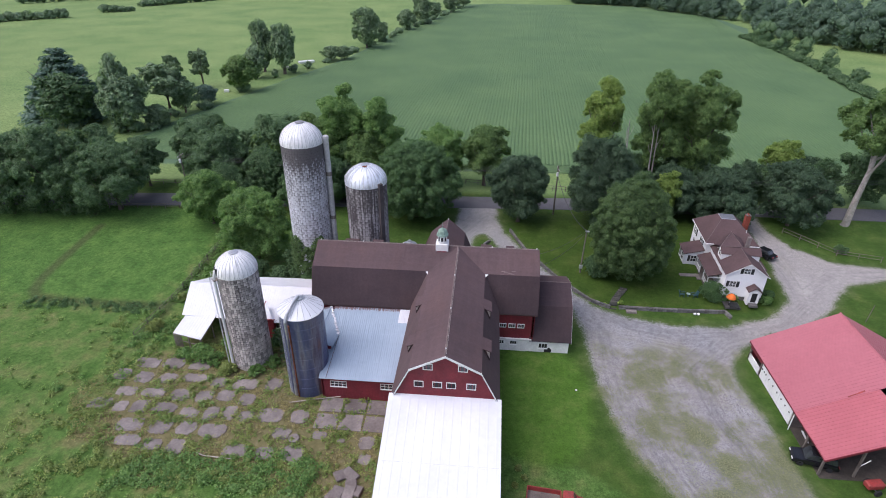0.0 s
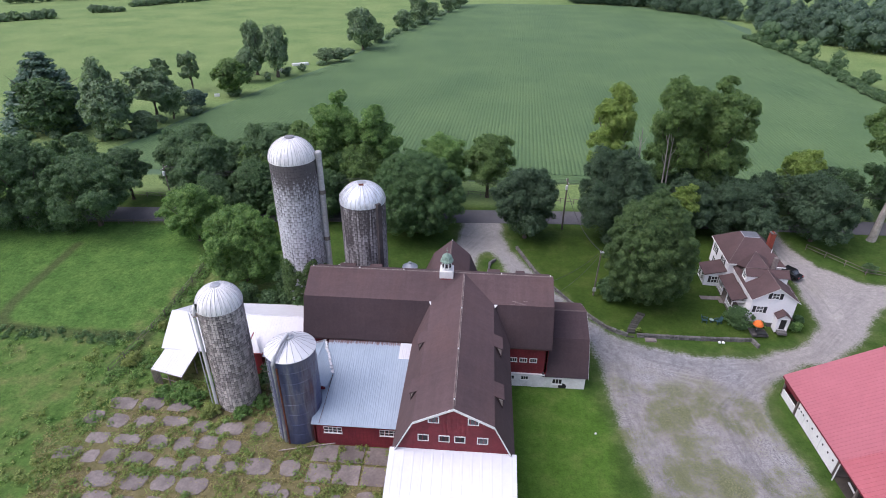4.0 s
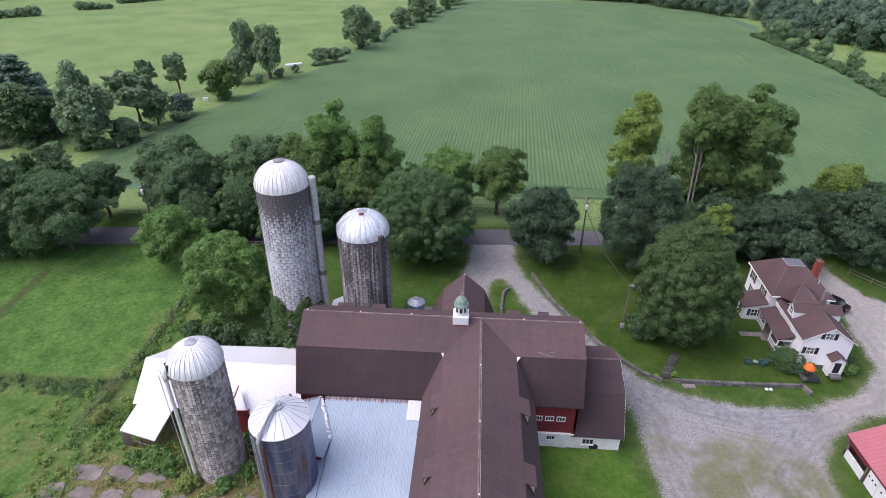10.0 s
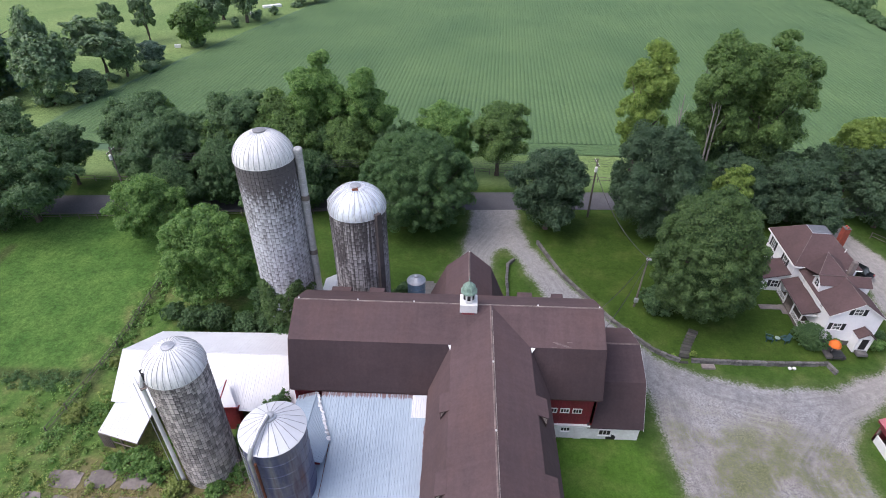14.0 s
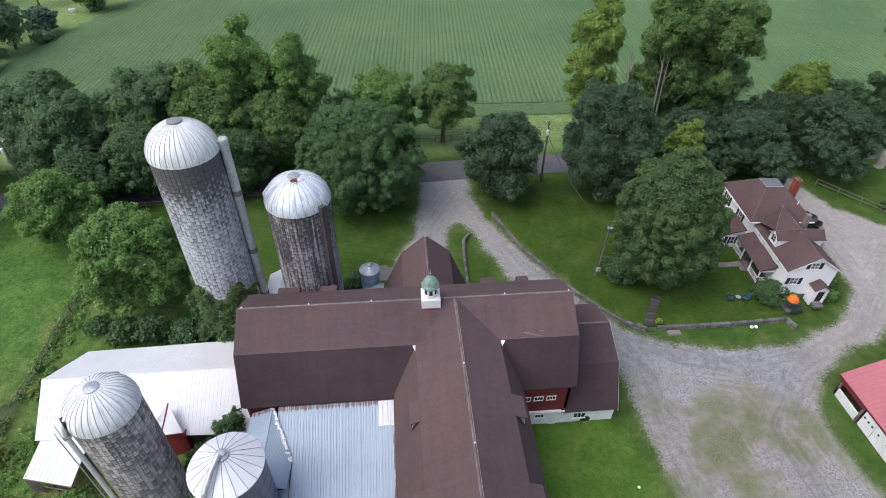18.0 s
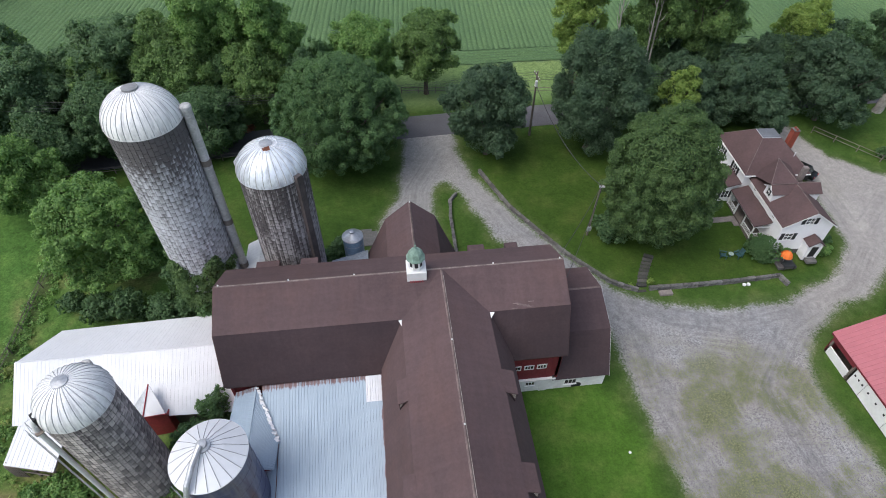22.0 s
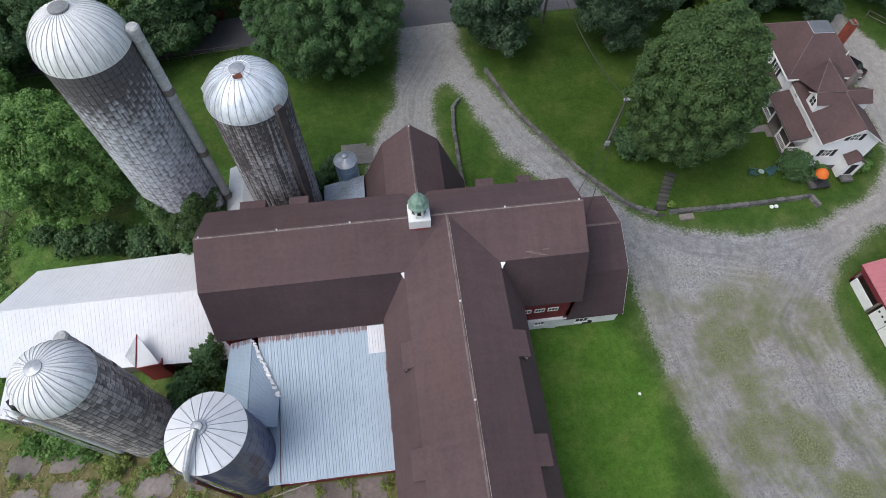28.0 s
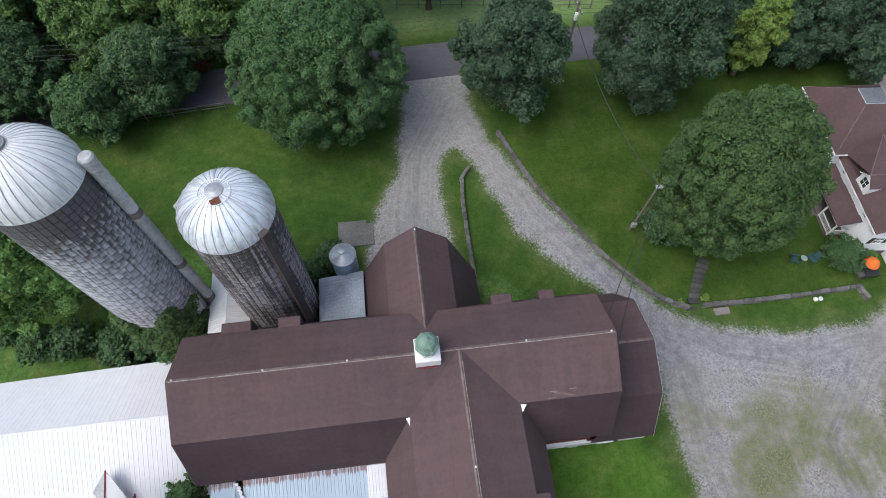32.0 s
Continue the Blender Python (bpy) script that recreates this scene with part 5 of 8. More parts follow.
def blue_material():
    m, n, l, b = material("blue_enamel_rust", 0.4, 0.2)
    geo = n.new("ShaderNodeNewGeometry").outputs["Position"]
    a = noise_node(n, l, 0.5, 4, geo, (1, 1, 0.12))
    f = noise_node(n, l, 4, 4, geo)
    col = ramp(n, l, a, [(0.25, (0.055, 0.066, 0.145)), (0.46, (0.10, 0.115, 0.21)), (0.53, (0.20, 0.21, 0.26)), (0.58, (0.12, 0.10, 0.14)), (0.64, (0.17, 0.085, 0.06))])
    l.new(mix(n, l, 0.6, col, ramp(n, l, f, [(0.3, (0.75, 0.75, 0.75)), (0.7, (1.15, 1.15, 1.15))]), "MULTIPLY"), b.inputs["Base Color"])
    return m


blue_silo = thing("blue_silo", (-20.5, 51.4, 0), 0, "blue enamelled steel silo with rust streaks and a white cone roof", "silo", "silos of the farm")
R4, H4 = 2.52, 11.6
body = part("body", lathe([(R4, 0), (R4, H4)], 64), blue_material(), blue_silo, smooth=False)
for j in range(1, 8):
    part("ring_seam", lathe([(R4 + 0.003, -0.04), (R4 + 0.03, 0), (R4 + 0.003, 0.04)], 64, cap=False), body.data.materials[0], body).matrix_basis = Matrix.Translation((0, 0, j * 1.45))
cone = part("cone_roof", lathe([(R4 + 0.12, -0.08), (R4 + 0.12, 0.0), (R4 * 0.85, 0.32), (R4 * 0.5, 0.9), (0.42, 1.32)], 40), WHITE_TIN, blue_silo, "white ribbed cone roof")
cone.matrix_basis = Matrix.Translation((0, 0, H4))
bm = bmesh.new()
add_tube(bm, [(R4 + 0.1, 0, 0.06), (R4 * 0.85, 0, 0.37), (R4 * 0.5, 0, 0.93), (0.4, 0, 1.34)], 0.016, 4)
rib_me = done("cone_rib", bm, worn("dark_roof_rib", (0.24, 0.25, 0.28), (0.16, 0.16, 0.18), 0.6))
for i in range(20):
    ob = new("cone_rib", rib_me)
    ob.parent = cone
    ob.matrix_basis = Matrix.Rotation(2 * math.pi * (i + 0.5) / 20, 4, "Z")
part("roof_cap", lathe([(0.5, 1.25), (0.5, 1.42), (0.35, 1.5), (0.3, 1.62), (0.12, 1.66)], 20), STEEL, cone)
ang = radians(250)
ca, sa = math.cos(ang), math.sin(ang)
bm = bmesh.new()
add_tube(bm, [(0.15 * ca, 0.15 * sa, H4 + 1.75), (1.3 * ca, 1.3 * sa, H4 + 1.35), (2.4 * ca, 2.4 * sa, H4 + 0.6), (2.85 * ca, 2.85 * sa, H4 - 0.2), (2.85 * ca, 2.85 * sa, 0.6)], 0.2, 10)
part("gooseneck_pipe", bm, STEEL, blue_silo, "galvanised gooseneck filler pipe")
bm = bmesh.new()
add_tube(bm, [(2.95 * math.cos(ang + 0.16), 2.95 * math.sin(ang + 0.16), 0.5), (2.95 * math.cos(ang + 0.16), 2.95 * math.sin(ang + 0.16), H4 - 0.5)], 0.11, 8)
part("rusty_pipe", bm, RUST, blue_silo, "rust-brown pipe")
bm = bmesh.new()
for s in (-0.2, 0.2):
    e = ang - 0.3 + s / R4
    add_tube(bm, [(2.8 * math.cos(e), 2.8 * math.sin(e), 0.4), (2.8 * math.cos(e), 2.8 * math.sin(e), H4 + 0.4)], 0.025, 4)
for i in range(28):
    z = 0.6 + i * 0.4
    add_tube(bm, [(2.8 * math.cos(ang - 0.3 - 0.2 / R4), 2.8 * math.sin(ang - 0.3 - 0.2 / R4), z), (2.8 * math.cos(ang - 0.3 + 0.2 / R4), 2.8 * math.sin(ang - 0.3 + 0.2 / R4), z)], 0.018, 4)
part("ladder", bm, STEEL, blue_silo, "caged steel ladder")
for i in range(12):
    bm = bmesh.new()
    z = 2.5 + i * 0.8
    e = ang - 0.3
    c = Vector((3.0 * math.cos(e), 3.0 * math.sin(e), z))
    add_tube(bm, [c + Vector((0.32 * math.cos(t + e), 0.32 * math.sin(t + e), 0)) for t in (radians(q) for q in range(-130, 131, 26))], 0.013, 4)
    part("cage_hoop", bm, WOOD, blue_silo)

grain_bin = thing("grain_bin", (-11.35, 77.0, height(-11.35, 77.0)), 0, "small blue-grey galvanised grain bin with a cone lid", "grain bin")
part("body", lathe([(0.2, 1.9), (1.08, 3.1), (1.08, 5.8)], 28), worn("blue_grey_steel", (0.30, 0.44, 0.60), (0.22, 0.33, 0.46), 0.4, metal=0.15), grain_bin)
part("cone_lid", lathe([(1.16, 5.76), (1.14, 5.82), (0.3, 6.35), (0.28, 6.5), (0.1, 6.56)], 28), STEEL, grain_bin)
for i in range(4):
    a = radians(45 + 90 * i)
    part("leg", tube([(1.02 * math.cos(a), 1.02 * math.sin(a), -0.1), (1.02 * math.cos(a), 1.02 * math.sin(a), 3.3)], 0.05, 6), STEEL, grain_bin)
for z in (3.9, 4.9):
    part("ring_seam", lathe([(1.082, -0.03), (1.1, 0), (1.082, 0.03)], 28, cap=False), STEEL, grain_bin).matrix_basis = Matrix.Translation((0, 0, z))


# ---- trees ----
HEART_V = np.array([(1, 0, 0), (-1, 0, 0), (0, 1, 0), (0, -1, 0), (0, 0, 1), (0, 0, -1)], float)
HEART_F = np.array([(0, 2, 4), (2, 1, 4), (1, 3, 4), (3, 0, 4), (2, 0, 5), (1, 2, 5), (3, 1, 5), (0, 3, 5)])


def unit(a):
    return a / np.maximum(np.linalg.norm(a, axis=-1, keepdims=True), 1e-9)


def leaf_cloud(rng, centres, radii, middle, count, size, core=0.66, droop=0.15, spread=(0.72, 1.28), hollow=0.66):
    """Vertices, quads and triangles of a crown: leafy shells round the lobes, with a dense heart in each."""
    w = radii ** 2
    pick = rng.choice(len(centres), count, p=w / w.sum())
    d = unit(rng.normal(size=(count, 3)))
    out = unit(centres[pick] - middle)
    d = unit(d + out * 0.55 + np.array([0, 0, 0.25]))
    p = centres[pick] + d * radii[pick, None] * rng.uniform(*spread, (count, 1)) * np.array([1, 1, 0.9])
    # drop leaves deep inside other lobes
    keep = np.ones(count, bool)
    for c, r in zip(centres, radii):
        keep &= np.linalg.norm(p - c, axis=1) > r * hollow
    p, d = p[keep], d[keep]
    k = len(p)
    nrm = unit(d * 0.8 + np.array([0, 0, 0.4]) + rng.normal(size=(k, 3)) * 0.4)
    t = unit(np.cross(nrm, rng.normal(size=(k, 3))))
    b2 = np.cross(nrm, t)
    s = size * rng.uniform(0.6, 1.35, (k, 1))
    leaf = np.stack([p + t * s * 1.1 - nrm * s * 2 * droop, p - t * s * 0.6 + b2 * s * 0.75, p - t * s * 0.6 - b2 * s * 0.75], 1).reshape(-1, 3)
    lf = np.arange(k * 3).reshape(-1, 3)
    cv = (centres[:, None, :] + HEART_V[None] * radii[:, None, None] * core * rng.uniform(0.95, 1.3, (len(centres), len(HEART_V), 1))).reshape(-1, 3)
    cf = (np.arange(len(centres))[:, None, None] * len(HEART_V) + HEART_F[None]).reshape(-1, 3) + len(leaf)
    return np.concatenate([leaf, cv]), np.zeros((0, 4), int), np.concatenate([lf, cf])


def quick_mesh(name, V, quads, tris, mat):
    me = bpy.data.meshes.new(name)
    me.vertices.add(len(V))
    me.vertices.foreach_set("co", np.asarray(V, np.float32).ravel())
    idx = np.concatenate([np.asarray(quads, np.int32).ravel(), np.asarray(tris, np.int32).ravel()])
    me.loops.add(len(idx))
    me.loops.foreach_set("vertex_index", idx)
    nq, nt = len(quads), len(tris)
    me.polygons.add(nq + nt)
    me.polygons.foreach_set("loop_start", np.concatenate([np.arange(nq) * 4, nq * 4 + np.arange(nt) * 3]).astype(np.int32))
    me.update(calc_edges=True)
    me.materials.append(mat)
    return me


def boughs(rng, rx, rz, lobes, shape):
    """A crown of several leafy boughs, each with its own clumps, and gaps between them."""
    k = 20 if shape == "open" else 26
    g = np.arange(k) + 0.5
    phi, th = np.arccos(1 - 1.85 * g / k), np.pi * (1 + 5 ** 0.5) * g + rng.uniform(0, 6)
    d = np.stack([np.cos(th) * np.sin(phi), np.sin(th) * np.sin(phi), np.cos(phi)], 1)
    d = unit(d + rng.normal(size=d.shape) * 0.2)
    f = rng.uniform(0.35, 0.82, k) if shape == "open" else rng.uniform(0.5, 0.8, k)
    sx = np.clip(1.12 - 0.3 * (d[:, 2] + 1) / 2, 0.5, 1.1)
    big = d * f[:, None] * np.stack([sx * rx, sx * rx, np.full(k, rz)], 1)
    br = rng.uniform(0.18, 0.34, k) if shape == "open" else rng.uniform(0.2, 0.36, k)
    m = max(8, int(lobes * 1.4) // k)
    C, R = [], []
    flat = np.array([rx, rx, 0.5 * (rx + rz) * 0.8])
    for c, r in zip(big, br):
        e = unit(rng.normal(size=(m, 3)) + unit(c) * 0.5 + np.array([0, 0, 0.25]))
        C.append(c + e * r * rng.uniform(0.5, 1.05, (m, 1)) * flat)
        R.append(r * rng.uniform(0.2, 0.42, m) * 0.5 * (rx + rz))
        C.append(c[None])
        R.append(np.array([r * 0.55 * 0.5 * (rx + min(rx, rz))]))
    C.append(np.stack([np.zeros(3), np.zeros(3), np.array([-0.4, 0, 0.3]) * rz], 1))
    R.append(np.full(3, (0.3 if shape == "open" else 0.55) * min(rx, rz)))
    return np.concatenate(C), np.concatenate(R)


def crown_lobes(rng, rx, rz, lobes, shape):
    """Lobe centres and sizes about a crown's middle; shape: round, tall, open or cone."""
    g = np.arange(lobes) + 0.5
    phi = np.arccos(1 - 2 * g / lobes)
    th = np.pi * (1 + 5 ** 0.5) * g
    d = np.stack([np.cos(th) * np.sin(phi), np.sin(th) * np.sin(phi), np.cos(phi)], 1)
    d = unit(d + rng.normal(size=d.shape) * 0.16)
    if shape == "round":
        f, lr = rng.uniform(0.74, 1.0, lobes), rng.uniform(0.05, 0.105, lobes)
        sx = np.clip(1.1 - 0.32 * (d[:, 2] + 1) / 2, 0.7, 1.1)
    elif shape == "open":
        f, lr = rng.uniform(0.42, 0.98, lobes), rng.uniform(0.075, 0.15, lobes)
        sx = np.ones(lobes)
    else:
        f, lr = rng.uniform(0.66, 0.96, lobes), rng.uniform(0.095, 0.16, lobes)
        sx = np.clip(1.1 - 0.35 * (d[:, 2] + 1) / 2, 0.4, 1.1)
    if shape == "cone":
        u = (np.floor(g / lobes * 11) + rng.uniform(-0.15, 0.15, lobes)) / 11
        reach = (1 - u) ** 0.85 * rng.uniform(0.55, 1.0, lobes)
        c = np.stack([np.cos(th) * reach * rx, np.sin(th) * reach * rx, (-0.92 + 1.9 * u - 0.12 * reach) * rz], 1)
        spine = np.stack([np.zeros(9), np.zeros(9), np.linspace(-0.8, 0.85, 9) * rz], 1)
        return np.concatenate([c, spine]), np.concatenate([(0.07 + 0.11 * (1 - u)) * (rx + rz) / 2, np.linspace(0.5, 0.06, 9) * rx])
    if shape in ("tall", "open"):
        return boughs(rng, rx, rz, lobes, shape)
    c = d * f[:, None] * np.stack([sx * rx, sx * rx, np.full(lobes, rz)], 1)
    r = lr * (rx + rz) / 2
    inner = 5
    c = np.concatenate([c, np.stack([rng.normal(0, rx * 0.1, inner), rng.normal(0, rx * 0.1, inner), np.linspace(-0.45, 0.4, inner) * rz], 1)])
    r = np.concatenate([r, np.full(inner, (0.42 if shape == "open" else 0.66) * min(rx, rz))])
    return c, r


def crown_mesh(seed, rx, rz, lobes, leaves, size, leaf, shape):
    rng = np.random.default_rng(seed)
    c, r = crown_lobes(rng, rx, rz, int(lobes * (7.0 if shape == "round" else 5.0)), shape)
    tight = dict(spread=(0.82, 1.12), hollow=0.82) if shape == "round" else {}
    V, q, t = leaf_cloud(rng, c, r, np.zeros(3), int(leaves * 4.9), size * 0.62, **tight)
    return quick_mesh("crown", V, q, t, LEAF[leaf])


def trunk_mesh(seed, h, r, crown_z, rx, rz, lean=(0, 0), limbs=6, bark=None):
    rnd = random.Random(seed)
    bm = bmesh.new()
    top = crown_z + rz * 0.35
    path = [(lean[0] * f + rnd.uniform(-.08, .08) * r * 4, lean[1] * f + rnd.uniform(-.08, .08) * r * 4, -0.4 + (top + 0.4) * f) for f in (0, 0.04, 0.25, 0.5, 0.75, 1)]
    path[0] = (0, 0, -0.4)
    add_tube(bm, path, [r * 1.5, r * 1.15, r * 0.9, r * 0.7, r * 0.4, r * 0.15], 9)
    for i in range(limbs):
        a = 2 * math.pi * (i + rnd.uniform(-0.3, 0.3)) / limbs
        f = rnd.uniform(0.35, 0.75)
        z0 = -0.4 + (top + 0.4) * f
        s = Vector((lean[0] * f, lean[1] * f, z0))
        e = Vector((lean[0] + math.cos(a) * rx * 0.7, lean[1] + math.sin(a) * rx * 0.7, crown_z + rnd.uniform(-0.1, 0.5) * rz))
        mid = s.lerp(e, 0.5) + Vector((0, 0, -0.08 * rx))
        add_tube(bm, [s, mid, e], [r * 0.42, r * 0.26, r * 0.06], 6)
    return done("trunk", bm, bark or BARK)


CROWNS = {}


def tree(name, x, y, h, r, leaf="maple", shape="round", base=0.14, lobes=46, leaves=7000, size=0.2, seed=1, label="", share=None, lean=(0, 0), trunk_r=None, cat="tree", group="trees of the farm", bark=None):
    """A tree: tapered trunk with limbs, and a crown of leafy lobes from base*h to h."""
    z = height(x, y)
    ob = thing(name, (x, y, z), 0, label, cat, group)
    rz, cz = h * (1 - base) / 2, h * (1 + base) / 2
    tr = trunk_r or max(0.1, 0.028 * h)
    part("trunk", trunk_mesh(seed, h, tr, cz, r, rz, lean, bark=bark), None, ob)
    if share:
        if share not in CROWNS:
            CROWNS[share] = crown_mesh(seed, 1.0 * 6, 1.0 * 6, lobes, leaves, size, leaf, shape)
        me, k = CROWNS[share], 6.0
    else:
        me, k = crown_mesh(seed, r, rz, lobes, leaves, size, leaf, shape), None
    c = part("crown", me, None, ob)
    c.matrix_basis = Matrix.Translation((lean[0], lean[1], cz)) @ Matrix.Rotation(seed * 1.7, 4, "Z") @ (Matrix.Diagonal((r / k, r / k, rz / k, 1)) if k else Matrix.Identity(4))
    return ob


tree("maple_tree", -12.8, 97.2, 14.9, 9.2, "maple", "round", 0.06, 90, 27000, 0.175, 1, "broad round dense green maple beside the drive")
tree("maple_tree", 23.3, 79.0, 17.2, 6.7, "olive", "round", 0.02, 80, 28000, 0.16, 2, "large full green maple on the house lawn")
tree("maple_tree", 6.8, 96.6, 14.6, 5.9, "spruce", "tall", 0.02, 60, 12000, 0.22, 3, "dark green bushy tree beside the driveway entrance")
tree("maple_tree", 21.0, 95.8, 17.9, 6.4, "spruce", "tall", 0.0, 60, 19000, 0.19, 4, "dark green roadside tree by the utility pole")
tree("walnut_tree", -30.0, 112.5, 21.8, 5.8, "fresh", "tall", 0.10, 60, 13000, 0.23, 5, "tall bright green open-crowned tree beyond the road")
tree("walnut_tree", -22.5, 112.0, 19.2, 5.0, "fresh", "tall", 0.10, 50, 10000, 0.23, 6, "bright green open-crowned tree beyond the road")
tree("walnut_tree", -36.8, 111.6, 16.0, 5.6, "walnut", "tall", 0.1, 50, 8000, 0.23, 35, "spreading green tree beyond the road")
tree("ash_tree", -9.3, 113.0, 13.6, 5.8, "fresh", "tall", 0.15, 50, 8000, 0.22, 7, "fresh green tree at the field's edge")
tree("ash_tree", 0.0, 113.0, 14.4, 5.4, "walnut", "tall", 0.15, 50, 8500, 0.22, 8, "green tree at the field's edge")
tree("locust_tree", 23.3, 112.6, 24.9, 4.7, "gold", "tall", 0.1, 50, 10000, 0.23, 9, "tall yellow-green tree beyond the road")
tree("locust_tree", 34.6, 112.0, 27.4, 5.6, "walnut", "tall", 0.12, 60, 14000, 0.24, 10, "very tall open tree with a pale bare trunk", trunk_r=0.55)
tree("locust_tree", 42.8, 112.5, 26.6, 6.8, "walnut", "tall", 0.10, 60, 15000, 0.24, 11, "very tall green tree beyond the road", trunk_r=0.55)
tree("maple_tree", 33.6, 98.0, 10.8, 2.8, "gold", "tall", 0.1, 34, 4500, 0.2, 12, "small yellow-green tree behind the lawn maple")
tree("maple_tree", 44.6, 100.4, 10.8, 7.4, "spruce", "tall", 0.05, 60, 12000, 0.23, 13, "dark tree behind the farmhouse")
tree("maple_tree", 36.4, 101.6, 10.4, 5.8, "spruce", "tall", 0.05, 56, 10000, 0.23, 14, "dark low tree behind the farmhouse")
tree("maple_tree", 57.6, 99.6, 12.4, 7.0, "spruce", "tall", 0.05, 56, 10000, 0.23, 15, "dark full tree by the road")
tree("locust_tree", 60.4, 113.5, 12.8, 4.6, "gold", "tall", 0.15, 40, 5000, 0.23, 16, "yellow-green tree behind the roadside trees")
tree("locust_tree", 68.5, 100.6, 26.0, 8.4, "walnut", "open", 0.44, 46, 10000, 0.24, 17, "leaning tree with a long pale trunk by the road", lean=(2.2, 1.5), trunk_r=0.6, bark=PALE_BARK)
tree("maple_tree", -60.2, 111.0, 14.8, 7.6, "wood", "tall", 0.1, 60, 9500, 0.24, 18, "dark green roadside tree")
tree("maple_tree", -44.5, 111.0, 15.6, 7.8, "wood", "tall", 0.1, 60, 9500, 0.24, 19, "dark green roadside tree")
tree("maple_tree", -43.5, 101.5, 10.6, 5.3, "dark", "round", 0.08, 50, 7000, 0.22, 20, "round dark tree by the road")
tree("ash_tree", -50.8, 91.0, 11.0, 6.0, "fresh", "tall", 0.06, 50, 8000, 0.22, 21, "light green bushy tree at the meadow's edge")
tree("ash_tree", -37.8, 79.6, 13.3, 6.5, "fresh", "tall", 0.05, 56, 9500, 0.22, 22, "light green tree beside the barn's silos")
tree("maple_tree", -84.0, 93.8, 17.8, 9.4, "wood", "tall", 0.1, 60, 10000, 0.25, 23, "large dark tree by the road")
tree("maple_tree", -71.4, 94.6, 14.6, 8.3, "wood", "tall", 0.1, 54, 8500, 0.25, 24, "large dark tree by the road")
tree("maple_tree", -71.5, 105.7, 11.5, 4.4, "wood", "tall", 0.22, 44, 6500, 0.24, 36, "small dark tree beyond the road")
tree("maple_tree", -98.0, 93.0, 17.0, 9.0, "wood", "tall", 0.1, 54, 8500, 0.25, 25, "large dark tree by the road")
tree("maple_tree", -34.5, 107.4, 13.5, 6.4, "walnut", "tall", 0.05, 54, 9500, 0.24, 27, "dark tree beyond the road behind the silo")
tree("maple_tree", -24.5, 107.4, 12.5, 5.6, "walnut", "tall", 0.05, 50, 8500, 0.24, 28, "dark tree beyond the road")
tree("maple_tree", 30.0, 102.0, 9.0, 4.6, "dark", "tall", 0.05, 40, 6000, 0.24, 29, "dark undergrowth tree by the road")
tree("maple_tree", -54.0, 104.5, 13.5, 7.2, "wood", "tall", 0.05, 54, 9500, 0.24, 31, "dark tree overhanging the road")
tree("maple_tree", -30.5, 100.4, 10.4, 5.2, "dark", "tall", 0.04, 46, 8000, 0.22, 33, "dark green tree beside the road")
tree("maple_tree", -50.0, 97.6, 9.6, 4.8, "dark", "tall", 0.04, 46, 7000, 0.22, 34, "dark green tree beside the road")
tree("ash_tree", -36.0, 97.0, 8.2, 4.2, "maple", "tall", 0.04, 44, 6000, 0.22, 32, "bushy green tree beside the road")
tree("maple_tree", 76.5, 111.0, 12.0, 6.0, "dark", "tall", 0.08, 40, 6000, 0.24, 30, "dark tree beyond the road")


def bare_tree(x, y, h, r, lean, seed, label):
    """A dead standing stem with a few broken limbs."""
    rnd = random.Random(seed)
    ob = thing("bare_tree", (x, y, height(x, y)), 0, label, "tree", "trees of the farm")
    path = [(lean[0] * f + rnd.uniform(-0.1, 0.1), lean[1] * f + rnd.uniform(-0.1, 0.1), -0.3 + (h + 0.3) * f) for f in (0, 0.25, 0.5, 0.75, 1)]
    part("trunk", tube(path, [r * 1.4, r, r * 0.85, r * 0.6, r * 0.3], 8), PALE_BARK, ob)
    for i in range(4):
        a, f = rnd.uniform(0, 6.28), rnd.uniform(0.6, 0.95)
        s = Vector((lean[0] * f, lean[1] * f, h * f))
        part("limb", tube([s, s + Vector((math.cos(a) * 0.7, math.sin(a) * 0.7, 0.9)), s + Vector((math.cos(a) * 1.1, math.sin(a) * 1.1, 2.0))], [r * 0.35, r * 0.25, r * 0.1], 5), PALE_BARK, ob)
    return ob


bare_tree(28.6, 109.6, 16.6, 0.2, (-0.9, 0), 81, "pale dead tree standing between the tall trees")
bare_tree(33.2, 108.6, 15.8, 0.19, (-0.9, 0.2), 82, "pale bare trunk standing between the tall trees")
bare_tree(34.0, 108.9, 15.2, 0.17, (-0.7, 0.2), 83, "pale bare trunk standing between the tall trees")

belt = random.Random(77)
for i in range(26):
    x = -92 + i * 3.05 + belt.uniform(-1, 1)
    y = 107.5 + belt.uniform(-0.5, 1.0) + (i % 3) * 3.2
    if -34 < x < -18 and y > 110 or -84 < x < -63:
        continue
    tree("roadside_tree", x, y, belt.uniform(8.5, 12.5), belt.uniform(3.6, 5.2), ("wood", "maple", "wood", "walnut")[i % 4], ("tall", "open", "tall")[i % 3], 0.06, 26, 2000, 0.3, 200 + i % 5, "green tree in the roadside wood", share=("belt", ("wood", "maple", "wood", "walnut")[i % 4], ("tall", "open", "tall")[i % 3]), group="roadside wood")
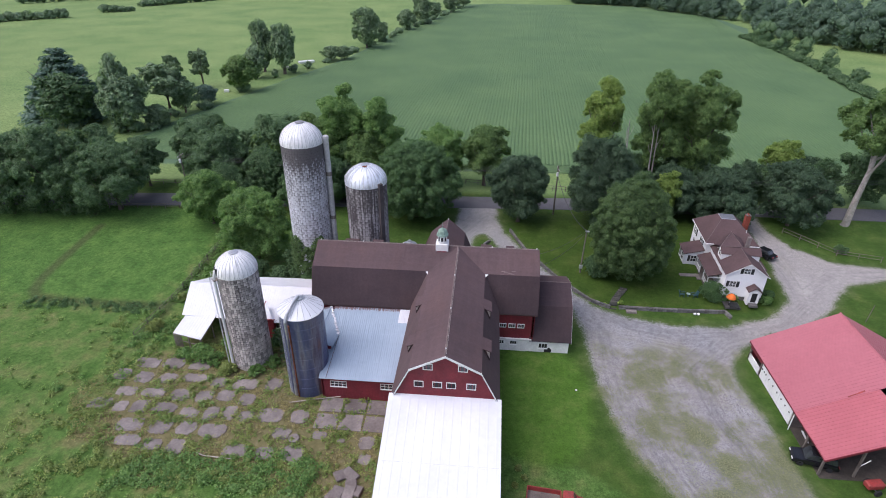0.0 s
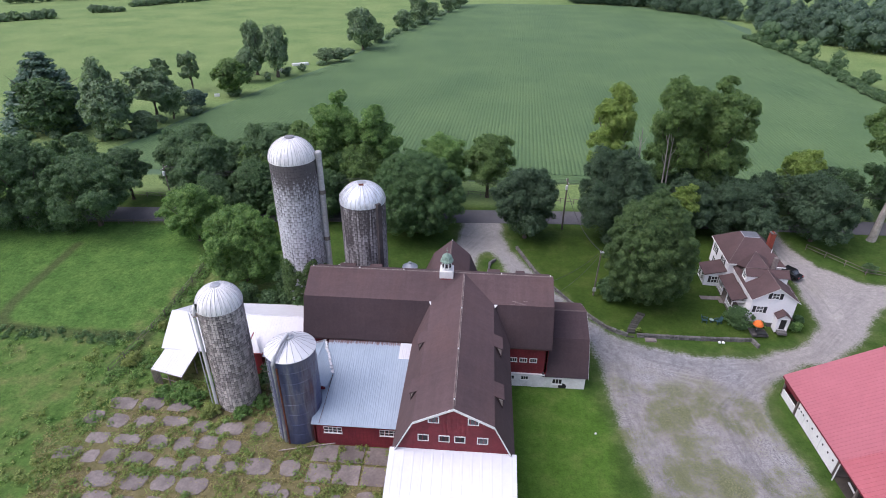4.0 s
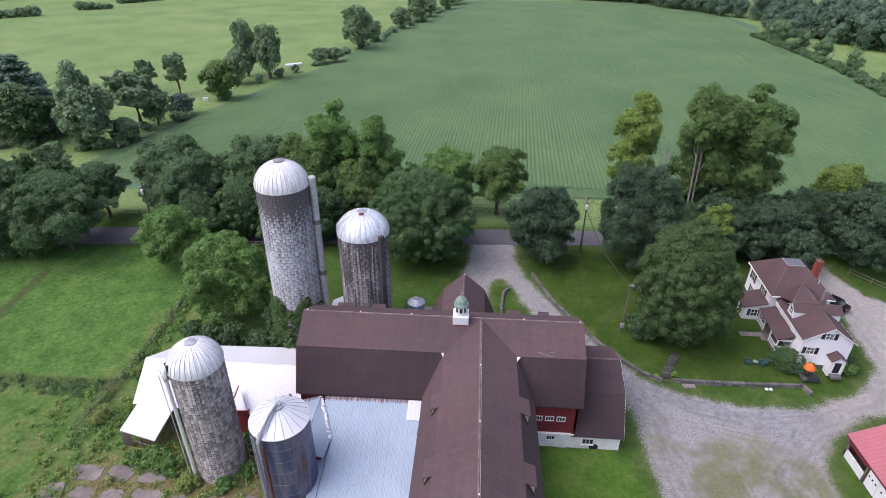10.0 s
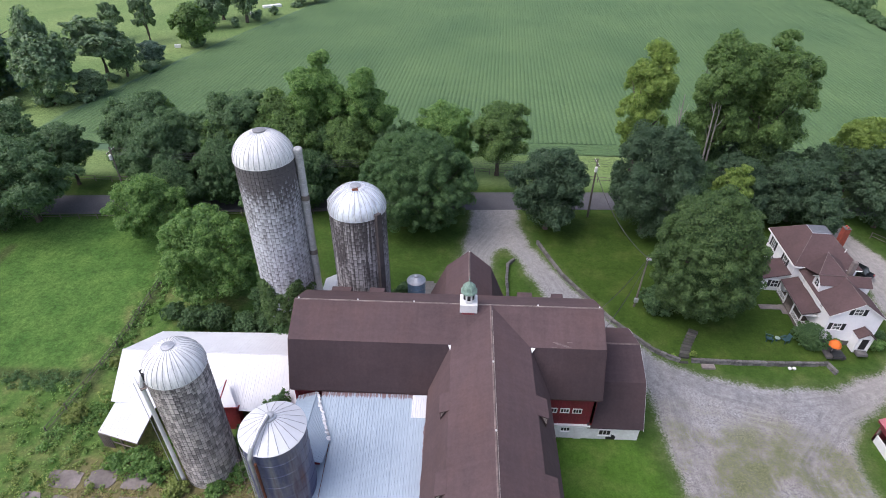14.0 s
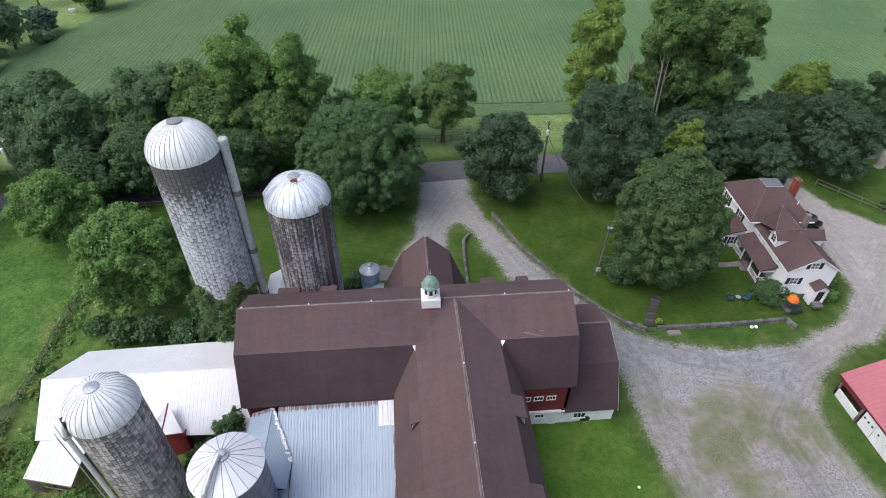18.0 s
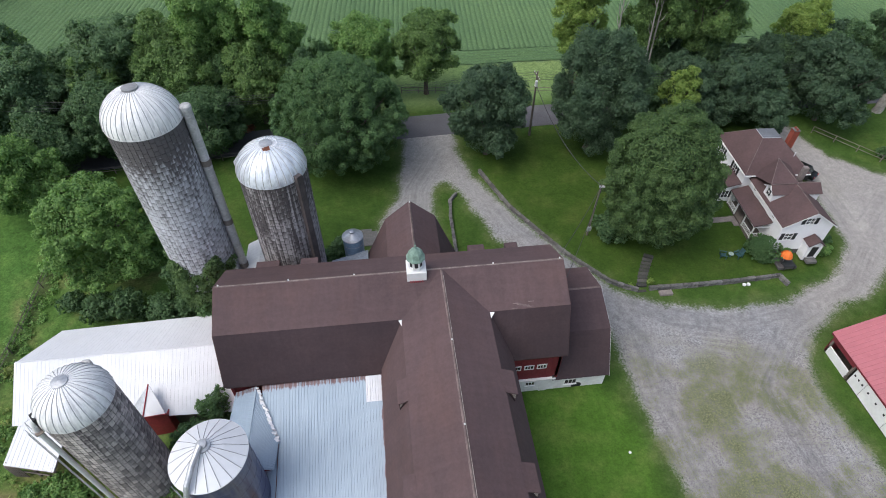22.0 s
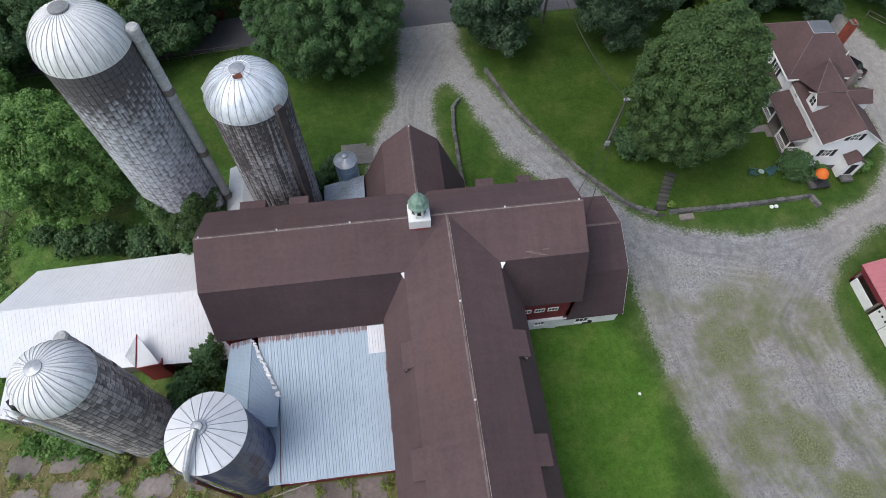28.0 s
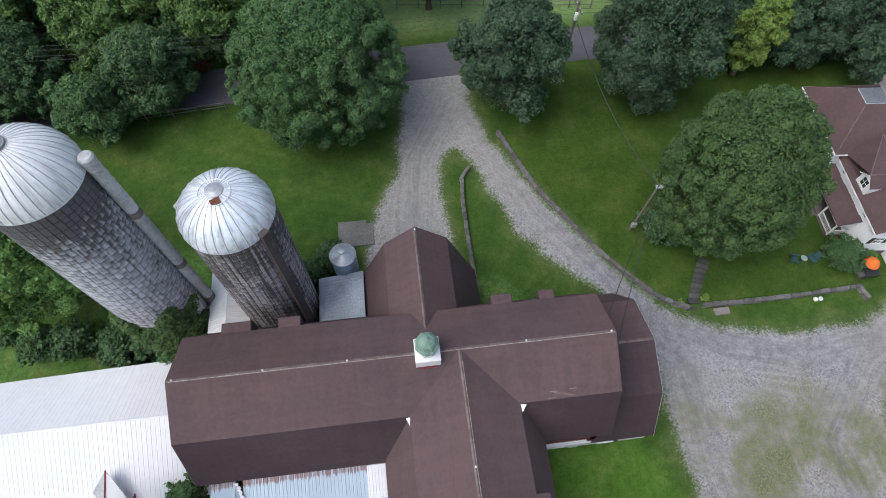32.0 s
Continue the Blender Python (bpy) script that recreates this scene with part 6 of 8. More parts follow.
for i in range(14):
    x = 27 + i * 3.2 + belt.uniform(-1, 1)
    tree("roadside_tree", x, 109.5 + belt.uniform(-1, 3), belt.uniform(6.5, 10.0), belt.uniform(3.2, 4.6), ("spruce", "dark")[i % 2], "tall", 0.06, 26, 2000, 0.3, 220 + i % 3, "green tree in the roadside wood", share=("belt", ("spruce", "dark")[i % 2], "tall"), group="roadside wood")
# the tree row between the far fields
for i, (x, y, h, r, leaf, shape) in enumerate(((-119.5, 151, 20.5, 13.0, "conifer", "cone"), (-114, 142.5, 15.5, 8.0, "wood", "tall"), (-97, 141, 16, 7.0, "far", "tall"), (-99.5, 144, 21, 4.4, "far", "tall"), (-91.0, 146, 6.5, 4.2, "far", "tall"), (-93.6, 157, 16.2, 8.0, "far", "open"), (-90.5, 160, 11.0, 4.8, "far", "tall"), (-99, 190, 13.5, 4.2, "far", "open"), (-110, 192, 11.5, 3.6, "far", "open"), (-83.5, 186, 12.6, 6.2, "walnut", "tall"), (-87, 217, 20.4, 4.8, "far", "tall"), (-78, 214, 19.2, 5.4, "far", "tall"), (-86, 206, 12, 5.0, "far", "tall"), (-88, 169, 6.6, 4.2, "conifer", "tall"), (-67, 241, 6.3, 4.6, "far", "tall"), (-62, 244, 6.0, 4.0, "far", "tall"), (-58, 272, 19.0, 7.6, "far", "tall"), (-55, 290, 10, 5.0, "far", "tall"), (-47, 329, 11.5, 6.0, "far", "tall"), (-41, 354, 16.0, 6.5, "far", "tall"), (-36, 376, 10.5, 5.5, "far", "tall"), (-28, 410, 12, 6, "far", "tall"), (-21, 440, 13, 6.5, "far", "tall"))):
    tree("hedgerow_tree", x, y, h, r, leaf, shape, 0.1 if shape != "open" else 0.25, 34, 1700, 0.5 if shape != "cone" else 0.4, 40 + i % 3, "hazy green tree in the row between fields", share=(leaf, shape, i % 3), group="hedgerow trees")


def shrub(name, x, y, h, r, leaf="dark", seed=1, label="", leaves=1800, size=0.13, z=None, group="shrubs", shape="tall", lobes=22):
    ob = thing(name, (x, y, height(x, y) if z is None else z), 0, label, "shrub", group)
    rng = np.random.default_rng(seed)
    c, rr = crown_lobes(rng, r, h * 0.55, lobes, shape)
    V, q, t = leaf_cloud(rng, c, rr, np.zeros(3), leaves, size)
    V[:, 2] = np.maximum(V[:, 2] + h * 0.5, -0.05)
    part("foliage", quick_mesh("foliage", V, q, t, LEAF[leaf]), None, ob)
    bm = bmesh.new()
    for i in range(4):
        a = i * 1.6 + seed
        add_tube(bm, [(0.05 * math.cos(a), 0.05 * math.sin(a), -0.15), (r * 0.4 * math.cos(a), r * 0.4 * math.sin(a), h * 0.6)], [0.05, 0.015], 5)
    part("stem", bm, BARK, ob)
    return ob


# the wooded hill and the hedge at the far side of the crop
def woods(name, spots, leaf, label, seed, leaves, size, core=0.85):
    rng = np.random.default_rng(seed)
    C, R = [], []
    for x, y, h, r in spots:
        z = height(x, y)
        k = 7
        for j in range(k):
            a = 2 * math.pi * j / k + rng.uniform(0, 1)
            f = rng.uniform(0.3, 0.75)
            C.append((x + r * f * math.cos(a), y + r * f * math.sin(a), z + h * rng.uniform(0.3, 0.75)))
            R.append(r * rng.uniform(0.38, 0.6))
        C.append((x, y, z + h - r * 0.5))
        R.append(r * 0.55)
        C.append((x, y, z + h * 0.3))
        R.append(r * 0.8)
    C, R = np.array(C), np.array(R)
    out_v, out_q, out_t, off = [], [], [], 0
    for s in range(0, len(C), 9):
        c, r = C[s:s + 9], R[s:s + 9]
        V, q, t = leaf_cloud(rng, c, r, c.mean(0) - np.array([0, 0, 2.0]), leaves, size, core)
        out_v.append(V)
        out_q.append(q + off)
        out_t.append(t + off)
        off += len(V)
    me = quick_mesh(name, np.concatenate(out_v), np.concatenate(out_q), np.concatenate(out_t), LEAF[leaf])
    return tagged(new(name, me), label, "woods", kind="stuff")


SCRUB = [(-121, 140), (-104, 138), (-92, 143), (-89, 160), (-85, 178), (-81, 198), (-76, 218), (-68, 240), (-60, 266), (-54, 290), (-46, 325), (-38, 362), (-30, 405), (-22, 440)]
rnd = random.Random(5)
spots = []
for i in range(230):
    x = 60 + 330 * rnd.random()
    front = float(np.interp(x, [60, 103, 137, 158, 163, 175, 220, 400], [476, 465, 411, 374, 310, 270, 248, 236]))
    spots.append((x, front + 5 + rnd.random() ** 1.5 * 110, rnd.uniform(13, 22), rnd.uniform(4.5, 7.5)))
spots += [(150, 347, 12, 4.5), (156, 337, 13, 5), (145, 331, 10, 4), (160, 352, 14, 5), (164, 333, 14, 5), (152, 324, 11, 4.5), (154, 360, 12, 4.5)]
for i in range(44):
    f = i / 43
    x, y = float(np.interp(f, [0, 0.35, 0.6, 0.62, 1], [66, 103, 160, 160, 215])), float(np.interp(f, [0, 0.35, 0.6, 0.62, 1], [476, 467, 376, 322, 256]))
    spots.append((x + rnd.uniform(-2, 2), y + rnd.uniform(1, 5), rnd.uniform(11, 17), rnd.uniform(4, 6)))
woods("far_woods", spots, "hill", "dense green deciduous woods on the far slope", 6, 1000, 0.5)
hedge = []
for i in range(52):
    y = 324 - i * 2.5
    hedge.append((float(np.interp(y, [194, 201, 240, 283, 324], [128, 127.5, 133, 134.5, 133])) + rnd.uniform(-0.8, 0.8), y, rnd.uniform(1.8, 3.4), rnd.uniform(1.5, 2.5)))
hedge += [(135.4, 284, 9.6, 4.4), (136.7, 268, 9.6, 4.3), (135.6, 244, 8.6, 3.7), (134.2, 220, 6.2, 3.1), (135, 303, 11.5, 5.0), (136.5, 312, 10.5, 4.6)]
woods("field_hedge", hedge, "wood", "overgrown hedge along the crop field", 7, 620, 0.34)
scrub = []
for (x0, y0), (x1, y1) in zip(SCRUB, SCRUB[1:]):
    k = int(math.hypot(x1 - x0, y1 - y0) / 3.4)
    for i in range(k):
        if rnd.random() < (0.62 if y0 > 165 else 0.25):
            continue
        scrub.append((x0 + (x1 - x0) * i / k + rnd.uniform(-2, 2), y0 + (y1 - y0) * i / k + rnd.uniform(-1.5, 1.5), rnd.uniform(1.2, 3.6), rnd.uniform(1.3, 2.6)))
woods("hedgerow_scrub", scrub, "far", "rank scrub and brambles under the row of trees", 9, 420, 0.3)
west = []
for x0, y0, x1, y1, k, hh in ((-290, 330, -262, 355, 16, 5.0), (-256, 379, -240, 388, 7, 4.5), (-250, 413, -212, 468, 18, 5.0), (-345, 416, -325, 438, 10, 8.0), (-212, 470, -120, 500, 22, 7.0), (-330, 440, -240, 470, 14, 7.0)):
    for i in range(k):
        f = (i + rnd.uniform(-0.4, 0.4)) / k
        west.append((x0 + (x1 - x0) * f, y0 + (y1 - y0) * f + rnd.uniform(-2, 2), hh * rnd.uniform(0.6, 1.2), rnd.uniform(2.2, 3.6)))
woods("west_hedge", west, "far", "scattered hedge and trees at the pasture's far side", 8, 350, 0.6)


# ---- the crop in its rows ----
def crop_rows():
    m, n, l, b = material("soybean_leaves", 0.8)
    pos = n.new("ShaderNodeNewGeometry").outputs["Position"]
    a = noise_node(n, l, 0.04, 4, pos)
    f = noise_node(n, l, 3.4, 4, pos, None, 0.7)
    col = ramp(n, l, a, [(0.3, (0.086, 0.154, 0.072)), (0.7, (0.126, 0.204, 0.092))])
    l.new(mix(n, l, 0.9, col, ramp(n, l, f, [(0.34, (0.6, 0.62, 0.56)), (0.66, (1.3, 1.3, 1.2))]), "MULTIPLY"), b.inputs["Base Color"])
    b.inputs["Specular IOR Level"].default_value = 0.2
    relief(n, l, b, f, 0.6, 0.15)
    rng = np.random.default_rng(3)
    V, F, off = [], [], 0
    shear = 0.055
    # headland rows along the road, then the long rows
    for k in range(5):
        y = 122.0 + k * 0.95
        xs = np.arange(-92, 126, 0.9)
        V, F, off = add_row(rng, V, F, off, xs, np.full(len(xs), y), (0, 1))
    for i in range(-100, 135):
        x0 = i * 0.95
        ys = np.concatenate([np.arange(126.3, 200, 0.85), np.arange(200, 300, 2.4), np.arange(300, 468, 7)])
        xs = x0 + (ys - 132) * shear
        sd = inside_distance(FIELD, xs, ys)
        ok = sd > 1.0
        if ok.sum() > 4:
            V, F, off = add_row(rng, V, F, off, xs[ok], ys[ok], (1, 0))
    me = bpy.data.meshes.new("crop_rows")
    me.vertices.add(off)
    me.vertices.foreach_set("co", np.concatenate(V).astype(np.float32).ravel())
    F = np.concatenate(F).astype(np.int32)
    me.loops.add(F.size)
    me.loops.foreach_set("vertex_index", F.ravel())
    me.polygons.add(len(F))
    me.polygons.foreach_set("loop_start", np.arange(0, F.size, 4, dtype=np.int32))
    me.update(calc_edges=True)
    me.materials.append(m)
    tagged(new("crop_rows", me), "dense green soybean plants in long straight rows", "crop", kind="stuff")


def add_row(rng, V, F, off, xs, ys, across):
    k = len(xs)
    z = heights(xs, ys)
    fade = np.clip(1 - (ys - 150) / 110, 0.3, 1)
    parts = []
    for s, hh in ((-0.46, 0.13), (-0.2, 0.25), (0.14, 0.28), (0.46, 0.13)):
        j = rng.uniform(-0.09, 0.09, k)
        parts.append(np.stack([xs + across[0] * (s + j), ys + across[1] * (s + j), z + (0.2 + (hh - 0.2) * fade) * rng.uniform(0.65, 1.35, k)], 1))
    P = np.stack(parts, 1).reshape(-1, 3)
    i = np.arange(k - 1)
    for q in range(3):
        F.append(np.stack([off + i * 4 + q, off + i * 4 + q + 1, off + i * 4 + 5 + q, off + i * 4 + 4 + q], 1))
    V.append(P)
    return V, F, off + len(P)


crop_rows()


# ---- the farmhouse ----
house = thing("farmhouse", (36.5, 74.4, 1.12), -4.0, "white two-storey farmhouse with brown shingle roofs and black shutters", "house")


house.matrix_basis = pose(36.75, 74.45, 1.12, 0, 0, -4.0) @ Matrix.Diagonal((0.995, 0.985, 0.92, 1))


def hpart(name, bm, mat, parent=None, label=""):
    return part(name, bm, mat, parent or house, label)


def clapboard(name, m, w, h, label="", mat=None, cut=None):
    """A wall clad in lapped boards; m: lower left corner, x along it, -y out. cut(x) gives the height where it is a gable."""
    bm = bmesh.new()
    step = 0.16
    k = int(h / step)
    rows = []
    for i in range(k + 1):
        z0, z1 = i * step, min(h, (i + 1) * step)
        if z1 - z0 < 0.02:
            continue
        x0, x1 = cut(z1) if cut else (0.0, w)
        if x1 - x0 < 0.05:
            break
        rows += [[bm.verts.new(m @ Vector((x, y, z))) for x in (x0, x1)] for y, z in ((-0.025, z0), (0.0, z1))]
    back = [[bm.verts.new(m @ Vector((x, 0.14, z))) for x in ((0.0, w) if not cut else cut(z))] for z in ((i + 1) * step for i in range(len(rows) // 2))]
    for a, c in zip(rows, rows[1:]):
        bm.faces.new((a[0], a[1], c[1], c[0]))
    for a, c in zip(back, back[1:]):
        bm.faces.new((a[1], a[0], c[0], c[1]))
    for q in (0, 1):
        bm.faces.new([r[q] for r in rows] + [r[q] for r in back[::-1]])
    bm.faces.new((rows[-1][0], rows[-1][1], back[-1][1], back[-1][0]))
    return hpart(name, bm, mat or SIDING, None, label)


WE, WP, WW = 4.45, 6.75, 6.25            # the south wing: eave, peak, width


def gable_cut(z):
    if z <= WE + 0.15:
        return 0.0, WW - 0.5
    f = (z - WE - 0.15) / (WP - WE) * (WW / 2)
    return f, WW - 0.5 - f


clapboard("south_wall", face_matrix(0.25, 0.0, 0, 0), WW - 0.5, WP, cut=gable_cut)
clapboard("west_wall", face_matrix(0.25, 8.7, 0, -90), 8.7, WE + 0.1)
clapboard("east_wall", face_matrix(WW - 0.25, 0, 0, 90), 8.7, WE + 0.1)
hpart("foundation", boxm(0.2, WW - 0.2, -0.03, 8.6, -0.5, 0.35), STONE)
t = 0.14
for s in (0, 1):
    x0, x1 = (-0.05, WW / 2) if s == 0 else (WW + 0.05, WW / 2)
    hpart("roof_slope", slab([(x0, -0.3, WE), (x0, 9.5, WE), (x1, 9.5, WP), (x1, -0.3, WP)], t), ROOF_DARK)
    bm = bmesh.new()
    add_slab(bm, [(x0, -0.33, WE - 0.02), (x0, -0.28, WE - 0.02), (x1, -0.28, WP - 0.02), (x1, -0.33, WP - 0.02)], 0.12)
    hpart("rake_board", bm, WHITE)
    xx = x0 + (0.02 if s == 0 else -0.02)
    hpart("gutter", tube([(xx - (0.07 if s == 0 else -0.07), -0.3, WE - 0.1), (xx - (0.07 if s == 0 else -0.07), 8.4, WE - 0.1)], 0.05, 6), WHITE)
hpart("ridge_cap", tube([(WW / 2, -0.3, WP + 0.01), (WW / 2, 6.0, WP + 0.01)], 0.06, 5), ROOF_CAP)
window(house, face_matrix(1.45, 0.0, 2.65, 0), 0.85, 1.0, (1, 1), 0.07, WHITE, 0.42)
window(house, face_matrix(3.0, 0.0, 5.2, 0), 0.85, 0.9, (1, 1), 0.07, WHITE, 0.42)
for y, z in ((6.6, 2.6), (3.0, 2.6)):
    window(house, face_matrix(0.25, y, z, -90), 0.8, 1.3, (1, 1), 0.1, WHITE)
for y in (2.2, 7.2):
    window(house, face_matrix(0.25, y, 3.95, -90), 0.5, 0.35, (0, 0), 0.06, WHITE, sill=False)
for y in (2.0, 5.5):
    window(house, face_matrix(WW - 0.25, y, 2.6, 90), 0.8, 1.3, (1, 1), 0.1, WHITE, 0.4)
# dormer on the west slope
dorm = hpart("dormer", prism([(3.95, WE - 0.1), (5.75, WE - 0.1), (5.75, 6.0), (4.85, 6.66), (3.95, 6.0)], "x", 0.3, 2.8), SIDING)
for s in (-1, 1):
    part("dormer_roof", slab([(0.08, 4.85 + s * 1.05, 5.9), (0.08, 4.85, 6.74), (3.4, 4.85, 6.74), (2.9, 4.85 + s * 1.05, 5.9)], 0.09), ROOF_DARK, dorm)
    part("dormer_trim", tube([(0.1, 4.85 + s * 1.03, 5.84), (0.1, 4.85, 6.66)], 0.06, 4), WHITE, dorm)
window(house, face_matrix(0.3, 4.85, 5.55, -90), 0.8, 0.95, (1, 1), 0.09, WHITE)
# roof piece that ties the wing to the main block
bm = bmesh.new()
A, P, Q, Rr, B2 = [bm.verts.new(q) for q in ((2.75, 9.2, 7.35), (3.3, 4.9, 6.83), (0.1, 4.9, 6.76), (0.3, 8.75, 5.0), (4.6, 8.9, 6.2))]
for f in ((A, Rr, Q), (A, Q, P), (A, P, B2)):
    bm.faces.new(f)
hpart("roof_saddle", bm, ROOF_DARK)
hpart("flue_stack", boxm(4.45, 5.0, 6.45, 7.0, 5.0, 7.85, bevel=0.03), CONCRETE, None, "pale stone flue stack")
hpart("ridge_cap", tube([(2.75, 9.2, 7.37), (0.1, 4.9, 6.78)], 0.05, 5), ROOF_CAP)
hpart("ridge_cap", tube([(2.75, 9.2, 7.37), (3.3, 4.9, 6.85)], 0.05, 5), ROOF_CAP)
hpart("ridge_cap", tube([(0.1, 4.86, 6.77), (3.3, 4.86, 6.84)], 0.05, 5), ROOF_CAP)
# cross gable on the east slope
hpart("east_gable", prism([(4.1, WE - 0.1), (6.1, WE - 0.1), (6.1, 5.95), (5.1, 6.6), (4.1, 5.95)], "x", 3.6, 5.95), SIDING)
for s in (-1, 1):
    hpart("gable_roof", slab([(6.15, 5.1 + s * 1.2, 5.85), (6.15, 5.1, 6.7), (3.1, 5.1, 6.7), (3.6, 5.1 + s * 1.2, 5.85)], 0.1), ROOF_DARK)
hpart("ridge_cap", tube([(3.15, 5.1, 6.73), (6.15, 5.1, 6.73)], 0.05, 5), ROOF_CAP)

# main block under its hipped roof
MX0, MX1, MY0, MY1, ME, MD = -0.6, 6.9, 8.75, 17.1, 5.25, 8.15
clapboard("south_wall", face_matrix(MX0, MY0, 0, 0), MX1 - MX0, ME)
clapboard("west_wall", face_matrix(MX0, MY1, 0, -90), MY1 - MY0, ME)
clapboard("north_wall", face_matrix(MX1, MY1, 0, 180), MX1 - MX0, ME)
clapboard("east_wall", face_matrix(MX1, MY0, 0, 90), MY1 - MY0, ME)
hpart("foundation", boxm(MX0 - 0.04, MX1 + 0.04, MY0 - 0.04, MY1 + 0.04, -0.5, 0.35), STONE)
o = 0.35
e = [(MX0 - o, MY0 - o, ME), (MX1 + o, MY0 - o, ME), (MX1 + o, MY1 + o, ME), (MX0 - o, MY1 + o, ME)]
d = [(1.9, 12.4, MD), (4.2, 12.4, MD), (4.2, 14.4, MD), (1.9, 14.4, MD)]
for i in range(4):
    j = (i + 1) % 4
    hpart("roof_slope", slab([e[i], e[j], d[j], d[i]], 0.14), ROOF_DARK)
    hpart("hip_cap", tube([(*e[i][:2], ME + 0.02), (*d[i][:2], MD + 0.02)], 0.05, 5), ROOF_CAP)
    a, c = Vector(e[i]), Vector(e[j])
    hpart("fascia", tube([a - Vector((0, 0, 0.13)), c - Vector((0, 0, 0.13))], 0.09, 4), WHITE)
hpart("roof_deck", slab([(q[0], q[1], MD + 0.03) for q in d], 0.08), SLATE, None, "flat grey roof deck")
for i in range(4):
    j = (i + 1) % 4
    hpart("deck_curb", tube([(*d[i][:2], MD + 0.02), (*d[j][:2], MD + 0.02)], 0.05, 4), STEEL if i in (0, 3) else SLATE)
for y in (11.4, 15.4):
    window(house, face_matrix(MX0, y, 3.9, -90), 0.9, 1.4, (1, 1), 0.1, WHITE, 0.42)
window(house, face_matrix(MX0, 14.6, 1.6, -90), 0.9, 1.4, (1, 1), 0.1, WHITE, 0.42)
for y in (11.0, 14.8):
    window(house, face_matrix(MX1, y, 3.9, 90), 0.9, 1.4, (1, 1), 0.1, WHITE, 0.42)
    window(house, face_matrix(MX1, y, 1.7, 90), 0.9, 1.4, (1, 1), 0.1, WHITE, 0.42)
# chimney of brick courses
chim = hpart("chimney", boxm(5.8, 6.5, 12.7, 13.5, 5.0, 8.85), BRICK, None, "tall red brick chimney")
bm = bmesh.new()
for i in range(24):
    z = 5.6 + i * 0.135
    add_box(bm, 5.785, 6.515, 12.685, 13.515, z, z + 0.115)
part("brick_courses", bm, BRICK, chim)
part("chimney_cap", boxm(5.75, 6.55, 12.65, 13.55, 8.85, 8.95, bevel=0.02), CONCRETE, chim)
for yy in (12.87, 13.33):
    part("flue", lathe([(0.13, 8.9), (0.13, 9.15), (0.1, 9.15)], 10), BRICK, chim).matrix_basis = Matrix.Translation((6.15, yy, 0))
hpart("vent_pipe", tube([(5.5, 10.4, 6.0), (5.5, 10.4, 7.25)], 0.06, 8), WHITE)

# porch on the west side
porch = hpart("porch_roof", slab([(0.25, 1.75, 3.35), (0.25, 8.65, 3.35), (-1.75, 8.65, 2.62), (-1.75, 1.75, 2.62)], 0.14), ROOF_DARK)
hpart("porch_floor", boxm(-1.55, 0.25, 1.9, 8.7, -0.2, 0.42), WOOD, None, "grey board porch floor")
hpart("porch_beam", boxm(-1.62, -1.45, 1.85, 8.6, 2.3, 2.5), WHITE)
hpart("porch_beam", boxm(-1.5, 0.25, 1.85, 2.0, 2.3, 2.5), WHITE)
for y in (1.95, 4.2, 6.4, 8.5):
    hpart("porch_post", boxm(-1.6, -1.45, y - 0.08, y + 0.08, 0.4, 2.35, bevel=0.02), WHITE)
for a, c in ((1.95, 4.2), (6.4, 8.5)):
    rail = hpart("porch_rail", boxm(-1.57, -1.49, a, c, 1.22, 1.3), WHITE)
    part("bottom_rail", boxm(-1.56, -1.5, a, c, 0.52, 0.58), WHITE, rail)
    k = 12
    me = done("baluster", boxm(-0.02, 0.02, -0.02, 0.02, 0.58, 1.22), WHITE)
    for i in range(1, k):
        ob = new("baluster", me)
        ob.parent = rail
        ob.matrix_basis = Matrix.Translation((-1.53, a + (c - a) * i / k, 0))
rail = hpart("porch_rail", boxm(-1.5, 0.2, 1.9, 1.98, 1.22, 1.3), WHITE)
for i in range(1, 10):
    ob = new("baluster", me)
    ob.parent = rail
    ob.matrix_basis = Matrix.Translation((-1.5 + 1.7 * i / 10, 1.94, 0))
hpart("porch_step", boxm(-2.2, -1.55, 4.4, 6.2, -0.2, 0.2), CONCRETE)
hpart("front_door", boxm(0.17, 0.24, 4.75, 5.65, 0.42, 2.45, bevel=0.02), WOOD, None, "dark panelled front door")

# sunroom by the porch
hpart("sunroom_wall", boxm(-3.55, MX0, 8.95, 12.3, -0.3, 2.6), SIDING)
hpart("sunroom_roof", slab([(MX0, 8.75, 3.55), (MX0, 12.5, 3.55), (-3.8, 12.5, 2.55), (-3.8, 8.75, 2.55)], 0.13), ROOF_DARK)
hpart("sunroom_gable", prism([(-3.5, 2.5), (MX0, 2.5), (MX0, 3.4)], "y", 8.95, 9.1), SIDING)
hpart("sunroom_base", boxm(-3.6, MX0, 8.9, 12.35, -0.5, 0.25), STONE)
window(house, face_matrix(-2.1, 8.95, 1.6, 0), 0.8, 1.1, (1, 1), 0.09, WHITE, 0.38)
window(house, face_matrix(-3.55, 10.0, 1.5, -90), 0.9, 1.5, (1, 1), 0.09, WHITE)
window(house, face_matrix(-3.55, 11.5, 1.5, -90), 0.9, 1.5, (1, 1), 0.09, WHITE)

# entry vestibule on the south side
hpart("vestibule_wall", boxm(3.7, 5.2, -1.2, 0.05, -0.4, 2.3), SIDING)
hpart("vestibule_gable", prism([(3.7, 2.28), (5.2, 2.28), (4.45, 2.95)], "y", -1.18, 0.03), SIDING)
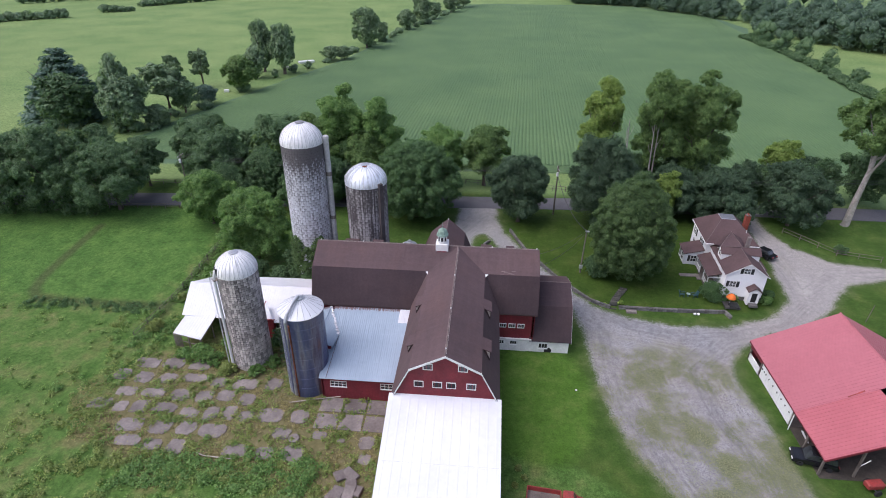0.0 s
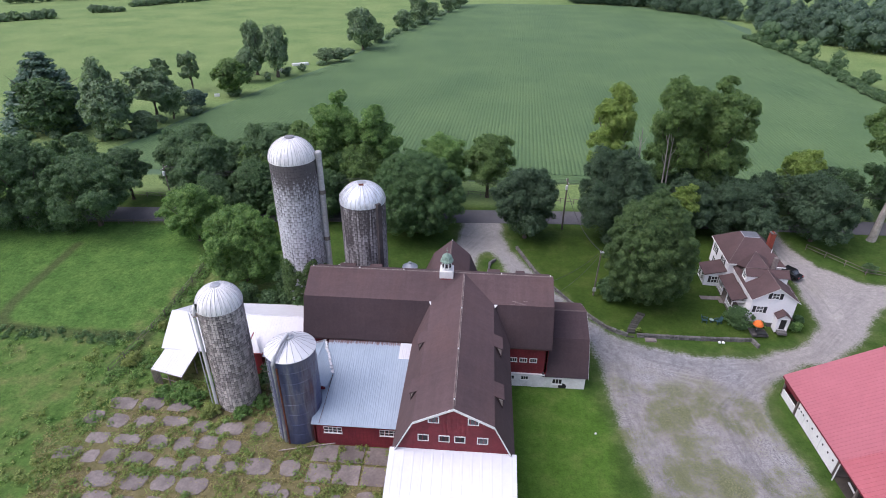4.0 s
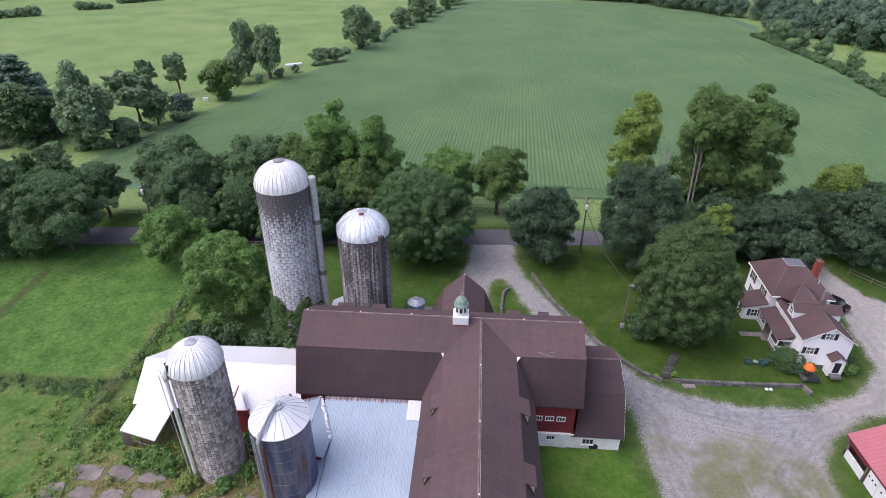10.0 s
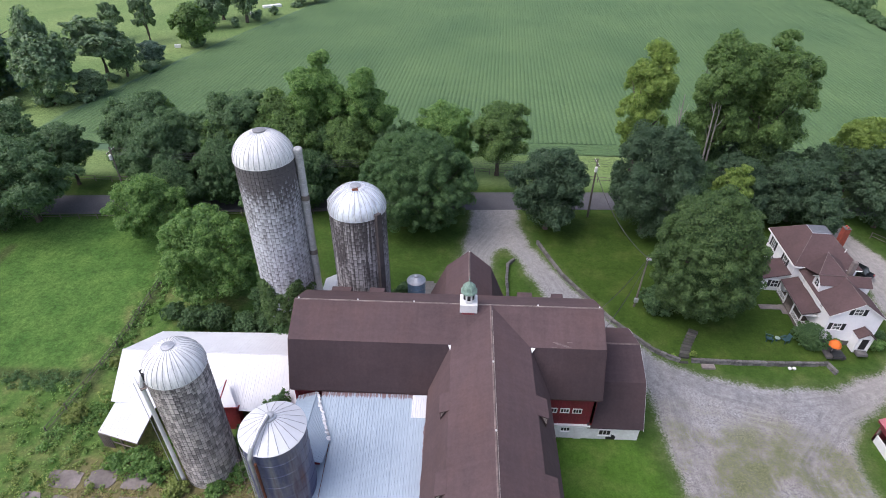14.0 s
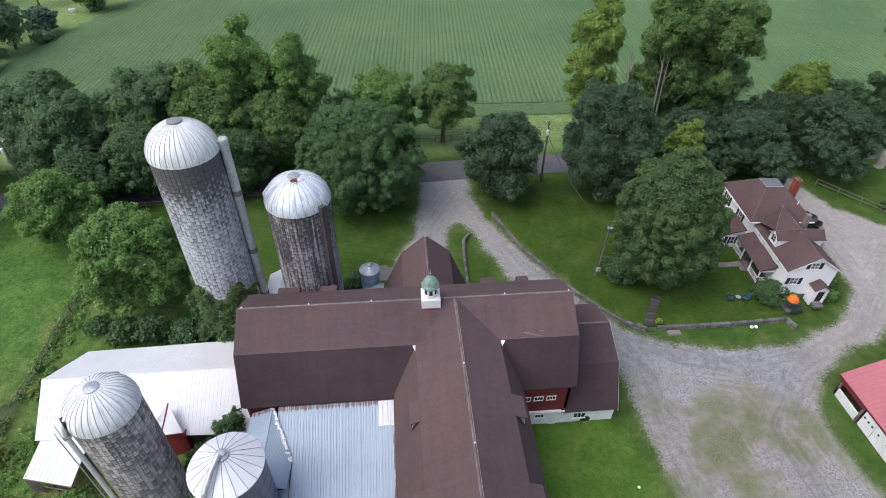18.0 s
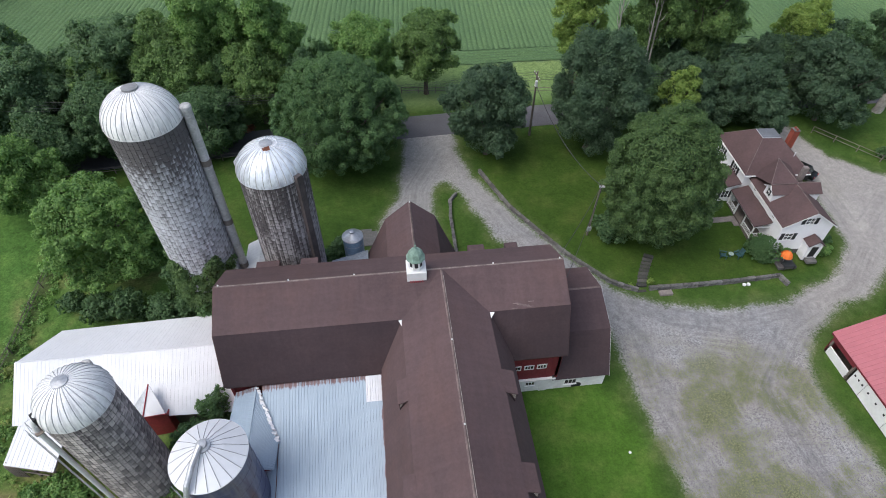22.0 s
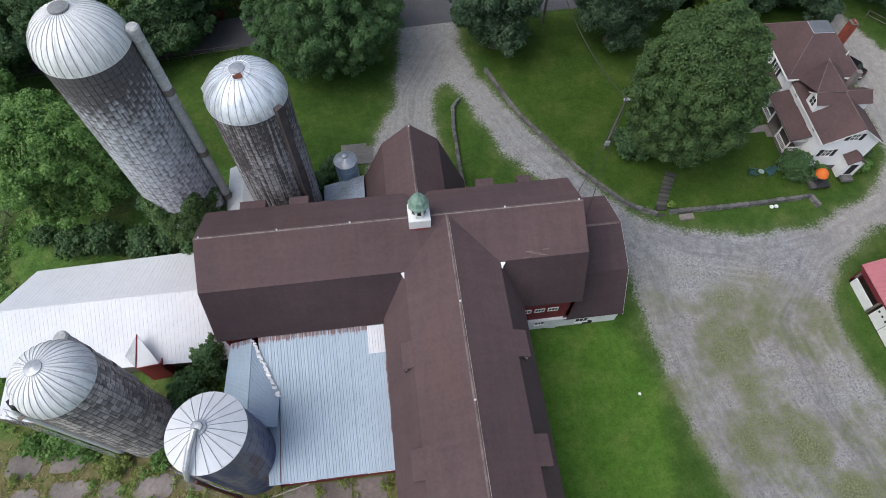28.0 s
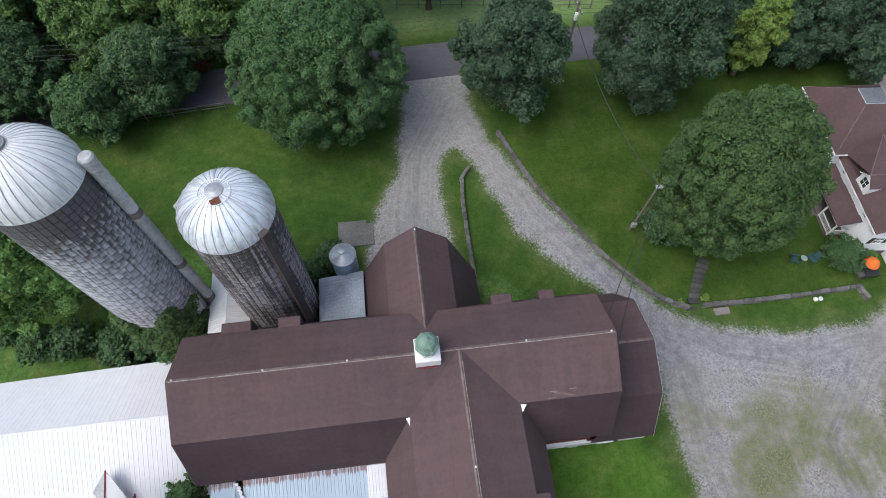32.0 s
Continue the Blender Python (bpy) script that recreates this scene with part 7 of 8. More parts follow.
for x in (3.42, 5.48):
    hpart("vestibule_roof", slab([(x, -1.45, 2.2), (x, 0.1, 2.2), (4.45, 0.1, 3.05), (4.45, -1.45, 3.05)], 0.1), ROOF_DARK)
door = hpart("entry_door", boxm(4.0, 4.95, -1.26, -1.2, 0.0, 2.1), WHITE, None, "white glazed entry door")
part("entry_glass", boxm(4.1, 4.85, -1.275, -1.26, 0.25, 1.95), DARK, door)
hpart("corner_post", boxm(5.1, 5.25, -1.3, -1.18, 0, 2.25), WHITE)
hpart("entry_step", boxm(3.9, 5.1, -2.0, -1.2, -0.3, 0.1, bevel=0.03), STONE)
# small lean-to on the east side
hpart("side_porch_roof", slab([(6.4, 5.2, 3.0), (6.4, 8.3, 3.0), (8.2, 8.3, 2.5), (8.2, 5.2, 2.5)], 0.12), ROOF_DARK)
hpart("side_porch_wall", boxm(6.4, 7.9, 5.5, 8.1, -0.3, 2.5), SIDING)

# ---- red open shed across the yard ----
DIRT = worn("packed_dirt", (0.085, 0.07, 0.058), (0.05, 0.043, 0.036), 0.95, coarse=0.8, fine=6)
cart_shed = thing("machine_shed", (41, 52, 0), 0, "open-fronted red-roofed machine shed with white side panels", "shed")
EX, RXX, EZ, RZ = 36.15, 45.9, 2.65, 7.75
ribbed_roof(cart_shed, "roof", (RXX, 61.75, RZ), (RXX, 49.0, RZ), (EX, 49.0, EZ), (EX, 61.75, EZ), RED_TIN, 0.45, 0.03)
ribbed_roof(cart_shed, "roof", (43.9, 49.06, RZ - 1.1), (43.9, 42.3, RZ - 1.1), (EX, 42.3, EZ - 0.04), (EX, 49.06, EZ - 0.04), RED_TIN_NEW, 0.45, 0.03, label="newer brighter red roof section")
ribbed_roof(cart_shed, "roof", (RXX, 61.75, RZ), (RXX, 42.3, RZ), (55.5, 42.3, EZ), (55.5, 61.75, EZ), RED_TIN, 0.45, 0.03)
wpart("ridge_cap", tube([(RXX, 42.3, RZ + 0.03), (RXX, 61.75, RZ + 0.03)], 0.1, 6), RED_TIN, cart_shed)
wpart("gable_wall", prism([(36.5, 0), (55.2, 0), (55.2, 2.7), (RXX, RZ - 0.15), (36.5, 2.7)], "y", 61.3, 61.5), RED, cart_shed, "red board gable")
wpart("lifted_sheet", slab([(41.0, 49.0, 5.25), (42.6, 49.15, 6.1), (42.6, 49.3, 6.16), (41.0, 49.1, 5.3)], 0.02), TRACTOR_RED, cart_shed, "lifted dark roof sheet edge")
wpart("dirt_floor", boxm(36.4, 55.2, 42.2, 61.4, -0.1, 0.04), DIRT, cart_shed, "dark packed dirt floor")
wpart("side_wall", boxm(55.0, 55.2, 42.6, 61.4, 0, 2.6), RED, cart_shed)
wpart("eave_board", boxm(EX + 0.02, EX + 0.1, 42.3, 61.7, EZ - 0.26, EZ - 0.07), RED, cart_shed)
wpart("verge_board", slab([(EX, 42.25, EZ - 0.05), (EX, 42.32, EZ - 0.05), (43.9, 42.32, RZ - 1.15), (43.9, 42.25, RZ - 1.15)], 0.25), RED, cart_shed)
for y0, y1 in ((49.5, 52.6), (52.65, 56.0), (56.05, 57.6)):
    pn = wpart("white_panel", boxm(36.32, 36.4, y0, y1, 0.15, 2.35, bevel=0.01), WHITE, cart_shed, "white sliding side panel")
    for i in range(3):
        y = y0 + (i + 0.5) * (y1 - y0) / 3
        wpart("bolt_plate", boxm(36.28, 36.32, y - 0.09, y + 0.09, 1.45, 1.65), SHUTTER, pn)
wpart("low_wall", boxm(36.35, 36.5, 58.0, 61.3, 0, 1.0), WHITE, cart_shed)
wpart("side_frame", boxm(36.3, 36.42, 58.0, 61.3, 1.9, 2.35), RED, cart_shed)
for y in (42.7, 46.0, 49.3, 58.0, 61.2):
    wpart("post", boxm(36.35, 36.55, y - 0.1, y + 0.1, -0.1, 2.4), WOOD, cart_shed)
for x in (40.0, 44.0, 48.0, 52.0):
    z = EZ + (x - EX) * (RZ - EZ) / (RXX - EX) if x < RXX else RZ - (x - RXX) * (RZ - EZ) / (55.5 - RXX)
    wpart("post", boxm(x - 0.1, x + 0.1, 42.6, 42.8, -0.1, z - 0.9), WOOD, cart_shed)
    br = wpart("brace", tube([(x, 42.7, 1.5), (x + 0.9, 42.7, 2.6)], 0.06, 4), WHITE, cart_shed)
wpart("partition", boxm(36.6, 55.0, 49.3, 49.45, 0, 2.5), WOOD, cart_shed, "dark board partition")
wpart("fallen_board", slab([(36.9, 47.9, 0.9), (37.1, 47.9, 0.9), (37.3, 46.6, 0.4), (37.1, 46.6, 0.4)], 0.05), WHITE, cart_shed)
wpart("propped_board", tube([(36.0, 48.7, 0.1), (36.2, 48.9, 2.3)], 0.06, 4), WHITE, cart_shed)


# ---- vehicles ----
def car(x, y, rz, paint, label, suv=False):
    """A parked car: body, glasshouse, wheels, lamps."""
    z = height(x, y) + 0.02
    ob = thing("car", (x, y, z), rz, label, "car", "parked vehicles")
    L, W = 4.5, 1.78
    hood, roof_h = (0.98, 1.72) if suv else (0.88, 1.42)
    prof = [(-L / 2, 0.35), (-L / 2 + 0.05, 0.75), (-L / 2 + 0.25, hood), (L / 2 - 1.3, hood + 0.03), (L / 2 - 0.12, hood - 0.15), (L / 2, 0.6), (L / 2 - 0.05, 0.32)]
    bm = prism([(s, zz) for s, zz in prof], "x", -W / 2, W / 2)
    bm.transform(Matrix.Rotation(0, 4, "Z"))
    bmesh.ops.bevel(bm, geom=bm.edges[:], offset=0.08, segments=2, affect="EDGES")
    part("body", bm, paint, ob)
    top = [(-L / 2 + (0.25 if suv else 0.7), hood), (-L / 2 + (0.45 if suv else 1.15), roof_h), (0.55, roof_h), (1.15, hood)]
    bm = prism(top, "x", -W / 2 + 0.14, W / 2 - 0.14)
    bmesh.ops.bevel(bm, geom=bm.edges[:], offset=0.06, segments=2, affect="EDGES")
    part("glasshouse", bm, GLASS, ob)
    part("roof", boxm(-W / 2 + 0.2, W / 2 - 0.2, top[1][0] + 0.1, 0.5, roof_h - 0.02, roof_h + 0.03, bevel=0.02), paint, ob)
    wheel = done("tyre", lathe([(0.2, -0.1), (0.31, -0.11), (0.33, -0.06), (0.33, 0.06), (0.31, 0.11), (0.2, 0.1)], 20), RUBBER)
    rim = done("rim", lathe([(0.05, -0.09), (0.2, -0.1), (0.2, 0.1), (0.05, 0.09)], 14), STEEL)
    for sx in (-1, 1):
        for sy in (-1.35, 1.4):
            w = new("tyre", wheel)
            w.parent = ob
            w.matrix_basis = Matrix.Translation((sx * (W / 2 - 0.1), sy, 0.33)) @ pose(0, 0, 0, 0, 90, 0)
            r = new("rim", rim)
            r.parent = w
    for sx in (-0.6, 0.6):
        part("headlight", boxm(sx - 0.2, sx + 0.2, L / 2 - 0.1, L / 2 - 0.01, 0.6, 0.72, bevel=0.02), WHITE, ob)
        part("tail_light", boxm(sx - 0.15, sx + 0.15, -L / 2 + 0.0, -L / 2 + 0.12, 0.65, 0.85, bevel=0.02), TRACTOR_RED, ob)
    return ob


car(48.6, 88.1, 35, CAR_BLACK, "black car parked on the drive behind the house")
car(36.6, 44.2, 75, CAR_BLACK, "black car nosing out of the open shed", True)


def tractor(x, y, rz):
    ob = thing("farm_wagon", (x, y, 0), rz, "faded red farm truck box and cab beside the barn", "farm vehicle", "parked vehicles")
    part("box_floor", boxm(-3.0, 0.3, -1.0, 1.0, 0.75, 0.9), WOOD, ob)
    for a in ((-3.0, 0.3, -1.05, -0.97), (-3.0, 0.3, 0.97, 1.05), (-3.05, -2.97, -1.0, 1.0), (0.25, 0.33, -1.0, 1.0)):
        part("box_side", boxm(*a, 0.75, 1.5), TRACTOR_RED, ob)
    bm = prism([(0.45, 0.5), (0.45, 1.9), (1.5, 1.95), (1.8, 1.25), (2.9, 1.15), (3.0, 0.5)], "x", -0.9, 0.9)
    bm.transform(Matrix.Rotation(radians(-90), 4, "Z"))
    bmesh.ops.bevel(bm, geom=bm.edges[:], offset=0.1, segments=2, affect="EDGES")
    part("cab", bm, TRACTOR_RED, ob)
    part("windscreen", slab([(1.52, -0.75, 1.9), (1.52, 0.75, 1.9), (1.82, 0.75, 1.32), (1.82, -0.75, 1.32)], 0.02), GLASS, ob)
    wheel = done("tyre", lathe([(0.22, -0.12), (0.4, -0.13), (0.44, -0.06), (0.44, 0.06), (0.4, 0.13), (0.22, 0.12)], 20), RUBBER)
    rim = done("rim", lathe([(0.05, -0.11), (0.22, -0.12), (0.22, 0.12), (0.05, 0.11)], 14), TRACTOR_RED)
    for sx in (-1.9, 2.2):
        for sy in (-0.85, 0.85):
            w = new("tyre", wheel)
            w.parent = ob
            w.matrix_basis = Matrix.Translation((sx, sy, 0.44)) @ pose(0, 0, 0, 90, 0, 0)
            r = new("rim", rim)
            r.parent = w
    return ob


tractor(8.6, 36.2, -6)
machine = thing("red_implement", (41.0, 41.2, 0), 10, "small red farm implement beside the shed", "farm machine", "parked vehicles")
part("tank", boxm(-0.9, 0.9, -0.45, 0.45, 0.5, 1.2, bevel=0.12), TRACTOR_RED, machine)
part("axle", tube([(0, -0.8, 0.4), (0, 0.8, 0.4)], 0.05, 6), STEEL, machine)
for s in (-0.75, 0.75):
    part("wheel", lathe([(0.2, -0.08), (0.38, -0.09), (0.4, 0), (0.38, 0.09), (0.2, 0.08)], 16), RUBBER, machine).matrix_basis = Matrix.Translation((0, s, 0.4)) @ pose(0, 0, 0, 90, 0, 0)
part("drawbar", tube([(0.8, 0, 0.6), (2.0, 0, 0.35)], 0.05, 6), STEEL, machine)

# ---- long white shed west of the barn, with its low open canopy ----
loafing = thing("cattle_shed", (-32, 64, 0), 0, "long white metal-roofed cattle shed beside the silos", "shed")
ribbed_roof(loafing, "roof", (-41.9, 65.4, 4.9), (-22.2, 65.4, 4.9), (-22.2, 70.5, 3.2), (-40.2, 70.0, 3.2), WHITE_TIN, 0.35, 0.012)
ribbed_roof(loafing, "roof", (-42.0, 65.4, 4.9), (-22.2, 65.4, 4.9), (-22.2, 59.6, 2.6), (-41.2, 60.2, 2.8), WHITE_TIN, 0.35, 0.012)
wpart("end_slope", slab([(-41.9, 65.4, 4.88), (-40.2, 70.0, 3.19), (-42.1, 67.2, 3.3)], 0.05), WHITE_TIN, loafing)
wpart("ridge_cap", tube([(-41.9, 65.4, 4.92), (-22.2, 65.4, 4.92)], 0.07, 5), WHITE_TIN, loafing)
wpart("wall_north", boxm(-40.3, -22.2, 69.7, 69.85, -0.2, 3.1), WOOD, loafing)
wpart("wall_west", boxm(-41.0, -40.85, 61.3, 69.6, -0.2, 3.0), WOOD, loafing)
wpart("wall_south", boxm(-36.0, -22.2, 60.4, 60.55, -0.2, 2.75), WOOD, loafing)
apex, hip, west_low, east_low = (-29.5, 61.9, 4.7), (-29.85, 59.45, 3.3), (-31.0, 60.7, 3.2), (-27.95, 59.6, 3.3)
entry = wpart("entry_roof", slab([apex, hip, east_low], 0.05), WHITE_TIN, loafing, "white hipped entry roof")
wpart("entry_side_roof", slab([apex, west_low, hip], 0.05), STEEL, entry, "grey tin side roof")
wpart("entry_trim", tube([(apex[0], apex[1], 4.73), (hip[0], hip[1], 3.36), (east_low[0], east_low[1], 3.34)], 0.065, 4), RED_TRIM, entry, "red painted trim")
wpart("entry_front", slab([(-29.8, 59.5, 3.25), (-28.0, 59.65, 3.25), (-28.0, 59.6, 0.0), (-29.8, 59.45, 0.0)], 0.12), RED_TRIM, entry, "red board entry wall")
wpart("entry_side", slab([(-28.05, 59.7, 3.1), (-28.05, 60.7, 2.75), (-28.05, 60.7, 0.0), (-28.05, 59.7, 0.0)], 0.1), RED_TRIM, entry)
canopy = thing("open_canopy", (-38.8, 59.5, 0), 0, "low open canopy with a white roof on grey posts", "canopy")
ribbed_roof(canopy, "roof", (-40.6, 63.4, 3.15), (-36.2, 61.4, 3.15), (-36.6, 55.9, 2.15), (-41.0, 57.0, 2.15), WHITE_TIN, 0.4, 0.02)
for x, y in ((-40.8, 57.2), (-38.8, 56.7), (-36.8, 56.2), (-36.5, 59.0), (-40.6, 60.5)):
    wpart("post", boxm(x - 0.07, x + 0.07, y - 0.07, y + 0.07, -0.1, 2.2), WOOD, canopy)
for a, c in (((-41.0, 57.05, 2.0), (-36.6, 55.95, 2.0)), ((-41.0, 57.2, 2.0), (-40.6, 62.0, 2.9)), ((-36.6, 56.0, 2.0), (-36.3, 61.0, 2.95)), ((-41.0, 57.1, 1.0), (-36.6, 56.0, 1.0))):
    wpart("beam", tube([a, c], 0.07, 4), WOOD, canopy)
for i in range(6):
    x = -41.0 + i * 0.22
    wpart("side_board", boxm(x, x + 0.12, 56.9 - i * 0.04, 56.96 - i * 0.04, 0.0, 2.0), WOOD, canopy)

# small roofs north of the wing
feed = thing("feed_room", (-12, 73.8, 0.4), 0, "low feed room with a rusty corrugated roof behind the barn", "shed")
ribbed_roof(feed, "roof", (-9.8, 75.8, 5.3), (-9.8, 71.0, 5.5), (-13.9, 71.0, 3.6), (-13.9, 76.4, 3.4), worn("pale_blue_sheet", (0.46, 0.53, 0.62), (0.30, 0.33, 0.38), 0.45, metal=0.1, coarse=0.5), 0.3, 0.04)
wpart("wall", boxm(-13.7, -9.9, 75.2, 75.35, 0, 3.3), RED, feed)
wpart("wall", boxm(-13.75, -13.6, 71.2, 75.3, 0, 2.7), RED, feed)
link = thing("silo_room", (-21.0, 74.3, 0.4), 0, "pale roofed silo room between the two silos", "shed")
ribbed_roof(link, "roof", (-21.0, 71.1, 6.1), (-21.0, 78.2, 6.1), (-22.7, 78.2, 5.2), (-22.7, 71.1, 5.2), WHITE, 0.4, 0.02)
ribbed_roof(link, "roof", (-21.0, 71.1, 6.1), (-21.0, 78.2, 6.1), (-19.3, 78.2, 5.2), (-19.3, 71.1, 5.2), WHITE, 0.4, 0.02)
wpart("wall", prism([(-22.5, 0.2), (-19.5, 0.2), (-19.5, 5.15), (-21.0, 6.0), (-22.5, 5.15)], "y", 77.9, 78.05), WHITE_WALL, link)


# ---- stone walls, steps, poles ----
def stone_wall(name, line, z_of, hgt, thick, label, seed, cap=0.55, lift=0.0):
    """A dry wall of single stones with flat capstones along a line."""
    rnd = random.Random(seed)
    ob = thing(name, (line[0][0], line[0][1], z_of(*line[0])), 0, label, "stone wall")
    inv_ = chain(ob).inverted()
    protos = []
    for k in range(6):
        bm = bmesh.new()
        add_box(bm, -0.5, 0.5, -0.5, 0.5, -0.5, 0.5)
        bmesh.ops.bevel(bm, geom=bm.edges[:], offset=0.1, segments=1, affect="EDGES")
        for v in bm.verts:
            v.co += Vector((rnd.uniform(-.07, .07), rnd.uniform(-.07, .07), rnd.uniform(-.07, .07)))
        protos.append(done("stone", bm, STONE))
    for (x0, y0), (x1, y1) in zip(line, line[1:]):
        L = math.hypot(x1 - x0, y1 - y0)
        ang = math.atan2(y1 - y0, x1 - x0)
        s = 0.0
        while s < L:
            w = rnd.uniform(0.55, 1.0)
            f = min(1.0, (s + w / 2) / L)
            x, y = x0 + (x1 - x0) * f, y0 + (y1 - y0) * f
            z = z_of(x, y)
            for j, (zz, hh) in enumerate(((0.25, 0.6), (0.82, 0.32))):
                q = new("stone" if j == 0 else "capstone", protos[rnd.randrange(6)])
                q.parent = ob
                q.matrix_basis = inv_ @ Matrix.Translation((x, y, z + hgt * zz - 0.05)) @ Matrix.Rotation(ang + rnd.uniform(-.06, .06), 4, "Z") @ Matrix.Diagonal((w * 1.04, thick * rnd.uniform(0.85, 1.15), hgt * hh * rnd.uniform(0.9, 1.15), 1))
            s += w
    return ob


def low_z(x, y):
    return max(0.0, (min(y, 102) - 65.0)) * 0.048


stone_wall("retaining_wall", [(5.2, 92.8), (7.9, 85.6), (10.4, 81.4), (13.0, 77.2), (15.2, 74.5), (17.0, 72.4), (18.6, 71.4), (19.4, 71.05)], low_z, 0.62, 0.34, "low grey dry-stone retaining wall round the lawn", 3)
stone_wall("retaining_wall", [(21.1, 70.95), (26.0, 70.85), (31.0, 70.9), (36.7, 71.1), (37.0, 70.2)], low_z, 0.62, 0.34, "low grey dry-stone wall along the lawn's edge", 4)
stone_wall("kerb_wall", [(1.5, 88.6), (0.6, 87.4), (0.3, 84.5), (0.25, 80.0), (0.35, 76.2)], low_z, 0.55, 0.35, "curved low stone kerb beside the barn ramp", 5)

DARK_STONE = worn("mossy_dark_stone", (0.085, 0.08, 0.075), (0.045, 0.048, 0.04), 0.9, coarse=0.9, fine=5, each=0.3)
steps = thing("garden_steps", (20.2, 71.0, low_z(20.2, 71.0)), 0, "old stone steps from the drive up to the lawn", "steps")
for i in range(10):
    f = i / 9
    x, y = 20.2 + 2.3 * f ** 1.3, 70.9 + 4.3 * f
    z = max(low_z(x, y) + 0.1 + 0.07 * i, height(x, y) + 0.05)
    wpart("step", boxm(-0.55, 0.55, -0.24, 0.24, -0.25, 0.03, bevel=0.03, m=Matrix.Translation((x, y, z)) @ Matrix.Rotation(radians(-28 * f), 4, "Z")), DARK_STONE, steps)
solid("mounting_stone", boxm(22.1, 23.6, 69.9, 70.6, 0.1, 0.5, bevel=0.06), CONCRETE, "pale flat mounting stone below the wall", "stone")
path_slab = solid("path_slab", boxm(32.4, 35.3, 79.7, 80.6, 1.0, height(34, 80.2) + 0.04, bevel=0.03), CONCRETE, "pale concrete slab path to the porch", "path")
pad = solid("concrete_pad", boxm(-12.4, -8.9, 80.8, 84.3, 0.3, height(-10.6, 82.4) + 0.06, bevel=0.04), worn("old_pad", (0.22, 0.21, 0.205), (0.14, 0.135, 0.13), 0.9), "worn grey concrete pad beside the driveway", "pavement")
patio = solid("patio", boxm(37.0, 39.2, 71.9, 73.6, 0.9, height(38, 72.8) + 0.05, bevel=0.03), worn("dark_paver", (0.14, 0.13, 0.13), (0.08, 0.075, 0.075), 0.9), "small dark paved patio", "pavement")


def utility_pole(x, y, h, rz, label):
    ob = thing("utility_pole", (x, y, height(x, y) - 0.3), rz, label, "utility pole")
    part("post", tube([(0, 0, 0), (0, 0, h * 0.5), (0, 0, h)], [0.17, 0.14, 0.11], 10), WOOD, ob)
    part("crossarm", boxm(-1.2, 1.2, -0.06, 0.06, h - 0.75, h - 0.6), WOOD, ob)
    for q in (-1.05, -0.45, 0.45, 1.05):
        part("insulator", lathe([(0.03, 0), (0.05, 0.06), (0.03, 0.14)], 8), WHITE, ob).matrix_basis = Matrix.Translation((q, 0, h - 0.6))
    part("transformer", lathe([(0.05, 0), (0.22, 0.03), (0.22, 0.75), (0.12, 0.85)], 14), WHITE, ob, "pale grey transformer").matrix_basis = Matrix.Translation((0.3, -0.1, h - 2.0))
    return ob


utility_pole(13.75, 100.0, 10.4, -85, "wooden utility pole with a transformer by the road")
P1 = Vector((13.75, 100.0, 11.4))
yard_pole = thing("service_pole", (16.3, 79.4, height(16.3, 79.4) - 0.3), 0, "slim grey service pole with a meter on the lawn", "utility pole")
part("post", tube([(0, 0, 0), (0.1, -0.2, 8.2)], [0.13, 0.09], 8), WOOD, yard_pole)
part("meter_box", boxm(-0.25, 0.25, -0.35, -0.05, 1.2, 1.8, bevel=0.03), STEEL, yard_pole)
part("lamp_head", boxm(-0.1, 0.5, -0.4, -0.1, 7.9, 8.1, bevel=0.03), STEEL, yard_pole)


def cable(name, a, b2, sag, label, r=0.02):
    pts = []
    a, b2 = Vector(a), Vector(b2)
    for i in range(17):
        f = i / 16
        p = a.lerp(b2, f)
        p.z -= sag * 4 * f * (1 - f)
        pts.append(p)
    return solid(name, tube(pts, r, 4), WIRE, label, "cable", "overhead cables")


YP = (16.4, 79.2, height(16.3, 79.4) + 7.8)
cable("service_cable", P1 - Vector((0, 0, 1.5)), YP, 1.7, "sagging service cable from the road pole", 0.05)
cable("service_cable", YP, (7.6, 66.5, 11.5), 0.6, "service cable to the barn", 0.032)
cable("service_cable", (16.5, 79.1, YP[2] - 0.1), (8.0, 64.5, 11.0), 0.8, "service cable to the barn", 0.032)
cable("service_cable", YP, (34.0, 83.6, 5.6), 0.6, "service cable to the farmhouse", 0.015)
for q in (-1.0, -0.4, 0.4, 1.0):
    cable("power_line", (13.75 + q * 0.08, 100.0 + q, 11.2), (-60, 100.3 + q, 11.0), 1.2, "power line along the road", 0.018)
    cable("power_line", (13.75 + q * 0.08, 100.0 + q, 11.2), (82, 101.5 + q, 11.0), 1.4, "power line along the road", 0.018)
utility_pole(-60, 100.3, 10.2, -88, "wooden utility pole by the road among trees")


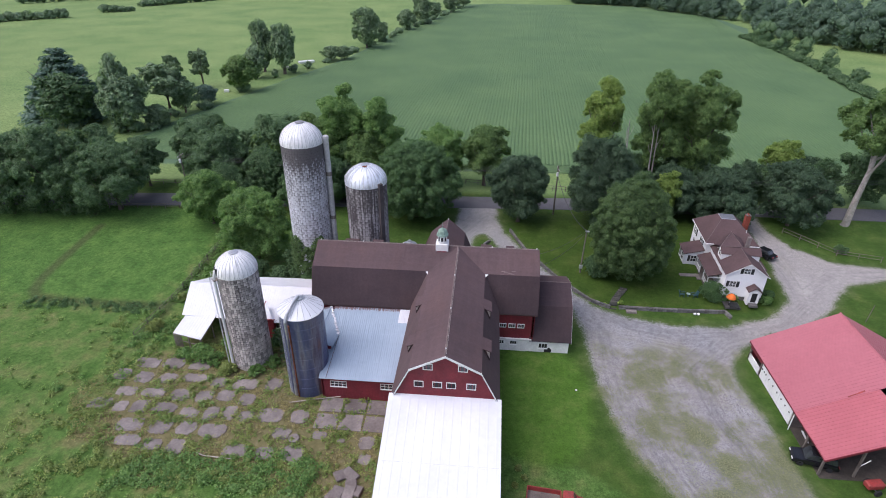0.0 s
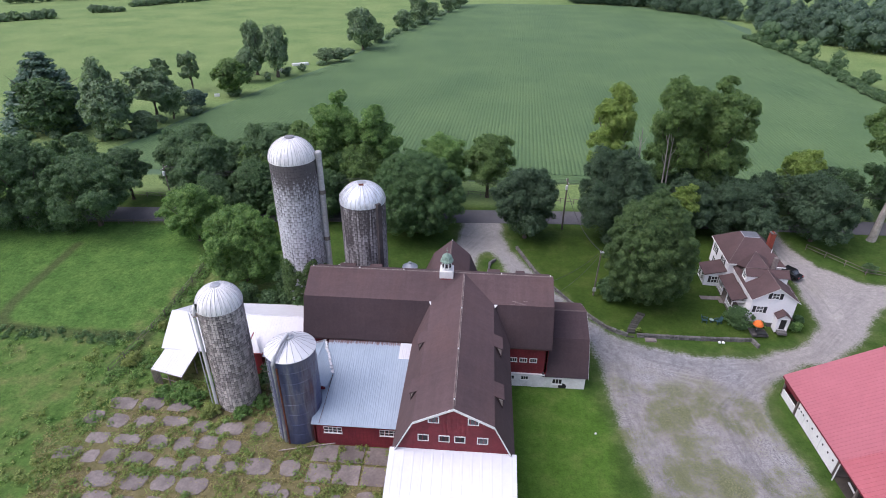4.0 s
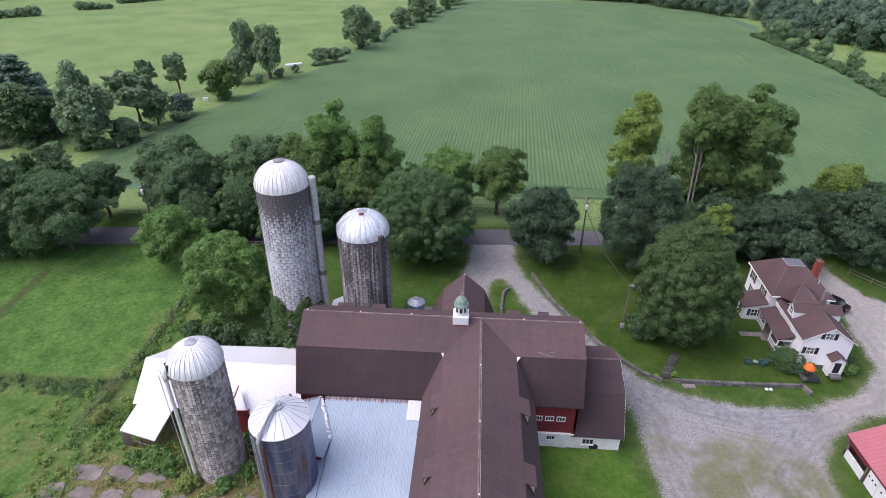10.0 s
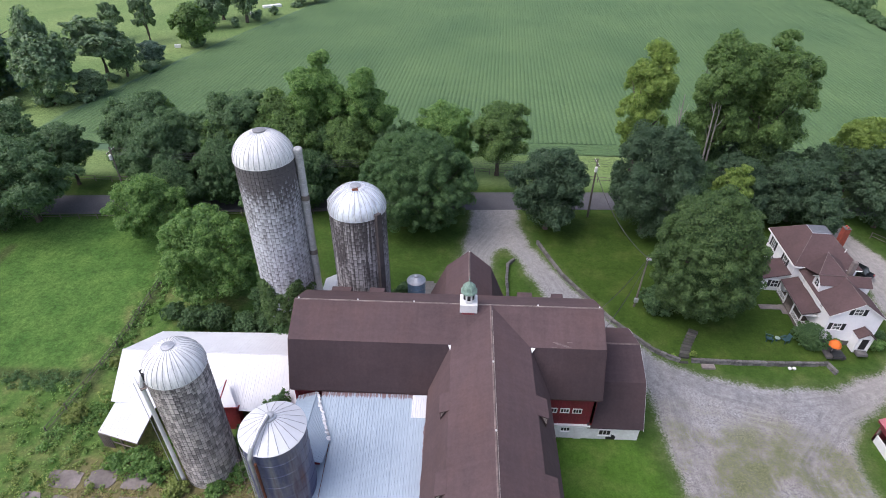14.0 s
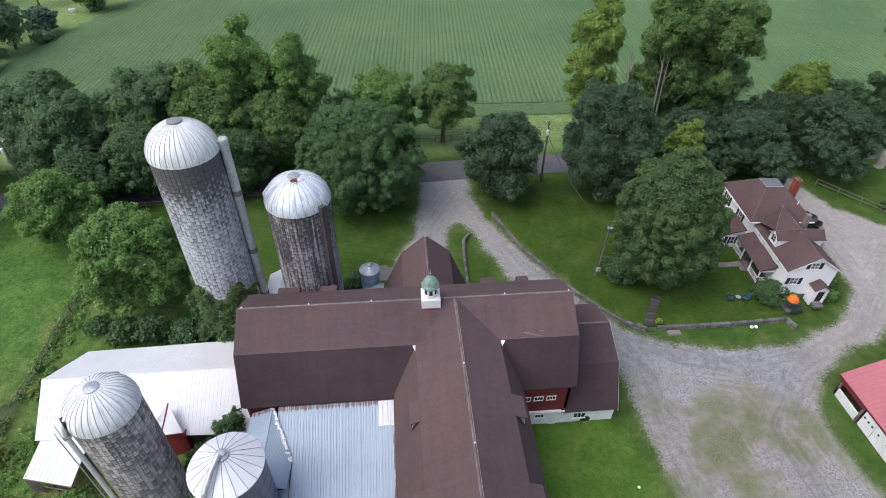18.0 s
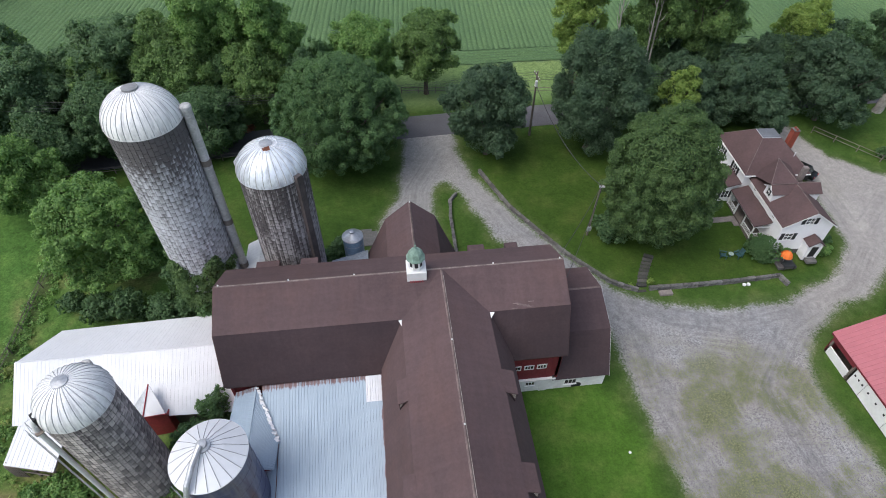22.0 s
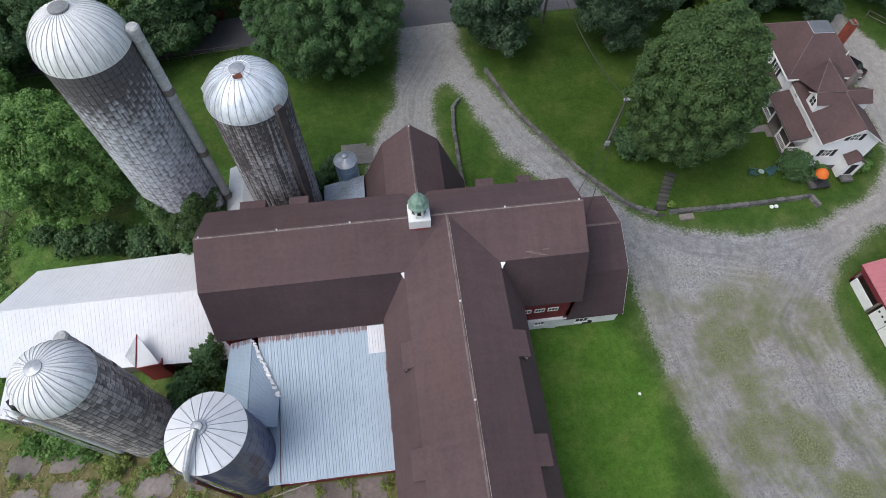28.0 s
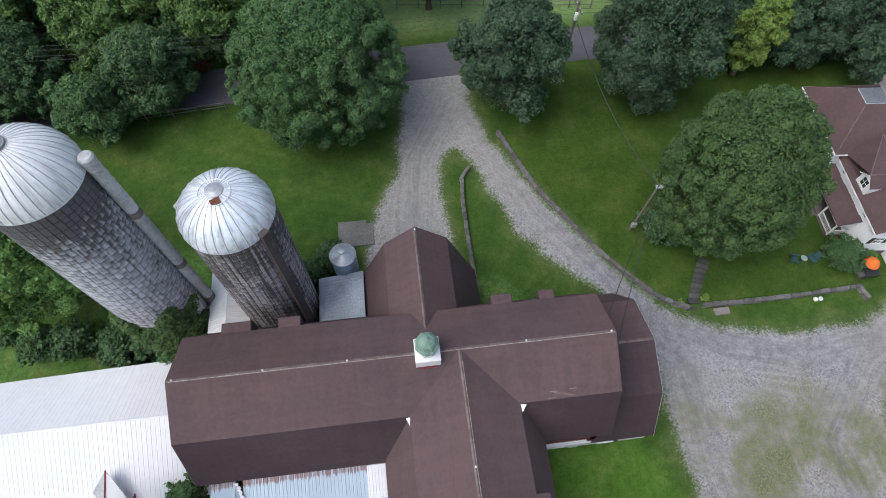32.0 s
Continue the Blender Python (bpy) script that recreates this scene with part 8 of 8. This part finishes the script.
def rail_fence(name, line, label, hgt=1.1, gap=2.6):
    ob = thing(name, (line[0][0], line[0][1], height(*line[0])), 0, label, "fence")
    rnd_ = random.Random(len(line) * 7 + int(line[0][0]))
    prev = None
    for (x0, y0), (x1, y1) in zip(line, line[1:]):
        k = max(1, int(math.hypot(x1 - x0, y1 - y0) / gap))
        for i in range(k + 1):
            x, y = x0 + (x1 - x0) * i / k, y0 + (y1 - y0) * i / k
            z = height(x, y)
            wpart("post", tube([(x, y, z - 0.2), (x + rnd_.uniform(-.05, .05), y, z + hgt)], 0.07, 5), WOOD, ob)
            if prev and i:
                for q in (0.45, 0.95):
                    wpart("rail", tube([(prev[0], prev[1], prev[2] + q * hgt), (x, y, z + q * hgt + rnd_.uniform(-.06, .06))], 0.045, 4), WOOD, ob)
            prev = (x, y, z)
    return ob


rail_fence("field_fence", [(-47.5, 58.0), (-46.4, 70.0), (-46.2, 84.0)], "old grey post and rail fence along the meadow")
rail_fence("road_fence", [(-4.0, 113.5), (20.0, 111.0)], "old rail fence between road and crop")
rail_fence("drive_fence", [(55.5, 96.5), (61.5, 89.2), (68.0, 87.6)], "grey split-rail fence beside the drive")
rail_fence("road_fence", [(-86.0, 106.6), (-58.0, 107.2)], "low grey rail fence beyond the road")
rail_fence("road_fence", [(-74, 95.0), (-60, 96.0), (-24, 99.2)], "thin rail fence on the road verge")
solid("marker_post", tube([(56.6, 70.8, 0), (56.9, 70.9, 3.2)], 0.06, 6), WOOD, "slim grey post standing in the grass", "post")

# ---- garden things ----
umbrella = thing("patio_umbrella", (37.75, 72.7, height(37.75, 72.7)), 0, "closed-top round orange patio umbrella on a pole", "umbrella")
part("canopy", lathe([(0.66, 1.55), (0.7, 1.6), (0.55, 1.95), (0.3, 2.2), (0.05, 2.3)], 16), ORANGE, umbrella)
part("pole", tube([(0, 0, 0), (0, 0, 2.5)], 0.025, 8), STEEL, umbrella)
table = thing("patio_table", (38.2, 72.2, height(38.2, 72.2) + 0.05), 0, "dark patio table beside the umbrella", "table")
part("tabletop", boxm(-0.7, 0.7, -0.45, 0.45, 0.7, 0.75, bevel=0.01), SHUTTER, table)
for a in (-0.6, 0.6):
    for c in (-0.35, 0.35):
        part("leg", boxm(a - 0.03, a + 0.03, c - 0.03, c + 0.03, 0, 0.7), SHUTTER, table)


def lawn_chair(x, y, rz):
    ob = thing("lawn_chair", (x, y, height(x, y)), rz, "teal green slatted wooden lawn chair", "chair", "chairs on the lawn")
    for i in range(5):
        part("seat_slat", boxm(-0.28, 0.28, -0.3 + i * 0.12, -0.2 + i * 0.12, 0.36 - i * 0.02, 0.39 - i * 0.02), GREEN_TEAL, ob)
        part("back_slat", boxm(-0.28 + i * 0.115, -0.18 + i * 0.115, 0.0, 0.03, 0, 0.75, m=Matrix.Translation((0, 0.3, 0.3)) @ pose(0, 0, 0, -22, 0, 0)), GREEN_TEAL, ob)
    for s in (-1, 1):
        part("armrest", boxm(s * 0.38 - 0.07, s * 0.38 + 0.07, -0.4, 0.4, 0.56, 0.59), GREEN_TEAL, ob)
        for c in (-0.33, 0.3):
            part("leg", boxm(s * 0.36 - 0.03, s * 0.36 + 0.03, c - 0.04, c + 0.04, -0.02, 0.56), GREEN_TEAL, ob)
    return ob


lawn_chair(31.2, 74.3, 70)
lawn_chair(33.0, 74.15, -70)
side_table = thing("side_table", (32.1, 74.25, height(32.1, 74.25)), 0, "small round pale side table between two lawn chairs", "table")
part("tabletop", lathe([(0.3, 0.45), (0.32, 0.48), (0.3, 0.5)], 16), worn("pale_green_paint", (0.35, 0.45, 0.40), (0.28, 0.36, 0.32), 0.6), side_table)
part("pedestal", tube([(0, 0, -0.02), (0, 0, 0.46)], [0.12, 0.05], 8), GREEN_TEAL, side_table)
for dx in (0, 0.55):
    bm = bmesh.new()
    bmesh.ops.create_icosphere(bm, subdivisions=2, radius=0.22)
    for v in bm.verts:
        v.co *= 1 + 0.12 * math.sin(v.co.x * 9 + dx * 5) * math.cos(v.co.y * 7)
        v.co.z *= 0.8
    bm.transform(Matrix.Translation((32.1 + dx, 70.35, 0.45)))
    solid("white_boulder", bm, WHITE_WALL, "white painted round stone by the wall", "stone", "white stones")
bm = bmesh.new()
bmesh.ops.create_icosphere(bm, subdivisions=2, radius=0.14)
bm.transform(Matrix.Translation((12.6, 53.0, 0.12)) @ Matrix.Diagonal((1, 1, 0.7, 1)))
solid("white_boulder", bm, WHITE_WALL, "small white stone lying in the grass", "stone", "white stones")
shrub("boxwood", 35.7, 74.0, 2.7, 2.2, "maple", 3, "clipped round green shrub beside the porch", 12000, 0.07, shape="round", lobes=160)
shrub("boxwood", 38.7, 73.9, 1.1, 0.8, "fresh", 4, "small green shrub by the patio", 1200, 0.09)
shrub("flowering_shrub", 43.6, 74.0, 1.3, 1.1, "fresh", 5, "loose green shrub by the entry", 1500, 0.1)
shrub("flowering_shrub", 44.6, 75.6, 1.2, 1.0, "maple", 6, "loose green shrub by the entry", 1300, 0.1)
shrub("yellow_plant", 19.2, 71.5, 0.5, 0.45, "gold", 7, "small yellow plant beside the steps", 500, 0.07)
shrub("yellow_plant", 21.4, 71.5, 0.5, 0.45, "gold", 8, "small yellow plant beside the steps", 500, 0.07)
shrub("lilac_bush", 18.6, 78.6, 4.2, 2.2, "dark", 9, "dark bush beside the service pole", 3200, 0.14)
for i, (x, y, h, r, lf) in enumerate(((-38.2, 73.6, 3.4, 2.0, "dark"), (-35.2, 73.4, 3.8, 2.2, "dark"), (-31.8, 73.2, 3.2, 1.8, "dark"), (-28.8, 72.4, 3.6, 1.9, "dark"), (-23.9, 59.9, 5.2, 1.8, "maple"), (-25.8, 57.8, 3.4, 2.0, "maple"), (-15.0, 77.5, 3.6, 1.9, "maple"), (-41.5, 75.0, 2.4, 1.6, "dark"), (-12.9, 79.2, 3.3, 1.8, "dark"), (-33.4, 57.6, 1.5, 1.5, "fresh"), (-36.5, 55.0, 1.9, 1.9, "fresh"), (-34.4, 54.2, 1.6, 1.5, "fresh"), (-31.6, 52.4, 1.2, 1.3, "weed"), (-28.0, 52.6, 1.0, 1.2, "fresh"), (-38.6, 55.0, 1.2, 1.2, "fresh"), (-26.4, 54.4, 1.2, 1.2, "fresh"), (-24.4, 55.8, 1.5, 1.3, "maple"), (-22.9, 53.6, 1.1, 0.9, "fresh"), (-45.2, 67.5, 1.0, 0.9, "weed"), (-45.5, 60.0, 1.4, 1.4, "weed"), (-32.0, 53.0, 1.0, 1.0, "weed"), (-26.3, 70.8, 4.2, 1.5, "maple"), (-24.2, 71.4, 3.6, 1.3, "maple"), (-31.0, 72.0, 3.8, 2.2, "dark"), (68.0, 79.0, 4.2, 3.0, "far"), (46.5, 64.5, 1.6, 1.2, "maple"), (62.5, 90.2, 1.6, 1.3, "maple"), (-29.6, 76.0, 6.0, 2.6, "dark"), (-96.0, 91.6, 4.6, 3.4, "dark"), (-91.0, 91.2, 5.0, 3.4, "dark"), (-86.0, 91.8, 4.4, 3.0, "dark"), (-79.5, 91.6, 5.0, 3.4, "dark"), (-75.0, 92.0, 4.8, 3.0, "dark"))):
    shrub("bush", x, y, h, r, lf, 20 + i, "leafy green bush among the farm buildings", int(800 + 350 * h), 0.13)
for i, (x, y, r) in enumerate(((5.0, 40.5, 0.5), (5.6, 39.4, 0.45), (4.6, 38.4, 0.4))):
    shrub("weed_clump", x, y, 0.7, r, "weed", 60 + i, "pale weedy clump beside the barn", 350, 0.07)

# ---- broken concrete slabs of the old barnyard ----
barnyard = thing("barnyard_paving", (-27, 46, 0), 0, "cracked pale concrete slabs of the old barnyard with weeds between", "pavement", kind="structure")
rnd = random.Random(21)
inv = chain(barnyard).inverted()
SLABS = []


def worn_slab(cx, cy, w, h, turn, corners=13, power=5.0):
    """One broken-edged slab, rounded by wear, sunk into the weeds."""
    bm = bmesh.new()
    tilt, drop = rnd.uniform(-0.02, 0.02), rnd.uniform(0.035, 0.075)
    up, lo = [], []
    for i in range(corners):
        a_ = 2 * math.pi * (i + rnd.uniform(-0.3, 0.3)) / corners
        c_, s_ = math.cos(a_), math.sin(a_)
        r_ = (abs(c_) ** power + abs(s_) ** power) ** (-1 / power) * rnd.uniform(0.86, 1.03)
        px, py = c_ * r_ * w / 2, s_ * r_ * h / 2
        px, py = px * math.cos(turn) - py * math.sin(turn), px * math.sin(turn) + py * math.cos(turn)
        up.append(bm.verts.new((cx + px * 0.97, cy + py * 0.97, drop + tilt * px)))
        lo.append(bm.verts.new((cx + px, cy + py, -0.12)))
    bm.faces.new(up)
    for i in range(corners):
        bm.faces.new((up[i], lo[i], lo[(i + 1) % corners], up[(i + 1) % corners]))
    SLABS.append((cx, cy, w / 2, h / 2))
    wpart("slab", bm, CONCRETE, barnyard)


for j, y in enumerate((53.2, 50.7, 48.1, 45.5, 43.0, 40.5)):
    x = -47.5 + (1.3 if j % 2 else 0)
    while x < -19.0:
        w = rnd.uniform(1.7, 2.9) if rnd.random() < 0.7 else rnd.uniform(2.9, 3.7)
        cx, cy, hgt = x + w / 2, y + rnd.uniform(-0.3, 0.3), rnd.uniform(1.6, 2.35)
        inside = inside_distance(BARNYARD, np.array([cx]), np.array([cy]))[0] > (0.4 if cx > -43 else -1.5)
        clear = math.hypot(cx + 29.3, cy - 55.2) > 4.0 and math.hypot(cx + 20.5, cy - 51.4) > 3.6
        if inside and clear and rnd.random() < (0.86 if y > 44 else 0.62):
            worn_slab(cx, cy, w, hgt, rnd.uniform(-0.12, 0.12))
        x += w + rnd.uniform(0.15, 0.7)
# the better kept paving in front of the milking shed
for y0, y1 in ((49.1, 46.7), (46.55, 44.1)):
    for x0, x1 in ((-18.3, -15.6), (-15.5, -12.7), (-12.6, -9.9)):
        g_ = [rnd.uniform(0.0, 0.14) for _ in range(8)]
        t_ = rnd.uniform(-0.012, 0.012)
        cs = [(x0 + g_[0], y1 + g_[1]), (x1 - g_[2], y1 + g_[3]), (x1 - g_[4], y0 - g_[5]), (x0 + g_[6], y0 - g_[7])]
        wpart("slab", slab([(px, py, 0.07 + t_ * (px - x0)) for px, py in cs], 0.16), CONCRETE, barnyard)
        SLABS.append(((x0 + x1) / 2, (y0 + y1) / 2, 1.4, 1.25))
for cx, cy, w, h in ((-11.7, 42.6, 1.9, 2.0), (-11.5, 40.4, 1.5, 1.5), (-17.2, 43.2, 1.7, 1.2), (-14.6, 42.7, 1.0, 0.6)):
    worn_slab(cx, cy, w, h, rnd.uniform(-0.2, 0.2))
for i in range(7):
    bm = boxm(-0.9, 0.9, -0.6, 0.6, -0.15, 0.15, bevel=0.06, m=Matrix.Translation((-13.2 + rnd.uniform(-1.6, 1.6), 36.6 + rnd.uniform(-1.2, 1.6), 0.18)) @ pose(0, 0, 0, rnd.uniform(-12, 12), rnd.uniform(-12, 12), rnd.uniform(0, 180)))
    wpart("broken_slab", bm, CONCRETE, barnyard)
well = thing("well_cover", (-19.9, 42.5, 0), 0, "round pale concrete well cover among the weeds", "well cover")
part("ring", lathe([(0.62, -0.1), (0.62, 0.16), (0.52, 0.2)], 20), CONCRETE, well)
part("lid", lathe([(0.5, 0.1), (0.48, 0.17), (0.1, 0.19)], 20), WHITE_WALL, well)
for label_, pts_ in (("white plastic pipe lying across the old slabs", [(-22.1, 47.7, 0.22), (-19.2, 48.5, 0.2), (-16.2, 49.15, 0.3)]), ("pale fallen pole in the rank weeds", [(-29.6, 39.4, 0.4), (-28.7, 39.1, 0.4), (-25.6, 39.0, 0.3)])):
    solid("pipe", tube(pts_, 0.06, 6), VENT_FACE, label_, "pipe")


# ---- weeds and tall grass ----
def tufts(name, count, poly, leaf, size, seed, label, keep=None, clump=0.0):
    """Blades of tall weeds scattered over an outline."""
    rng = np.random.default_rng(seed)
    xs = [p[0] for p in poly]
    ys = [p[1] for p in poly]
    X = rng.uniform(min(xs), max(xs), count * 3)
    Y = rng.uniform(min(ys), max(ys), count * 3)
    ok = inside_distance(poly, X, Y) > 0
    if clump:
        f = np.array([noise.noise((x * clump, y * clump, seed)) for x, y in zip(X, Y)])
        ok &= f > rng.uniform(-0.15, 0.45, len(f))
    if keep is not None:
        ok &= keep(X, Y)
    X, Y = X[ok][:count], Y[ok][:count]
    k = len(X)
    b3 = 5
    X, Y = np.repeat(X, b3) + rng.normal(0, size * 0.5, k * b3), np.repeat(Y, b3) + rng.normal(0, size * 0.5, k * b3)
    Z = heights(X, Y)
    n_ = len(X)
    a = rng.uniform(0, 2 * np.pi, n_)
    h = size * rng.uniform(0.5, 1.3, n_)
    w = size * rng.uniform(0.2, 0.45, n_)
    dx, dy = np.cos(a), np.sin(a)
    lx, ly = rng.normal(0, 1.3, n_) * h, rng.normal(0, 1.3, n_) * h
    h = h * 0.55
    P0 = np.stack([X - dx * w, Y - dy * w, Z - 0.02], 1)
    P1_ = np.stack([X + dx * w, Y + dy * w, Z - 0.02], 1)
    P2 = np.stack([X + lx + dx * w * 0.6, Y + ly + dy * w * 0.6, Z + h], 1)
    P3 = np.stack([X + lx - dx * w * 0.6, Y + ly - dy * w * 0.6, Z + h], 1)
    V = np.stack([P0, P1_, P2, P3], 1).reshape(-1, 3)
    me = quick_mesh(name, V, np.arange(n_ * 4).reshape(-1, 4), np.zeros((0, 3), int), LEAF[leaf])
    return tagged(new(name, me), label, "weeds", kind="stuff")


def off_buildings(X, Y):
    ok = np.hypot(X + 29.3, Y - 55.2) > 2.5
    ok &= np.hypot(X + 20.5, Y - 51.4) > 2.6
    ok &= ~((X > -19) & (Y > 49.0))
    ok &= ~((X > -42.3) & (Y > 61))
    return ok


def weed_patches(name, poly, leaf, count, seed, label, rad=(0.25, 0.6), leaves=26, size=0.11, clump=0.2, lo=0.0, keep=None):
    """Low leafy clumps of weeds gathered in patches over an outline."""
    rng = np.random.default_rng(seed)
    xs, ys = [p[0] for p in poly], [p[1] for p in poly]
    X, Y = rng.uniform(min(xs), max(xs), count * 8), rng.uniform(min(ys), max(ys), count * 8)
    f = np.array([noise.noise((x * clump, y * clump, seed)) + 0.5 * noise.noise((x * clump * 3, y * clump * 3, seed + 9)) for x, y in zip(X, Y)])
    ok = (inside_distance(poly, X, Y) > 0) & off_buildings(X, Y) & (f > lo + rng.uniform(-0.1, 0.15, len(f)))
    if keep is not None:
        ok &= keep(X, Y)
    X, Y = X[ok][:count], Y[ok][:count]
    R = rng.uniform(*rad, len(X))
    C = np.stack([X, Y, heights(X, Y) + R * 0.15], 1)
    V, q, t = leaf_cloud(rng, C, R, np.array([X.mean(), Y.mean(), -30.0]), leaves * len(X), size, 0.3, hollow=0.0)
    return tagged(new(name, quick_mesh(name, V, q, t, LEAF[leaf])), label, "weeds", kind="stuff")


def between_slabs(X, Y):
    """True off the slabs, and here and there on their broken edges."""
    ok = off_buildings(X, Y)
    for cx, cy, w, h in SLABS:
        ok &= ((X - cx) / w) ** 2 + ((Y - cy) / h) ** 2 > 0.62
    return ok


YARD = BARNYARD[:1] + [(-49.5, 47.0)] + BARNYARD[1:]
tufts("yard_weeds", 4200, YARD, "weed", 0.17, 31, "yellow-green weeds growing between concrete slabs", between_slabs, 0.45)
tufts("dry_grass", 4200, YARD, "straw", 0.17, 32, "dry straw-coloured grass between concrete slabs", between_slabs, 0.3)
WILD = [(-75, 26), (-75, 64), (-46, 66), (-43, 62), (-44, 40), (-33, 38), (-22, 37), (-12, 33), (-10, 26)]
NEAR = [(-53, 26), (-53, 62), (-46, 66), (-43, 62), (-44, 40), (-33, 38), (-22, 37), (-12, 33), (-10, 26)]
BAND = [(-46, 36), (-46, 57), (-24, 58), (-18, 49.5), (-9.5, 49.5), (-9.5, 34), (-22, 35)]
weed_patches("yard_herbs", BAND, "weed", 620, 43, "leafy yellow-green weeds between concrete slabs", (0.2, 0.5), 24, 0.1, 0.3, 0.02, between_slabs)
weed_patches("yard_greens", BAND, "meadow", 300, 44, "low green weeds in the old barnyard", (0.2, 0.45), 22, 0.1, 0.35, 0.02, between_slabs)
weed_patches("rank_grass", WILD, "meadow", 380, 45, "patches of rank green grass", (0.25, 0.6), 18, 0.1, 0.16, 0.0)
weed_patches("tall_weeds", NEAR, "weed", 330, 46, "tall yellow-green weeds in the rough grass", (0.25, 0.6), 22, 0.11, 0.22, 0.05)
weed_patches("dark_weeds", NEAR, "fresh", 110, 47, "dark leafy docks and brambles in the rough grass", (0.25, 0.65), 26, 0.12, 0.15, 0.12)
EDGE = [(-47.6, 56), (-47.2, 84), (-45, 84), (-44.2, 73), (-43.5, 66), (-42.5, 56)]
weed_patches("edge_weeds", EDGE, "fresh", 190, 48, "tall weeds along the meadow fence", (0.25, 0.6), 26, 0.12, 0.3, -0.1)
weed_patches("south_weeds", [(-37, 35), (-36.5, 40.2), (-30, 39.2), (-23, 40.6), (-15.5, 39.6), (-15, 35)], "fresh", 260, 50, "rank dark green weeds at the edge of the slabs", (0.3, 0.75), 34, 0.12, 0.3, -0.2)
weed_patches("edge_herbs", [(-69, 63.5), (-69, 66.2), (-47, 66.4), (-47, 63.5)], "maple", 150, 49, "dark weeds along the meadow track", (0.2, 0.5), 24, 0.1, 0.3, -0.05)


# ---- ivy on the tall silo's foot ----
def ivy(x, y, r, z0, top, a0, a1, seed, label):
    rng = np.random.default_rng(seed)
    k = 340
    ang = np.radians(rng.uniform(a0, a1, k))
    zz = z0 + (top - z0) * rng.uniform(0, 1, k) ** 0.8 * (0.92 + 0.08 * np.sin(ang * 5))
    C = np.stack([x + (r + 0.05) * np.cos(ang), y + (r + 0.05) * np.sin(ang), zz], 1)
    R = rng.uniform(0.3, 0.55, k)
    V, q, t = leaf_cloud(rng, C, R, np.array([x, y, z0 + 1.0]), 20000, 0.13, 0.3, hollow=0.0)
    return tagged(new("ivy", quick_mesh("ivy", V, q, t, LEAF["olive"])), label, "climbing plant", kind="stuff")


ivy(-26.0, 74.3, 2.95, 0.4, 9.6, 165, 345, 8, "green ivy climbing the foot of the tall silo")


# ---- pale things at the far hedge ----
def white_shape(x, y, rz, L, W, label):
    """A white thing of unknown kind lying in the grass, built as a long open trough with rounded ends."""
    ob = thing("trough", (x, y, height(x, y)), rz, label, "trough", "white things at the hedge")
    bm = bmesh.new()
    for a in ((-W / 2, -W / 2 + 0.08), (W / 2 - 0.08, W / 2)):
        add_box(bm, -L / 2, L / 2, a[0], a[1], 0.05, 0.75)
    for a in ((-L / 2, -L / 2 + 0.08), (L / 2 - 0.08, L / 2)):
        add_box(bm, a[0], a[1], -W / 2 + 0.08, W / 2 - 0.08, 0.05, 0.75)
    add_box(bm, -L / 2, L / 2, -W / 2, W / 2, 0.0, 0.05)
    part("basin", bm, WHITE, ob)
    part("cover", boxm(-L / 2 + 0.1, L / 2 - 0.1, -W / 2 + 0.1, W / 2 - 0.1, 0.5, 0.72, bevel=0.08), WHITE, ob)
    return ob


# white shapes of unknown kind; the trough form is assumed
white_shape(-76.3, 236.0, 35, 6.5, 2.2, "long white thing of unknown kind lying beside the hedge, shaped as a covered trough")
white_shape(-88.8, 185.2, 20, 1.6, 1.2, "small white thing of unknown kind in the pasture, shaped as a covered trough")
white_shape(-80.4, 224.6, 60, 1.4, 1.2, "small white thing of unknown kind under the hedge trees, shaped as a covered trough")
# dry leaves on the road's verge
tufts("leaf_litter", 260, [(-30, 104.6), (-26.2, 105.0), (-26.2, 107.0), (-30, 106.6)], "litter", 0.18, 41, "orange-brown dry leaves under the roadside trees")
